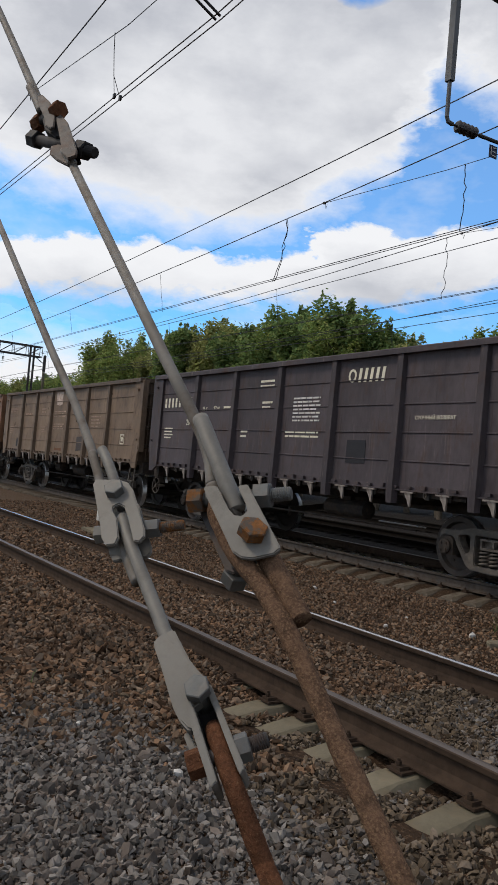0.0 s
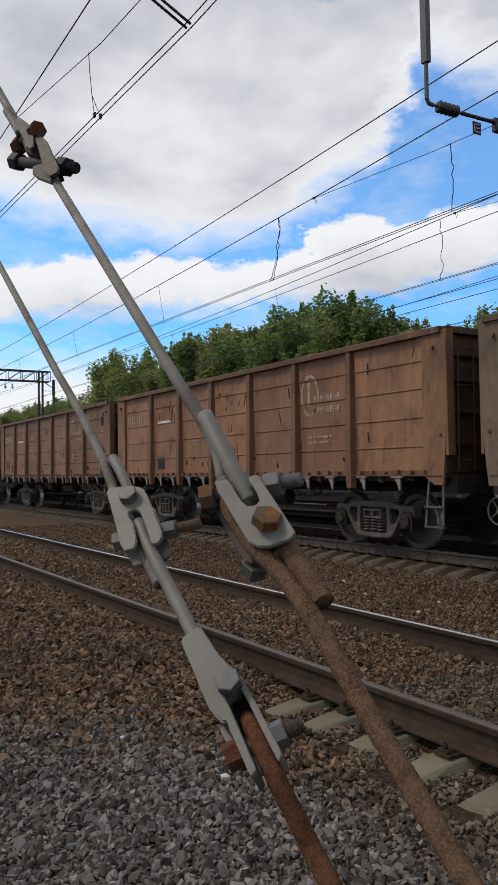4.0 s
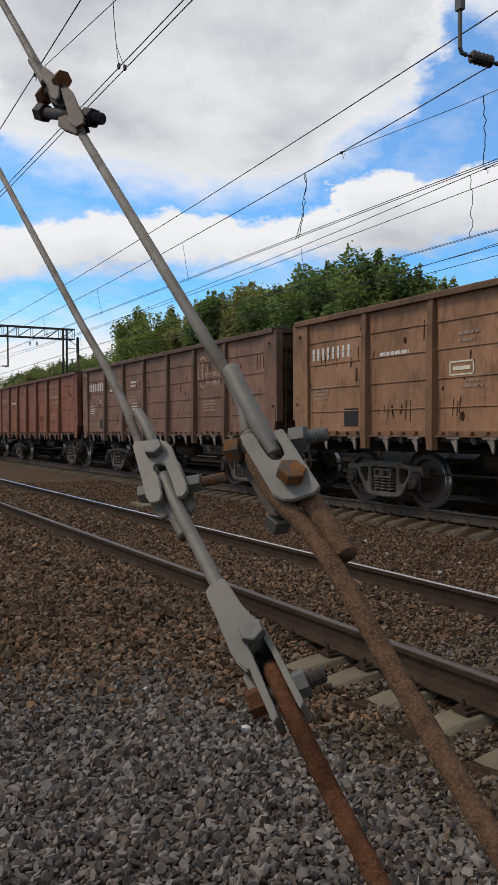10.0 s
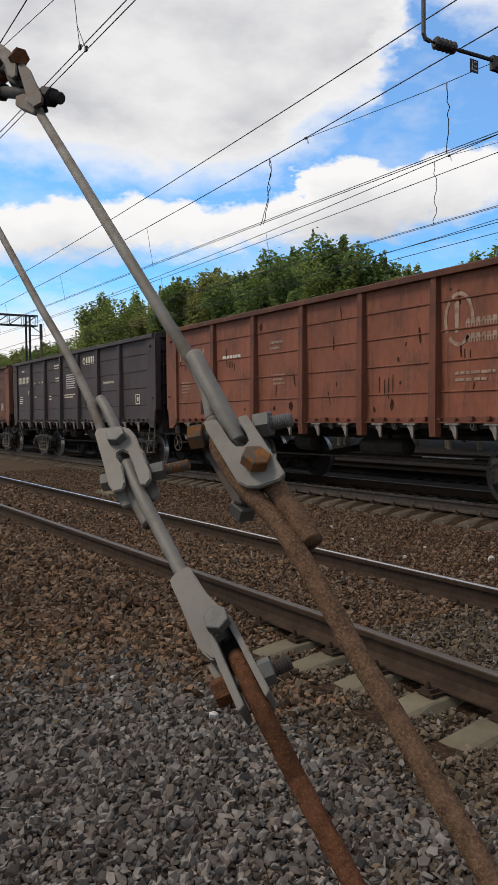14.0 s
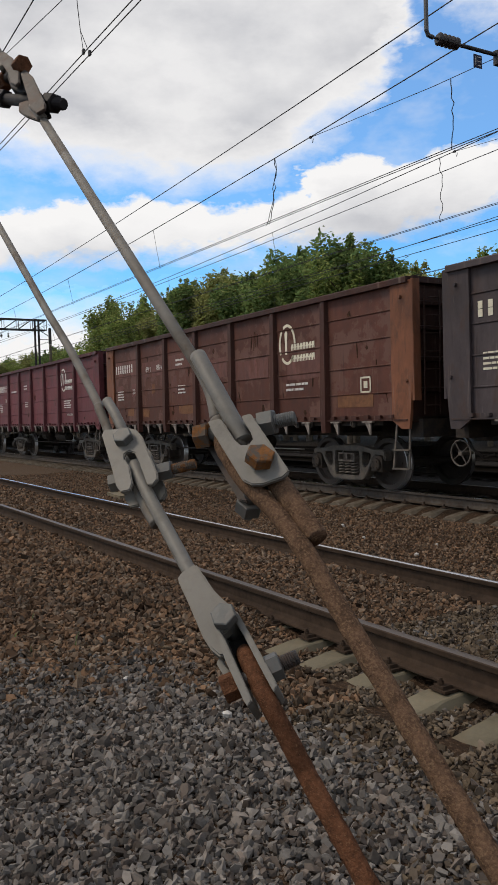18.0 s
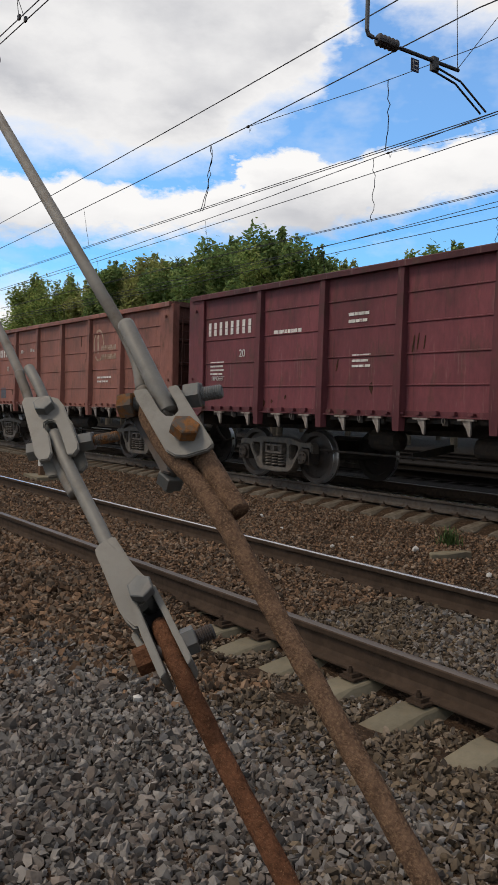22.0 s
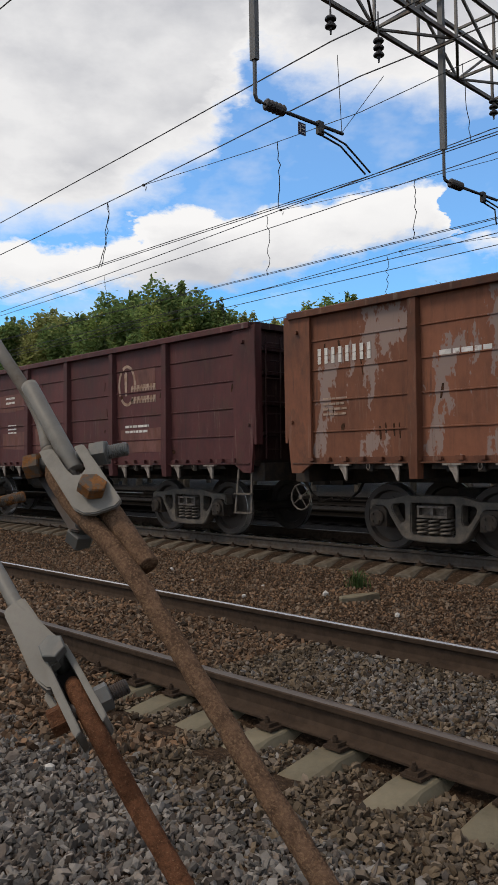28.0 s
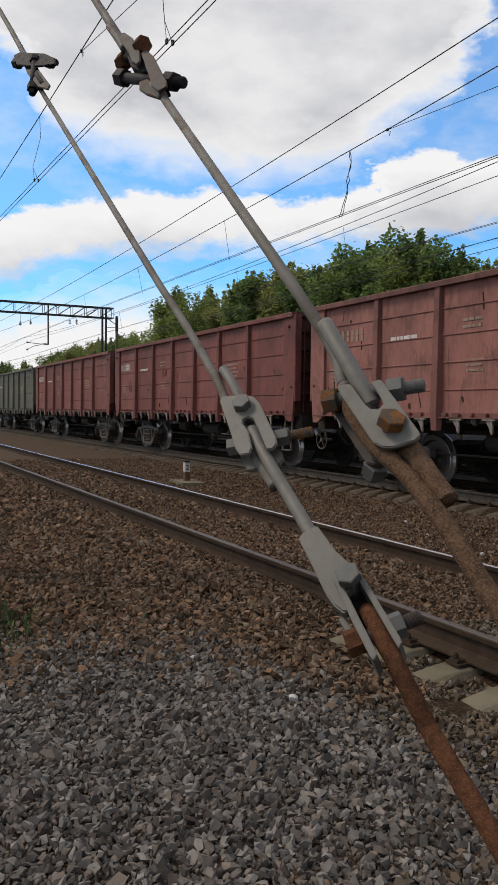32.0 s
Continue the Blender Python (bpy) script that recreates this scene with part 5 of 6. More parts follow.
def gantry(x, y_near=-2.75, y_far=19.7):
    g = thing("overhead_line_gantry", "grey lattice steel gantry spanning the railway tracks, concrete masts", "gantry", "overhead line gantries", at=(x, 0, 0))
    lattice_beam(g, 0, y_near - 0.3, y_far + 0.5, 8.85, 9.85, 0.8, M_LATTICE, 0.068, True)
    for y in (y_near, y_far):
        bm = bmesh.new()
        lathe(bm, [(0, 0.22), (10.35, 0.13)], (0, y, -1.6), (0, 0, 1), 18)
        part("mast", bm, M_CONCRETE, g, "tapered round concrete mast")
        bm = bmesh.new()
        for z in (8.2, 8.6, 8.76):
            box(bm, -0.36, 0.36, y - 0.17, y + 0.17, z, z + 0.05)
        for s in (-1, 1):
            beam(bm, (s * 0.16, y, 7.7), (s * 0.38, y, 8.8), 0.05, 0.05)
        part("mast_cap", bm, M_LATTICE, g)
    for y, reach in ((-1.85, T1), (4.5, T2), (9.4, T3), (14.25, T4 - 0.1)):
        h = 0.5 if reach == T1 else 0.0
        bm = bmesh.new()
        beam(bm, (0, y, 9.9), (0, y, 6.98 + h), 0.085, 0.11)
        tube(bm, [(0, y, 7.0 + h), (0, y, 6.48 + h), (0, y + 0.03, 6.42 + h), (0, y + 0.12, 6.41 + h)], 0.03, 8)
        hp = part("hanging_post", bm, M_POST, g, "grey steel post hung from the beam")
        bm = bmesh.new()
        insulator(bm, (0, y + 0.10, 6.41 + h), 5, 0.088, (0, 1, 0.02), 0.08)
        part("rod_insulator", bm, M_INSUL, hp)
        bm = bmesh.new()
        tube(bm, [(0, y + 0.66, 6.42 + h), (0, y + 1.95, 6.46 + h)], 0.028, 8)
        part("bracket_tube", bm, M_WIRE, hp)
        bm = bmesh.new()
        for dx in (-0.05, 0.05):
            tube(bm, [(dx, y + 1.4, 6.34 + h), (dx, y + 1.95, 6.28 + h), (dx, reach, 5.98 if reach > 2 else 6.44)], 0.016, 6)
        box(bm, -0.035, 0.035, y + 1.34, y + 1.46, 6.30 + h, 6.50 + h)
        part("registration_arm", bm, M_WIRE, hp)
        if reach == T2:
            bm = bmesh.new()
            box(bm, -0.006, 0.006, y + 0.90, y + 1.06, 6.18, 6.36)
            sg = part("number_sign", bm, M_SIGN, hp, "small navy sign with a white mark")
            bm = bmesh.new()
            for a, b, c, d in ((0.925, 0.94, 6.205, 6.335), (0.965, 1.035, 6.32, 6.335), (0.965, 1.035, 6.205, 6.22), (0.965, 1.035, 6.262, 6.277)):
                box(bm, 0.007, 0.009, y + a, y + b, c, d)
            part("sign_mark", bm, M_WHITE, sg)
            bm = bmesh.new()
            tube(bm, [(0, y + 1.93, 6.48), (0, 6.35, 7.7)], 0.006, 5)
            tube(bm, [(0, y + 1.93, 6.48), (0.2, 7.3, 7.6)], 0.006, 5)
            part("tie_wire", bm, M_WIRE, hp)
    for y, n, drop in ((6.2, 2, 0.45), (7.45, 3, 0.35), (11.3, 3, 0.2), (12.2, 2, 0.5), (16.2, 2, 0.2), (0.6, 3, 0.2)):
        bm = bmesh.new()
        tube(bm, [(0, y, 8.82), (0, y, 8.82 - drop)], 0.012, 6)
        insulator(bm, (0, y, 8.82 - drop), n, 0.095)
        part("suspension_insulator", bm, M_INSUL, g)
    return g


def far_gantry(x, y_far):
    """Gantry farther down the line, on slim steel posts, its arms reaching back towards the near tracks."""
    g = thing("overhead_line_gantry", "dark lattice steel gantry on slim steel posts across the tracks", "gantry", "overhead line gantries", at=(x, 0, 0))
    lattice_beam(g, 0, -3.05, y_far, 10.17, 11.13, 0.8, M_DARKSTEEL, 0.10, False)
    for y in (-2.75, -2.35, y_far - 1.02, y_far - 0.66):
        bm = bmesh.new()
        for dx in (-0.07, 0.07):
            box(bm, dx - 0.012, dx + 0.012, y - 0.08, y + 0.08, -1.5, 11.2)
        box(bm, -0.07, 0.07, y - 0.012, y + 0.012, -1.5, 11.2)
        part("steel_mast", bm, M_DARKSTEEL, g, "slim dark steel mast")
    y = y_far + 0.42
    bm = bmesh.new()
    lathe(bm, [(0, 0.16), (10.3, 0.125)], (0, y, -1.5), (0, 0, 1), 14)
    mast = part("concrete_mast", bm, M_CONCRETE, g, "pale concrete mast with a dark steel top")
    bm = bmesh.new()
    lathe(bm, [(0, 0.15), (1.55, 0.14), (1.6, 0.05)], (0, y, 8.84), (0, 0, 1), 12)
    part("mast_sleeve", bm, M_DARKSTEEL, mast)
    bm = bmesh.new()
    beam(bm, (0, y, 9.55), (0, y_far - 0.6, 10.2), 0.06, 0.06)
    beam(bm, (0, y, 9.3), (0, y_far - 0.6, 9.3), 0.05, 0.05)
    part("mast_tie", bm, M_DARKSTEEL, mast)
    for y in (-1.0, 3.9, 8.66, 13.45):
        bm = bmesh.new()
        beam(bm, (0, y, 11.2), (0, y, 7.32), 0.12, 0.12)
        hp = part("hanging_post", bm, M_DARKSTEEL, g, "dark steel post hung from the beam")
        bm = bmesh.new()
        tube(bm, [(0, y - 0.6, 7.36), (0, y - 1.95, 7.46)], 0.035, 6)
        tube(bm, [(0, y - 0.7, 7.30), (0, y - 1.3, 7.16), (0, y - 1.95, 6.80)], 0.03, 6)
        part("bracket_tube", bm, M_WIRE, hp)
        for c, a in (((0, y + 0.02, 7.36), (0, -1, 0.05)), ((0, y - 1.8, 7.46), (0, -1, 0.05)), ((0, y - 1.8, 6.86), (0, -1, -0.4))):
            bm = bmesh.new()
            insulator(bm, c, 4 if c[1] > y else 1, 0.11, a)
            part("rod_insulator", bm, M_INSUL, hp)
    for y, drop in ((1.2, 0.7), (6.2, 0.7), (10.9, 0.75), (11.83, 0.6), (15.5, 0.35), (16.15, 0.3)):
        bm = bmesh.new()
        tube(bm, [(0, y, 10.2), (0, y, 10.2 - drop)], 0.012, 6)
        insulator(bm, (0, y, 10.2 - drop), 3, 0.12)
        part("suspension_insulator", bm, M_INSUL, g)


GX = (-5.2, -72.0, -138.0)
gantry(GX[0])
far_gantry(GX[1], 19.7)
far_gantry(GX[2], 18.2)


def wire(name, label, pts, r):
    bm = bmesh.new()
    tube(bm, pts, r, 5, cap=False)
    return tagged(part(name, bm, M_WIRE), label, "overhead wire", "overhead line wires")


def span(y, z_end, sag):
    """Points of a wire that hangs from gantry to gantry."""
    pts = []
    ends = [53.0] + list(GX) + [-204.0, -290.0]
    for a, b in zip(ends, ends[1:]):
        for k in range(12):
            u = k / 12
            pts.append((a + (b - a) * u, y, z_end - 4 * sag * u * (1 - u)))
    return pts + [(ends[-1], y, z_end)]


def messenger_z(x, zm, sag):
    u = (GX[0] - x) / 66.8 if x < GX[0] else (x - GX[0]) / 58.2
    return zm - 4 * sag * u * (1 - u)


def stagger(x, k):
    """How far the contact wire wanders sideways on its way from gantry to gantry."""
    return -k * min(abs(x - GX[0]) % 66.8, 66.8 - abs(x - GX[0]) % 66.8) if x < GX[0] else 0.0


# track, contact height, messenger height, sag, stagger per metre, spring wire as (distance from the gantry, height), droppers as (distance, slack)
FAR_DROPS = [(-14, 0.02), (-22, 0.0), (-30, 0.0), (-38, 0.0), (8.0, 0.02)]
CATENARY = [
    (T1, 6.45, 8.14, 0.30, 0.0255, (7.0, 7.30, 7.12), [(-2.75, 0.02), (2.75, 0.02), (-10.6, 0.02), (-19, 0.0), (-27, 0.0), (-35, 0.0)]),
    (T2, 5.91, 7.52, 0.68, 0.0, (5.9, 7.04, 6.94), [(-1.85, 0.05), (1.9, 0.02), (-7.3, 0.09)] + FAR_DROPS),
    (T3, 6.12, 7.87, 0.68, 0.0, (5.9, 7.35, 7.25), [(-1.85, 0.05), (1.9, 0.02), (-6.4, 0.09)] + FAR_DROPS),
    (T4, 6.15, 7.70, 0.68, 0.0, (5.9, 7.20, 7.10), [(-1.85, 0.05), (1.9, 0.02), (-6.4, 0.09)] + FAR_DROPS),
]
for yc, zc, zm, sag, drift, (arm, z_side, z_mid), drops in CATENARY:
    for dy in (-0.045, 0.045):
        wire("contact_wire", "dark copper contact wire over the track", [(x, yc + dy + stagger(x, drift), z) for x, _, z in span(0, zc, -0.12)], 0.008)
    wire("messenger_wire", "dark stranded messenger wire over the track", span(yc - 0.2, zm, sag), 0.011)
    bm = bmesh.new()
    ends = [(-arm, messenger_z(GX[0] - arm, zm, sag)), (-2.3, z_side), (0, z_mid), (2.3, z_side), (arm, messenger_z(GX[0] + arm, zm, sag))]
    tube(bm, [(GX[0] + a, yc - 0.18, z) for a, z in ends], 0.0065, 5, cap=False)
    tagged(part("spring_wire", bm, M_WIRE), "thin spring wire below the messenger wire", "overhead wire", "overhead line wires")
    for a in (-arm, arm):
        x, z = GX[0] + a, messenger_z(GX[0] + a, zm, sag)
        bm = bmesh.new()
        box(bm, x - 0.032, x + 0.032, yc - 0.214, yc - 0.176, z - 0.026, z + 0.018)
        tube(bm, [(x + 0.02, yc - 0.18, z - 0.03), (x + 0.05, yc - 0.18, z - 0.14), (x + 0.09, yc - 0.18, z - 0.05)], 0.005, 5)
        tagged(part("wire_clamp", bm, M_DARKBOLT), "small dark clamp joining two overhead wires", "wire clamp", "wire clamps")
    rr = random.Random(int(yc * 10))
    for a, slack in drops:
        x = GX[0] + a
        ztop = (z_mid + (z_side - z_mid) * abs(a) / 2.3 if abs(a) < 2.3 else z_side + (abs(a) - 2.3) * (ends[0][1] - z_side) / (arm - 2.3)) if abs(a) < arm else messenger_z(x, zm, sag)
        lean, n = (-0.6 if slack > 0.08 and yc < 9 else -0.2 * (slack > 0.04)), 11
        low = zc + 0.12 * 4 * (abs(a) / 66.8) * (1 - abs(a) / 66.8)
        if yc == T1:
            # one wire that forks to the two contact wires
            fork = Vector((x, yc - 0.08 + stagger(x, drift), low + 0.30))
            bm = bmesh.new()
            tube(bm, [(x + 0.02, yc - 0.2, ztop), (x - 0.03, yc - 0.17, ztop * 0.6 + fork.z * 0.4), tuple(fork)], 0.006, 5)
            for dy in (-0.045, 0.045):
                tube(bm, [tuple(fork), (x, yc + dy + stagger(x, drift), low)], 0.005, 5)
                box(bm, x - 0.03, x + 0.03, yc + dy - 0.015 + stagger(x, drift), yc + dy + 0.015 + stagger(x, drift), low - 0.015, low + 0.05)
            tagged(part("dropper", bm, M_WIRE), "thin forked dropper wire holding two contact wires", "overhead wire", "dropper wires")
            continue
        for pair in range(2 if yc == T2 and slack > 0.08 else 1):
            bm = bmesh.new()
            tube(bm, [(x + slack * rr.uniform(-0.7, 0.7) * (0 < k < n) + (lean - 0.12 * pair) * (k / n) ** 1.6, yc - 0.2 + 0.2 * k / n, ztop + (zc - ztop) * k / n) for k in range(n + 1)], 0.009 if slack > 0.04 else 0.006, 5)
            tagged(part("dropper", bm, M_WIRE), "thin dropper wire between messenger and contact wire", "overhead wire", "dropper wires")
for y, z, sag in ((6.2, 7.86, 0.55), (13.3, 6.4, 0.12), (14.3, 6.42, 0.12), (12.2, 7.8, 0.3)):
    wire("feeder_wire", "dark feeder wire hung from insulators", span(y, z, sag), 0.011)

# ---- the two stays ----
def hex_head(bm, c, axis, r, h, mi=0):
    lathe(bm, [(-h / 2, r * 0.9), (-h / 2 + r * 0.06, r), (h / 2 - r * 0.08, r), (h / 2, r * 0.86)], c, axis, 6, mi)


def thread(bm, c, axis, r, l):
    prof, n = [], max(3, int(l / 0.003))
    for k in range(n):
        prof += [(k * l / n, r), ((k + 0.5) * l / n, r * 0.88)]
    lathe(bm, prof + [(l, r * 0.8)], c, axis, 14)


YG = -2.71
def spot(origin, side, along, face, base):
    """Millimetres across the stay, along it and out of the link's face, from the link's bolt, under the stay's foot."""
    o, e, d, n = Vector(origin) - base, Vector(side), Vector(along), Vector(face)
    return lambda a, b, c=0.0: o + (e * a + d * b + n * c) * 0.001


def bolt_parts(parent, a, b, r, hexr, head, nut, shaft, tail=0.02, head_h=0.016, nut_h=0.02):
    """A bolt from its head at a to its nut at b: hexagon head, nut, shank and thread."""
    axis = (b - a).normalized()
    for name, c, h, ma in (("bolt_head", a, head_h, head), ("nut", b, nut_h, nut)):
        bm = bmesh.new()
        hex_head(bm, c, axis, hexr, h)
        part(name, bm, ma, parent)
    bm = bmesh.new()
    tube(bm, [a, b], r, 14)
    part("shank", bm, shaft, parent, smooth=True)
    bm = bmesh.new()
    thread(bm, b, axis, r, nut_h / 2 + tail)
    part("thread", bm, shaft, parent)


def slab(parent, name, poly, s, n0, n1, ma, label="", bev=0.0016):
    """A flat shape in millimetres between two depths, its edges rounded."""
    bm = bmesh.new()
    lo, hi = [bm.verts.new(s(u, v, n0)) for u, v in poly], [bm.verts.new(s(u, v, n1)) for u, v in poly]
    k = len(poly)
    bm.faces.new(lo[::-1])
    bm.faces.new(hi)
    for i in range(k):
        bm.faces.new((lo[i], lo[(i + 1) % k], hi[(i + 1) % k], hi[i]))
    bmesh.ops.recalc_face_normals(bm, faces=bm.faces)
    bmesh.ops.bevel(bm, geom=[e for e in bm.edges if e.calc_face_angle(0) > 1.0], offset=bev, segments=2, affect="EDGES")
    return part(name, bm, ma, parent, label)


def rod(parent, name, pts, r, ma, label="", seg=16):
    bm = bmesh.new()
    if ma in (M_RUST, M_RUSTRED):
        # rust has eaten the bar: close rings, pushed in and out
        fine = [Vector(pts[0])]
        for p, q in zip(pts, pts[1:]):
            p, q = Vector(p), Vector(q)
            n = max(1, int((q - p).length / 0.006))
            fine += [p.lerp(q, (k + 1) / n) for k in range(n)]
        tube(bm, fine, r, 20)
        bm.normal_update()
        for v in bm.verts:
            v.co += v.normal * (0.0009 * noise.noise(v.co * 45) + 0.0006 * noise.noise(v.co * 150))
    else:
        tube(bm, pts, r, seg)
    return part(name, bm, ma, parent, label, smooth=True)


def arc(pts, n=6):
    """Points on a smooth line through pts."""
    out = []
    for i in range(len(pts) - 1):
        p0, p1, p2, p3 = pts[max(i - 1, 0)], pts[i], pts[i + 1], pts[min(i + 2, len(pts) - 1)]
        for k in range(n):
            u = k / n
            out.append(0.5 * ((2 * p1) + (p2 - p0) * u + (2 * p0 - 5 * p1 + 4 * p2 - p3) * u * u + (3 * p1 - p0 - 3 * p2 + p3) * u**3))
    return out + [pts[-1]]


def heavy_stay():
    base = Vector((3.5, YG, GZ))
    s1 = thing("mast_stay", "mast stay of rusted lower rod and grey zinc-coated link", "guy rod", "stays of the gantry mast", at=base)
    s = spot((1.7540, -2.7010, 1.3010), (0.4414, 0.7303, 0.5214), (-0.7534, -0.0140, 0.6574), (0.4874, -0.6830, 0.5440), base)
    plate = [(-36, 97), (-19, 88), (-18, 43), (-15, 31), (-6, 24), (3, 28), (5, 39), (6, 72), (19, 67), (20, -39), (19, -47), (9, -50), (-18, -42), (-30, -33), (-37, -19), (-38, 80)]
    slab(s1, "link_plate", plate, s, -4, 4, M_GALV, "grey zinc-coated slotted link plate")
    slab(s1, "link_plate", [(a - 20, max(b + 6, -22)) for a, b in plate], s, -46, -38, M_CLAMP, "grey zinc-coated slotted link plate")
    bolt_parts(s1, s(-2, -9, 11), s(-50, -16, -58), 0.0105, 0.0195, M_RUSTORANGE, M_BOLT, M_BOLT, 0.010, 0.016)
    bolt_parts(s1, s(-53, 98, -20), s(31, 55, -20), 0.0100, 0.0185, M_RUSTORANGE, M_BOLT, M_BOLT, 0.028, 0.022, 0.023)
    # upper rod: the leg that carries on, and the end folded beside it
    rod(s1, "upper_rod", arc([s(-26, 114, -26), s(-12, 163, -24), s(-7, 225, -20), Vector((1.515, -2.708, 1.500)) - base]) + [Vector((0.927, -2.71, 2.002)) - base], 0.0096, M_ROD, "dull grey zinc-coated rod")
    rod(s1, "folded_end", arc([s(-9, 53, -20), s(-8, 66, -18), s(-6, 97, -12), s(-3, 154, -8), s(1, 224, -8)]), 0.0122, M_GALV, "grey bent-back rod end")
    rod(s1, "rod_eye", arc([s(-9, 53, -20), s(-19, 57, -24), s(-28, 78, -26), s(-25, 114, -26)]), 0.0110, M_ROD)
    # lower rod with its looped head
    rod(s1, "lower_rod", arc([s(-22, 84, -20), s(-36, 66, -20), s(-38, 33, -20), s(-35, -8, -20), s(-28, -47, -19), s(-21.5, -82, -18), s(-19, -118, -16), s(-17, -150, -14)]) + [Vector((1.925, -2.700, 1.118)) - base, Vector((2.3, -2.702, 0.797)) - base, Vector((3.56, -2.71, -0.284)) - base], 0.0121, M_RUST, "rusted round steel rod")
    rod(s1, "rod_tail", arc([s(-6, 15, -24), s(0, -35, -24), s(1, -73, -24), s(1.5, -107, -24), s(2, -134, -24)]), 0.0148, M_RUST, "rusted bent-back rod end")
    # link against the sky
    g = spot((0.7730, -2.7200, 2.1450), (0.4353, 0.7445, 0.5062), (-0.7582, 0.0000, 0.6520), (0.4854, -0.6676, 0.5645), base)
    slab(s1, "link_plate", [(-3, 147), (9, 139), (18, 84), (16, 10), (1, -47), (-9, -51), (-16, -24), (-10, 31), (-11, 104)], g, 8, 16, M_CLAMP)
    slab(s1, "link_plate", [(14, 2), (28, 5), (34, -50), (25, -191), (18, -213), (-2, -211), (-8, -172), (0, -120)], g, 4, 12, M_CLAMP)
    slab(s1, "link_plate", [(-2, 113), (24, 47), (31, -59), (21, -172), (-2, -166), (-24, -100), (-19, -31)], g, -34, -26, M_DARKBOLT)
    slab(s1, "link_plate", [(-25, -80), (-5, -89), (7, -153), (3, -219), (-8, -197), (-26, -150), (-34, -112)], g, -16, -8, M_CLAMP)
    slab(s1, "link_core", [(1, 104), (22, 62), (30, -20), (15, -84), (-6, -60), (-22, -2), (-16, 60)], g, -24, -2, M_DARKBOLT, "dark core between the link plates")
    bolt_parts(s1, g(26, 23, 14), g(-26, 93, -24), 0.013, 0.0215, M_RUSTRED, M_RUSTRED, M_DARKBOLT, 0.014, 0.026, 0.034)
    bolt_parts(s1, g(-52, 22, -26), g(37, -152, -14), 0.013, 0.0215, M_DARKBOLT, M_DARKBOLT, M_DARKBOLT, 0.03, 0.032, 0.034)
    rod(s1, "top_rod", [g(-4, 14, -8), g(-6, 189, -10), Vector((0.343, -2.71, 2.494)) - base, Vector((-0.104, -2.71, 2.885)) - base, Vector((GX[0] + 0.2, -2.75, 7.3)) - base], [0.0112, 0.0112, 0.0105, 0.0105, 0.0105], M_ROD, "dull grey rod rising to the mast")
    rod(s1, "folded_end", arc([g(-12, 86, 2), g(-11, 179, 0), g(-12, 259, -2)]), 0.0105, M_ROD)
    rod(s1, "folded_end", arc([g(3, -207, -6), g(-1, -124, -12)]), 0.0105, M_GALV)


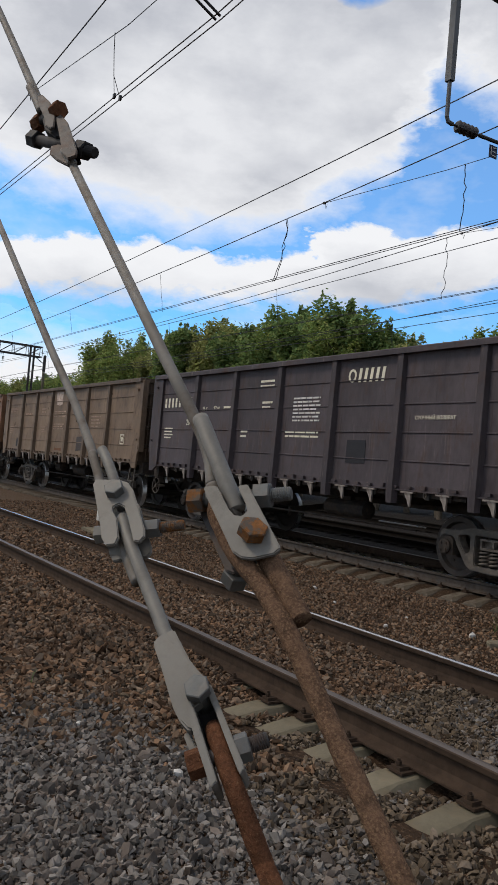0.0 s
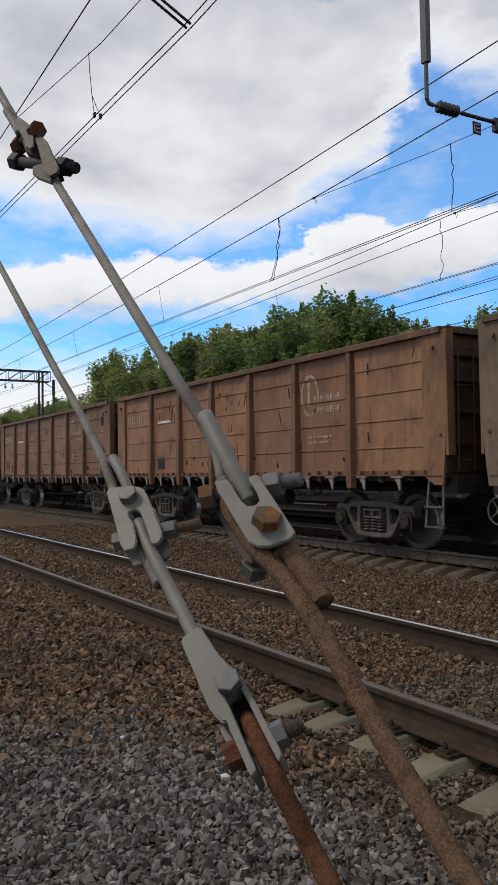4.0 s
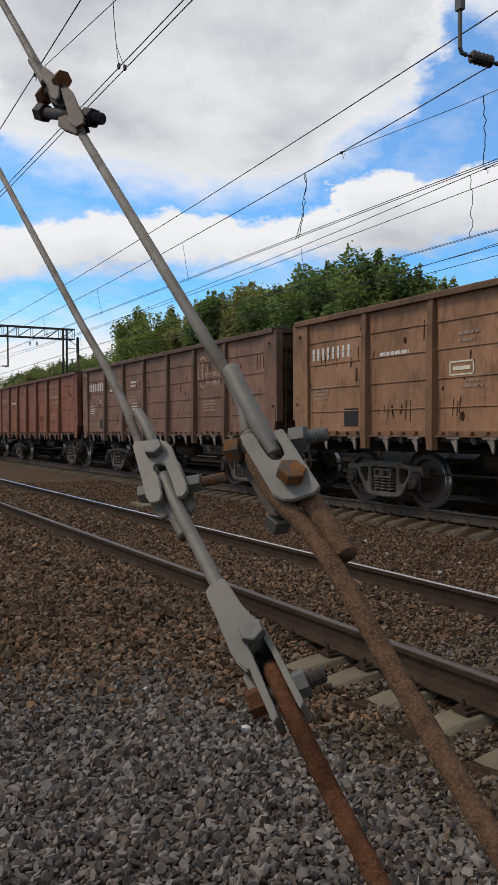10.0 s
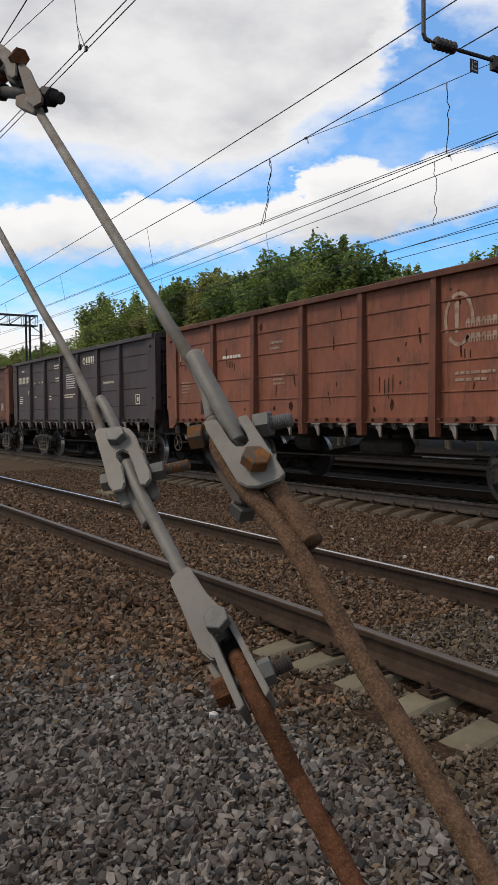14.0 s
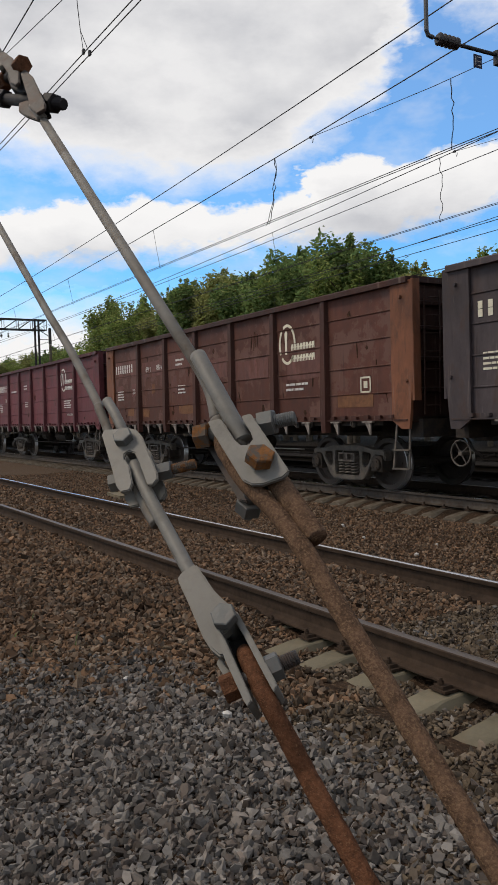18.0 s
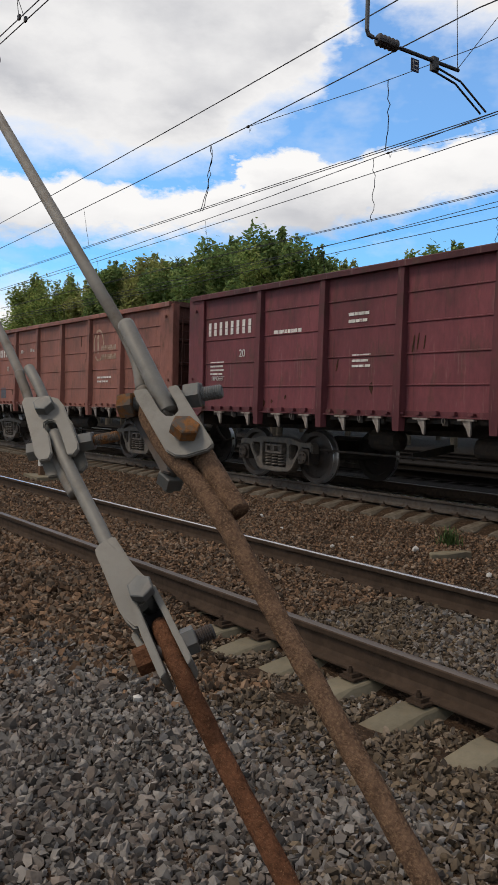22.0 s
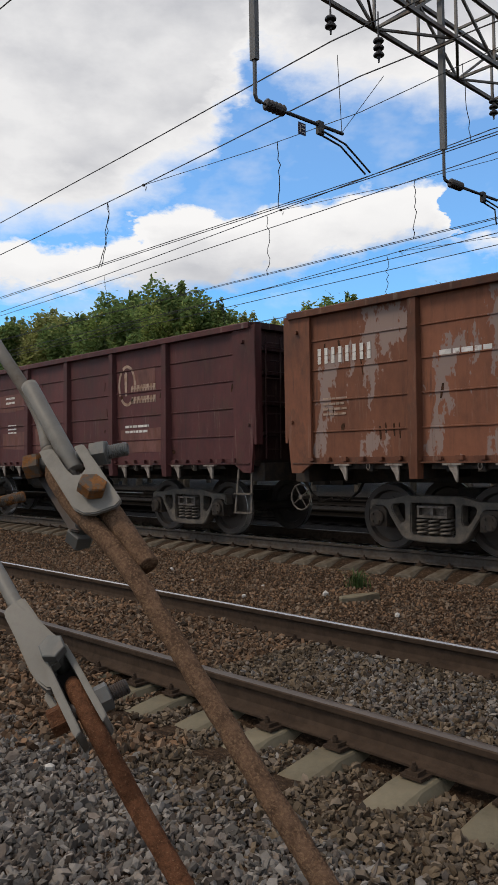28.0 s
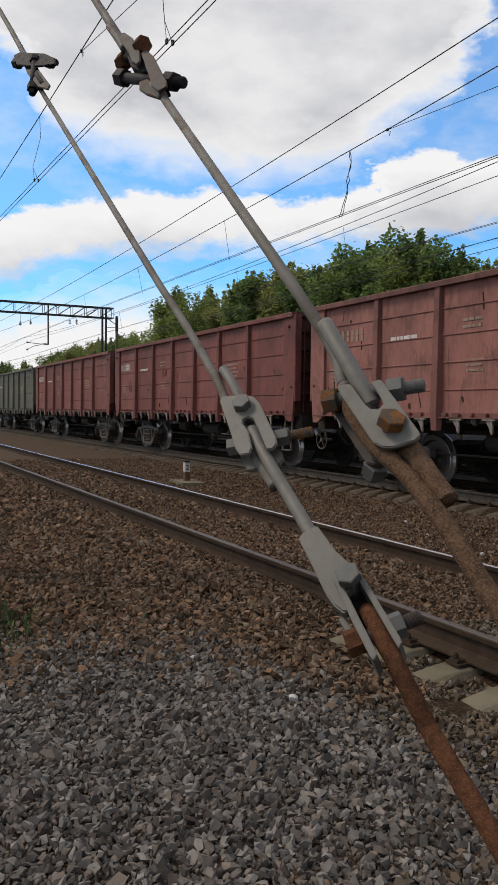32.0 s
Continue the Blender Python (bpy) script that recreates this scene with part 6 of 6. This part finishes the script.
def light_stay():
    base = Vector((3.45, YG, GZ))
    s2 = thing("mast_stay", "mast stay of red-rusted rod and grey forged link", "guy rod", "stays of the gantry mast", at=base)
    q = spot((1.7100, -2.7380, 1.0860), (0.3356, 0.8217, 0.4605), (-0.8200, 0.0143, 0.5721), (0.4635, -0.5697, 0.6787), base)
    h = spot((1.3660, -2.7320, 1.3260), (0.3356, 0.8217, 0.4605), (-0.8200, 0.0143, 0.5721), (0.4635, -0.5697, 0.6787), base)
    # lower rod, caught between two plates set on edge
    rod(s2, "lower_rod", arc([q(2, -44, -34), q(1, -52, -20), q(0, -66, -14), q(-1, -90, -13), q(-3, -131, -12)]) + [Vector((1.853, -2.712, 0.924)) - base, Vector((2.3, -2.713, 0.602)) - base, Vector((3.53, -2.715, -0.285)) - base], 0.0122, M_RUSTRED, "red-rusted round steel rod")
    slab(s2, "link_plate", [(-20, 4), (-11, 0), (-12, -20), (-18, -118), (-19, -125), (-27, -129), (-28, -121), (-25, -60), (-20, -12)], q, -44, 4, M_GALV, "grey link plate set on edge", 0.0012)
    slab(s2, "link_plate", [(14, 5), (19, -3), (19, -28), (17.5, -115), (16, -124), (9, -129), (8.5, -120), (9.5, -78), (11, -37), (10, -6)], q, -44, 0, M_GALV, "grey link plate set on edge", 0.0012)
    slab(s2, "link_plate", [(-38, -38), (-28, -34), (-28, -84), (-36, -92)], q, -36, -22, M_GALV)
    # Sheet added behind the plates so that their gap reads as deep shade.
    slab(s2, "link_web", [(-14, -10), (10, -10), (9, -70), (-14, -70)], q, -46, -40, M_DARKBOLT, "dark sheet added for the shaded gap inside the link")
    bolt_parts(s2, q(1, -6, 11), q(1, -6, -52), 0.010, 0.0178, M_BOLT, M_BOLT, M_BOLT, 0.01, 0.015)
    bolt_parts(s2, q(-34, -84, -16), q(25, -91, -18), 0.0105, 0.0180, M_RUSTRED, M_BOLT, M_CLAMP, 0.024, 0.024, 0.018)
    slab(s2, "forged_eye", [(-14, 108), (-24, 105), (-30, 101), (-32, 92), (-33, 56), (-35, 28), (-37, -7), (-35, -28), (-30, -43), (-24, -47), (-18, -42), (-15, -20), (12, -12), (17, 0), (17, 10), (11, 28), (6, 50), (4, 75), (2, 107)], q, -22, -4, M_GALV, "flattened grey forged end", 0.0025)
    # forged bar up to the slotted link
    rod(s2, "forged_bar", arc([h(-8, -58, -26), h(-7, -65, -14), h(-10, -108, -13), h(-11, -167, -13), h(-11, -228, -13), h(-11, -274, -13), h(-11, -317, -14), q(-5, 80, -14), q(-4, 50, -14)]), [0.0100] + [0.0104] * 41 + [0.0095, 0.009, 0.0085, 0.008, 0.007, 0.006, 0.005], M_GALV, "grey forged bar")
    rod(s2, "folded_end", arc([h(-14, -62, -30), h(-20, -102, -27), h(-23, -148, -24), h(-22, -196, -20)]), 0.0092, M_ROD)
    plate = [(-31, 24), (-24, 33), (13, 9), (24, -6), (27, -28), (19, -121), (15, -134), (4, -141), (-4, -135), (2, -81), (3, -56), (-4, -45), (-13, -46), (-17, -55), (-15, -76), (-23, -114), (-32, -126), (-46, -120), (-48, -101), (-43, -70)]
    slab(s2, "link_plate", plate, h, -4, 4, M_GALV, "grey zinc-coated slotted link plate")
    slab(s2, "link_plate", plate, h, -44, -36, M_GALV, "grey zinc-coated slotted link plate")
    bolt_parts(s2, h(-1, -16, 11), h(-1, -16, -54), 0.010, 0.0168, M_BOLT, M_BOLT, M_BOLT, 0.012)
    bolt_parts(s2, h(-48, -71, -20), h(31, -104, -20), 0.0092, 0.0162, M_GALV, M_BOLT, M_RUSTORANGE, 0.040, 0.018, 0.026)
    rod(s2, "upper_rod", arc([h(-21, 36, -20), h(-17, 71, -18), h(-14, 118, -16), Vector((1.215, -2.72, 1.388)) - base, Vector((1.052, -2.71, 1.494)) - base, Vector((0.916, -2.71, 1.585)) - base]) + [Vector((-0.396, -2.71, 2.512)) - base], 0.0084, M_ROD, "dull grey zinc-coated rod")
    rod(s2, "folded_end", arc([h(3, 20, -20), h(5, 47, -14), h(6, 83, -12), h(5, 118, -12)]), 0.0092, M_GALV)
    # link against the sky
    c = spot((-0.3700, -2.7200, 2.5420), (0.3782, 0.7679, 0.5169), (-0.8070, 0.0000, 0.5905), (0.4535, -0.6405, 0.6197), base)
    slab(s2, "link_plate", [(-42, 257), (-13, 249), (64, 90), (86, -11), (75, -63), (17, 11), (-48, 143)], c, 6, 14, M_DARKBOLT)
    slab(s2, "link_plate", [(-21, 202), (13, 168), (15, 1), (21, -176), (6, -202), (-18, -136), (-30, 51)], c, -8, 0, M_CLAMP)
    bolt_parts(s2, c(-44, 229, -10), c(63, 42, -8), 0.012, 0.021, M_DARKBOLT, M_DARKBOLT, M_DARKBOLT, 0.026, 0.03, 0.034)
    bolt_parts(s2, c(20, 86, 12), c(-38, -67, -16), 0.012, 0.020, M_DARKBOLT, M_DARKBOLT, M_DARKBOLT, 0.022, 0.024, 0.034)
    rod(s2, "top_rod", [c(0, -122, -6), c(-4, 182, -8), Vector((-0.923, -2.71, 2.931)) - base, Vector((-1.500, -2.71, 3.354)) - base, Vector((GX[0] + 0.2, -2.75, 5.95)) - base], [0.011, 0.011, 0.0105, 0.0105, 0.0105], M_ROD, "dull grey rod rising to the mast")
    rod(s2, "upper_rod", [Vector((-0.157, -2.71, 2.343)) - base, Vector((-0.338, -2.71, 2.471)) - base, c(-5, -140, -8)], 0.0084, M_ROD)


heavy_stay()
light_stay()


# ---- trees ----
def leaf_cloud(rr, blobs, count, size):
    """Leaves scattered through overlapping clumps, denser towards their surface."""
    verts, faces = [], []
    picks = rr.choices(blobs, [r[0] * r[2] for c, r in blobs], k=count)
    for c, r in picks:
        while True:
            v = Vector((rr.uniform(-1, 1), rr.uniform(-1, 1), rr.uniform(-1, 1)))
            if 0.2 < v.length < 1:
                break
        v = v * (1.0 + 0.35 * rr.random() ** 3)
        p = Vector(c) + Vector((v.x * r[0], v.y * r[1], v.z * r[2]))
        s = size * rr.uniform(0.6, 1.4)
        a = Vector((rr.uniform(-1, 1), rr.uniform(-1, 1), rr.uniform(-0.6, 0.6))).normalized()
        b = a.cross(Vector((rr.uniform(-1, 1), rr.uniform(-1, 1), rr.uniform(-1, 1)))).normalized()
        k = len(verts)
        verts += [p - a * s, p + b * s * 0.45, p + a * s, p - b * s * 0.45]
        faces.append((k, k + 1, k + 2, k + 3))
    return verts, faces


def tree_proto(seed, h, spread, leaves, lean=0.0, shoots=16):
    """Trunk with limbs, leaf clumps along the limbs and upright leafy shoots at the top; h is the height of the highest leaf."""
    rr = random.Random(seed)
    t = thing("tree", "leafy deciduous tree behind the railway", "tree", "trees behind the tracks")
    bm = bmesh.new()
    top = Vector((lean, 0, h * 0.8))
    tube(bm, [(0, 0, -0.2), (0.1 * lean, 0.1, h * 0.3), (0.5 * lean, 0.0, h * 0.6), top], [0.2, 0.16, 0.1, 0.03], 8)
    blobs = []
    for i in range(22):
        u = rr.random() ** 0.8
        z = h * (0.2 + 0.6 * u)
        reach = spread * (1.0 - 0.72 * abs(u - 0.3)) * rr.uniform(0.5, 1.0)
        a = rr.uniform(0, 2 * math.pi)
        root = Vector((lean * u * 0.6, 0, z - reach * 0.5))
        e = Vector((lean * u + reach * math.cos(a), reach * math.sin(a), z + reach * 0.35))
        tube(bm, [root, root * 0.5 + e * 0.5 + Vector((0, 0, 0.2)), e], [0.07, 0.05, 0.015], 5)
        for f in (0.45, 0.7, 0.9, 1.05):
            q = spread * rr.uniform(0.12, 0.24)
            p = root.lerp(e, f) + Vector((rr.uniform(-1, 1), rr.uniform(-1, 1), rr.uniform(-0.6, 0.9))) * spread * 0.13
            blobs.append((p, (q, q, q * rr.uniform(0.8, 1.5))))
    for i in range(shoots):
        a, d = rr.uniform(0, 2 * math.pi), spread * rr.uniform(0.0, 0.62)
        tip = h * (1.0 - 0.20 * (d / spread) - rr.uniform(0.0, 0.10) * (i > 0))
        foot = Vector((lean * 0.8 + d * math.cos(a) * 0.6, d * math.sin(a) * 0.6, tip - h * 0.24))
        end = Vector((lean + d * math.cos(a), d * math.sin(a), tip - 0.25))
        tube(bm, [foot, end], [0.05, 0.01], 5)
        for f, q in ((0.1, 0.20), (0.35, 0.15), (0.6, 0.11), (0.8, 0.07), (0.97, 0.04)):
            q *= spread * rr.uniform(0.8, 1.2)
            blobs.append((foot.lerp(end, f) + Vector((rr.uniform(-1, 1), rr.uniform(-1, 1), 0)) * q * 0.4, (q, q, q * rr.uniform(1.1, 1.6))))
    part("trunk", bm, M_BARK, t)
    verts, faces = leaf_cloud(rr, blobs, 29000, 0.135)
    me = bpy.data.meshes.new("crown")
    me.from_pydata(verts, [], faces)
    me.materials.append(leaves)
    part("crown", me, None, t)
    return t


def build_trees():
    tall = [12.5, 12.0, 13.0, 11.0, 12.6]
    protos = [tree_proto(1, tall[0], 4.0, M_LEAF), tree_proto(2, tall[1], 3.4, M_LEAFY, 0.5, 13), tree_proto(3, tall[2], 4.2, M_LEAF, -0.4, 20), tree_proto(4, tall[3], 3.6, M_LEAFD, 0.0, 15), tree_proto(5, tall[4], 2.9, M_LEAFD, 0.2, 11)]
    rr = random.Random(8)
    spots = []
    for x in [-99 + 2.3 * i for i in range(60)]:
        spots.append((x + rr.uniform(-1.1, 1.1), 30 + rr.uniform(-1.5, 2.0), 1.0))
    for x in range(-148, 60, 7):
        spots.append((x + rr.uniform(-2, 2), 37 + rr.uniform(-3, 3), 0.9))
    for x in list(range(-154, -99, 3)) + [-188, -212, -218, -226]:
        spots.append((x + rr.uniform(-1, 1), 31 + rr.uniform(-1.5, 2.5), 0.97))
    used = set()
    for i, (x, y, s) in enumerate(spots):
        k = rr.randrange(5)
        f = s * rr.uniform(0.92, 1.10) * (crown_top(x) + 0.6) / tall[k]
        m = Matrix.Translation((x, y, -0.6)) @ Matrix.Rotation(rr.uniform(0, 6.28), 4, "Z")
        if k not in used:
            used.add(k)
            protos[k].matrix_basis = m
            t = protos[k]
        else:
            t = copy_thing(protos[k], m)
        t.scale = (f, f, f)


def crown_top(x):
    """How high the wood stands along the line, in metres."""
    pts = [(-230, 16.0), (-200, 13.0), (-152, 12.8), (-138, 12.6), (-118, 12.3), (-100, 11.6), (-91, 10.2), (-87, 9.2), (-84.5, 10.2), (-82, 12.4), (-79, 13.4), (-75, 14.4), (-71, 13.2), (-66, 14.6), (-58, 13.9), (-50, 12.9), (-42, 13.3), (-38, 12.7), (-33, 11.0), (-30, 9.5), (-26, 10.3), (-20, 9.6), (-13, 9.4), (-9, 11.4), (-4, 12.8), (0, 12.0), (40, 12)]
    for (a, u), (b, v) in zip(pts, pts[1:]):
        if a <= x <= b:
            return u + (v - u) * (x - a) / (b - a)
    return 11.0


build_trees()


# ---- marker post, kerb stone, plants ----
def build_small():
    m = thing("marker_post", "short white marker post with a black figure", "marker post", at=(-13.0, 3.13, GZ - 0.05))
    bm = bmesh.new()
    prism(bm, [(-0.5, -0.2), (0.5, -0.3), (0.6, 0.15), (-0.3, 0.28)], (0, 0, 0.03), (1, 0, 0), (0, 1, 0), (0, 0, 1), 0.08)
    part("slab", bm, M_CONCRETE, m)
    for z0, z1, ma in ((0.05, 0.26, M_RUST), (0.26, 0.46, M_WHITE), (0.46, 0.50, M_BLACK)):
        bm = bmesh.new()
        box(bm, -0.06, 0.06, -0.055, 0.055, z0, z1)
        part("post_band", bm, ma, m)
    me = text_mesh("2", 0.16)
    me.materials.clear()
    me.materials.append(M_BLACK)
    o = part("figure", me, None, m, "black figure 2")
    o.location, o.rotation_euler = (0.062, -0.045, 0.30), (math.pi / 2, 0, math.pi / 2)
    b = thing("concrete_stub", "whitewashed concrete block standing in grass", "concrete block", at=(-3.35, -2.66, -0.3))
    bm = bmesh.new()
    prism(bm, [(-0.2, 0), (0.2, 0), (0.2, 0.46), (0.16, 0.5), (-0.16, 0.5), (-0.2, 0.46)], (0, 0, 0), (0, 1, 0), (0, 0, 1), (1, 0, 0), 0.4)
    part("block", bm, M_WHITEWASH, b)


build_small()


def concrete_chunk():
    bm = bmesh.new()
    prism(bm, [(-0.28, -0.05), (-0.12, -0.09), (0.12, -0.06), (0.27, -0.02), (0.22, 0.06), (-0.02, 0.09), (-0.25, 0.05)], (0, 0, 0), (0.3, 0.954, 0), (-0.954, 0.3, 0), (0, 0, 1), 0.09)
    bmesh.ops.bevel(bm, geom=list(bm.edges), offset=0.014, segments=1, affect="EDGES")
    ob = part("concrete_chunk", bm, M_CONCRETE)
    ob.location = (-2.88, 3.72, ground_height(-2.88, 3.72) + 0.025)
    tagged(ob, "flat broken piece of concrete lying near a weed", "concrete piece")


concrete_chunk()


def grass_tuft(name, label, cx, cy, spread, count, h, seed):
    rr = random.Random(seed)
    verts, faces = [], []
    for i in range(count):
        a, d = rr.uniform(0, 6.283), spread * abs(rr.gauss(0, 0.5))
        x, y = cx + d * math.cos(a), cy + d * math.sin(a)
        z = ground_height(x, y)
        b, l, w = rr.uniform(0, 6.283), h * rr.uniform(0.4, 1.1), rr.uniform(0.003, 0.007)
        u, s = Vector((math.cos(b), math.sin(b), 0)), Vector((-math.sin(b), math.cos(b), 0)) * w
        lean = rr.uniform(0.2, 0.9)
        p0, p1, p2 = Vector((x, y, z - 0.01)), Vector((x, y, z + l * 0.6)) + u * l * lean * 0.35, Vector((x, y, z + l * (1 - lean * 0.3))) + u * l * lean
        k = len(verts)
        verts += [p0 - s, p0 + s, p1 + s * 0.8, p1 - s * 0.8, p2]
        faces += [(k, k + 1, k + 2, k + 3), (k + 3, k + 2, k + 4)]
    me = bpy.data.meshes.new(name)
    me.from_pydata(verts, [], faces)
    me.materials.append(M_GRASS)
    tagged(new(name, me), label, "plant", kind="stuff")


grass_tuft("weed_tuft", "green weed tuft between the tracks", -3.48, 4.45, 0.16, 130, 0.26, 1)
grass_tuft("grass_patch", "patch of short green grass beside the concrete block", -3.05, -2.8, 0.7, 2200, 0.13, 2)
grass_tuft("grass_patch", "thin green grass at the edge of the gravel", -2.2, -3.3, 0.8, 350, 0.10, 3)


# ---- loose ballast ----
SHARD = [(r * math.cos(a), r * math.sin(a), -0.55) for a, r in ((0, 1), (1.1, 0.86), (2.5, 1.05), (3.7, 0.9), (5.2, 1))] + [(r * math.cos(a) + 0.08, r * math.sin(a), z) for a, r, z in ((0.5, 0.75, 0.45), (1.9, 0.62, 0.55), (3.3, 0.70, 0.5), (4.6, 0.66, 0.52))]


def hull_faces(points):
    bm = bmesh.new()
    for p in points:
        bm.verts.new(p)
    bm.verts.index_update()
    bmesh.ops.convex_hull(bm, input=list(bm.verts))
    bmesh.ops.triangulate(bm, faces=list(bm.faces))
    tri = [[v.index for v in f.verts] for f in bm.faces]
    bm.free()
    return np.array(tri)


def stones(name, label, ma, boxes, seed, size, skip, shape):
    """Angular broken stones lying on the ground, one mesh."""
    rs = np.random.RandomState(seed)
    pts = np.array(shape, float)
    tri = hull_faces(shape)
    pts /= np.linalg.norm(pts[0])
    P = []
    for x0, x1, y0, y1, per_m2, grow in boxes:
        # one stone to each cell of a loose grid, so that they lie side by side
        step = per_m2 ** -0.5
        gx, gy = np.meshgrid(np.arange(x0, x1, step), np.arange(y0, y1, step))
        gx[::2] += step / 2
        gx, gy = gx.ravel() + rs.uniform(-0.42, 0.42, gx.size) * step, gy.ravel() + rs.uniform(-0.42, 0.42, gy.size) * step
        for x, y in zip(gx, gy):
            if not skip(x, y):
                P.append((x, y, ground_height(x, y), grow))
    P = np.array(P)
    n, k = len(P), len(pts)
    r = size * P[:, 3] * np.clip(rs.lognormal(0, 0.28, n), 0.5, 1.6)
    V = pts[None] * rs.uniform(0.88, 1.12, (n, k, 1)) * (r[:, None, None] * rs.uniform(0.68, 1.42, (n, 1, 3)))
    # skew each stone its own way, so that its faces stay flat
    V = np.einsum("nij,nkj->nki", np.eye(3) + rs.uniform(-0.38, 0.38, (n, 3, 3)), V)
    q = rs.normal(size=(n, 4))
    w, a, b, c = (q / np.linalg.norm(q, axis=1, keepdims=True)).T
    R = np.array([[1 - 2 * (b * b + c * c), 2 * (a * b - c * w), 2 * (a * c + b * w)], [2 * (a * b + c * w), 1 - 2 * (a * a + c * c), 2 * (b * c - a * w)], [2 * (a * c - b * w), 2 * (b * c + a * w), 1 - 2 * (a * a + b * b)]])
    V = np.einsum("ijn,nkj->nki", R, V) + P[:, None, :3]
    V[:, :, 2] += (r * rs.uniform(-0.5, 0.9, n))[:, None]
    F = tri[None] + (np.arange(n) * k)[:, None, None]
    me = bpy.data.meshes.new(name)
    me.from_pydata(V.reshape(-1, 3).tolist(), [], F.reshape(-1, 3).tolist())
    me.materials.append(ma)
    return tagged(new(name, me), label, "ballast", kind="stuff")


def on_sleeper(y0):
    def test(x, y):
        if abs(abs(y - y0) - 0.7975) < 0.085:
            return True
        u = ((x - SLEEPER_X) / SLEEPER_STEP + 0.5) % 1.0 - 0.5
        off = abs(u) * SLEEPER_STEP
        if y0 == T1 and -1.5 < x < 1.8:
            off = min(abs(x - c) for c in T1_NEAR)
        end = y0 - 1.17
        if y0 == T1:
            end = -0.62 if x < 0.3 else (-0.50 if x < 0.7 else -0.36)
        return off < 0.10 and y > end and y < y0 - 0.7 and (x > -2 or y0 != T1)
    return test


def grey_here(x, y):
    """Above nought where clean grey stone was tipped: beside the near track and on a stretch between its rails."""
    beside = min((x + 2.1) * 0.45, (y + 3.3) * 1.2, (-0.95 - y) * 1.4 + 0.25 * x * (x < 0), (0.8 - x) * 0.9)
    between = min((x + 0.9) * 0.6, 0.6 - abs(y - 0.8), (0.8 - x) * 0.8) * 0.5 - 0.15
    return max(beside, between) + 0.3 * noise.noise((x * 1.4, y * 1.4, 1.0)) + 0.7 * noise.noise((x * 40, y * 40, 4.0))


clear = lambda x, y: on_sleeper(T1)(x, y) or on_sleeper(T2)(x, y)
grey_only = lambda x, y: clear(x, y) or grey_here(x, y) < -0.05
thin_out = lambda x, y: max(x - 4.0, -3.6 - y) / 3.6 > 0.5 + 0.5 * noise.noise((x * 50, y * 50, 9.0)) + 0.25 * noise.noise((x * 1.1, y * 1.1, 2.0)) + 0.15
brown_only = lambda x, y: clear(x, y) or grey_here(x, y) > 0.05 or thin_out(x, y)
BESIDE, BETWEEN = (-2.8, 2.3, -3.75, -0.5), (-1.6, 3.5, -0.5, 2.15)
OUTER = [(2.3, 8.5, -7.5, -0.5, 520, 1.3), (-7.0, 2.3, -7.5, -3.3, 480, 1.3)]
stones("gravel", "grey crushed-granite ballast beside the track", M_GRAVEL, [BESIDE + (2500, 1.0)], 1, 0.0168, grey_only, SHARD)
stones("gravel", "clean grey ballast between the rails", M_GRAVEL, [BETWEEN + (1700, 1.0)], 5, 0.0158, grey_only, SHARD)
stones("gravel", "weathered brown-grey ballast beside and on the near track", M_MIXED, [(-0.7, 2.3, -3.3, -0.5, 2100, 0.95), (-2.8, -0.7, -3.3, -0.5, 400, 0.95), BETWEEN + (1700, 0.92)] + OUTER, 8, 0.0168, brown_only, SHARD)
stones("gravel", "rust-stained brown ballast beside the track", M_DUSTY, [(-2.8, -0.7, -3.3, -0.5, 1250, 1.1), (-7, -2.8, -3.4, -0.5, 1000, 1.25), (-15, -7, -3.4, -0.5, 480, 1.6)], 2, 0.0180, brown_only, SHARD)
stones("gravel", "rust-stained brown ballast on the near track", M_DUSTY, [(-8, -1.6, -0.5, 2.15, 1300, 1.0), (-20, -8, -0.5, 2.15, 420, 1.25)], 6, 0.0170, brown_only, SHARD)
stones("gravel", "brown ballast and soil between the tracks", M_DUSTY, [(-10, 4.5, 2.15, 5.75, 800, 0.9), (-22, -10, 2.15, 5.75, 300, 1.15)], 7, 0.0165, brown_only, SHARD)


def white_stones():
    rr = random.Random(4)
    for x, y, s in ((-0.91, -1.27, 0.030), (-3.33, 3.66, 0.045), (-1.8, -1.47, 0.024), (-3.9, 2.9, 0.03), (-5.3, 3.3, 0.03), (-2.0, 3.2, 0.035), (-6.5, 3.9, 0.03), (-4.4, 3.7, 0.025)):
        bm = bmesh.new()
        bmesh.ops.create_icosphere(bm, subdivisions=1, radius=s)
        for v in bm.verts:
            v.co *= rr.uniform(0.75, 1.2)
        tagged(part("white_stone", bm, M_WHITE), "small pale stone lying on the ballast", "stone", "pale stones").location = (x, y, ground_height(x, y) + s * 0.6)


white_stones()


# ---- what moves ----
def motions():
    for k, w in TRAIN.items():
        walk(w, [(t, pose(wagon_x(k, t), T2, -0.04)) for t in range(0, 33)])
        if -1 <= k <= 14:
            for c in w.children:
                if c.name.startswith("wheelset"):
                    x, y, z = c.location
                    walk(c, [(i / 10, pose(x, y, z) @ Matrix.Rotation((train_front(i / 10) + 15.90) / 0.475, 4, "Y")) for i in range(0, 321)])


motions()
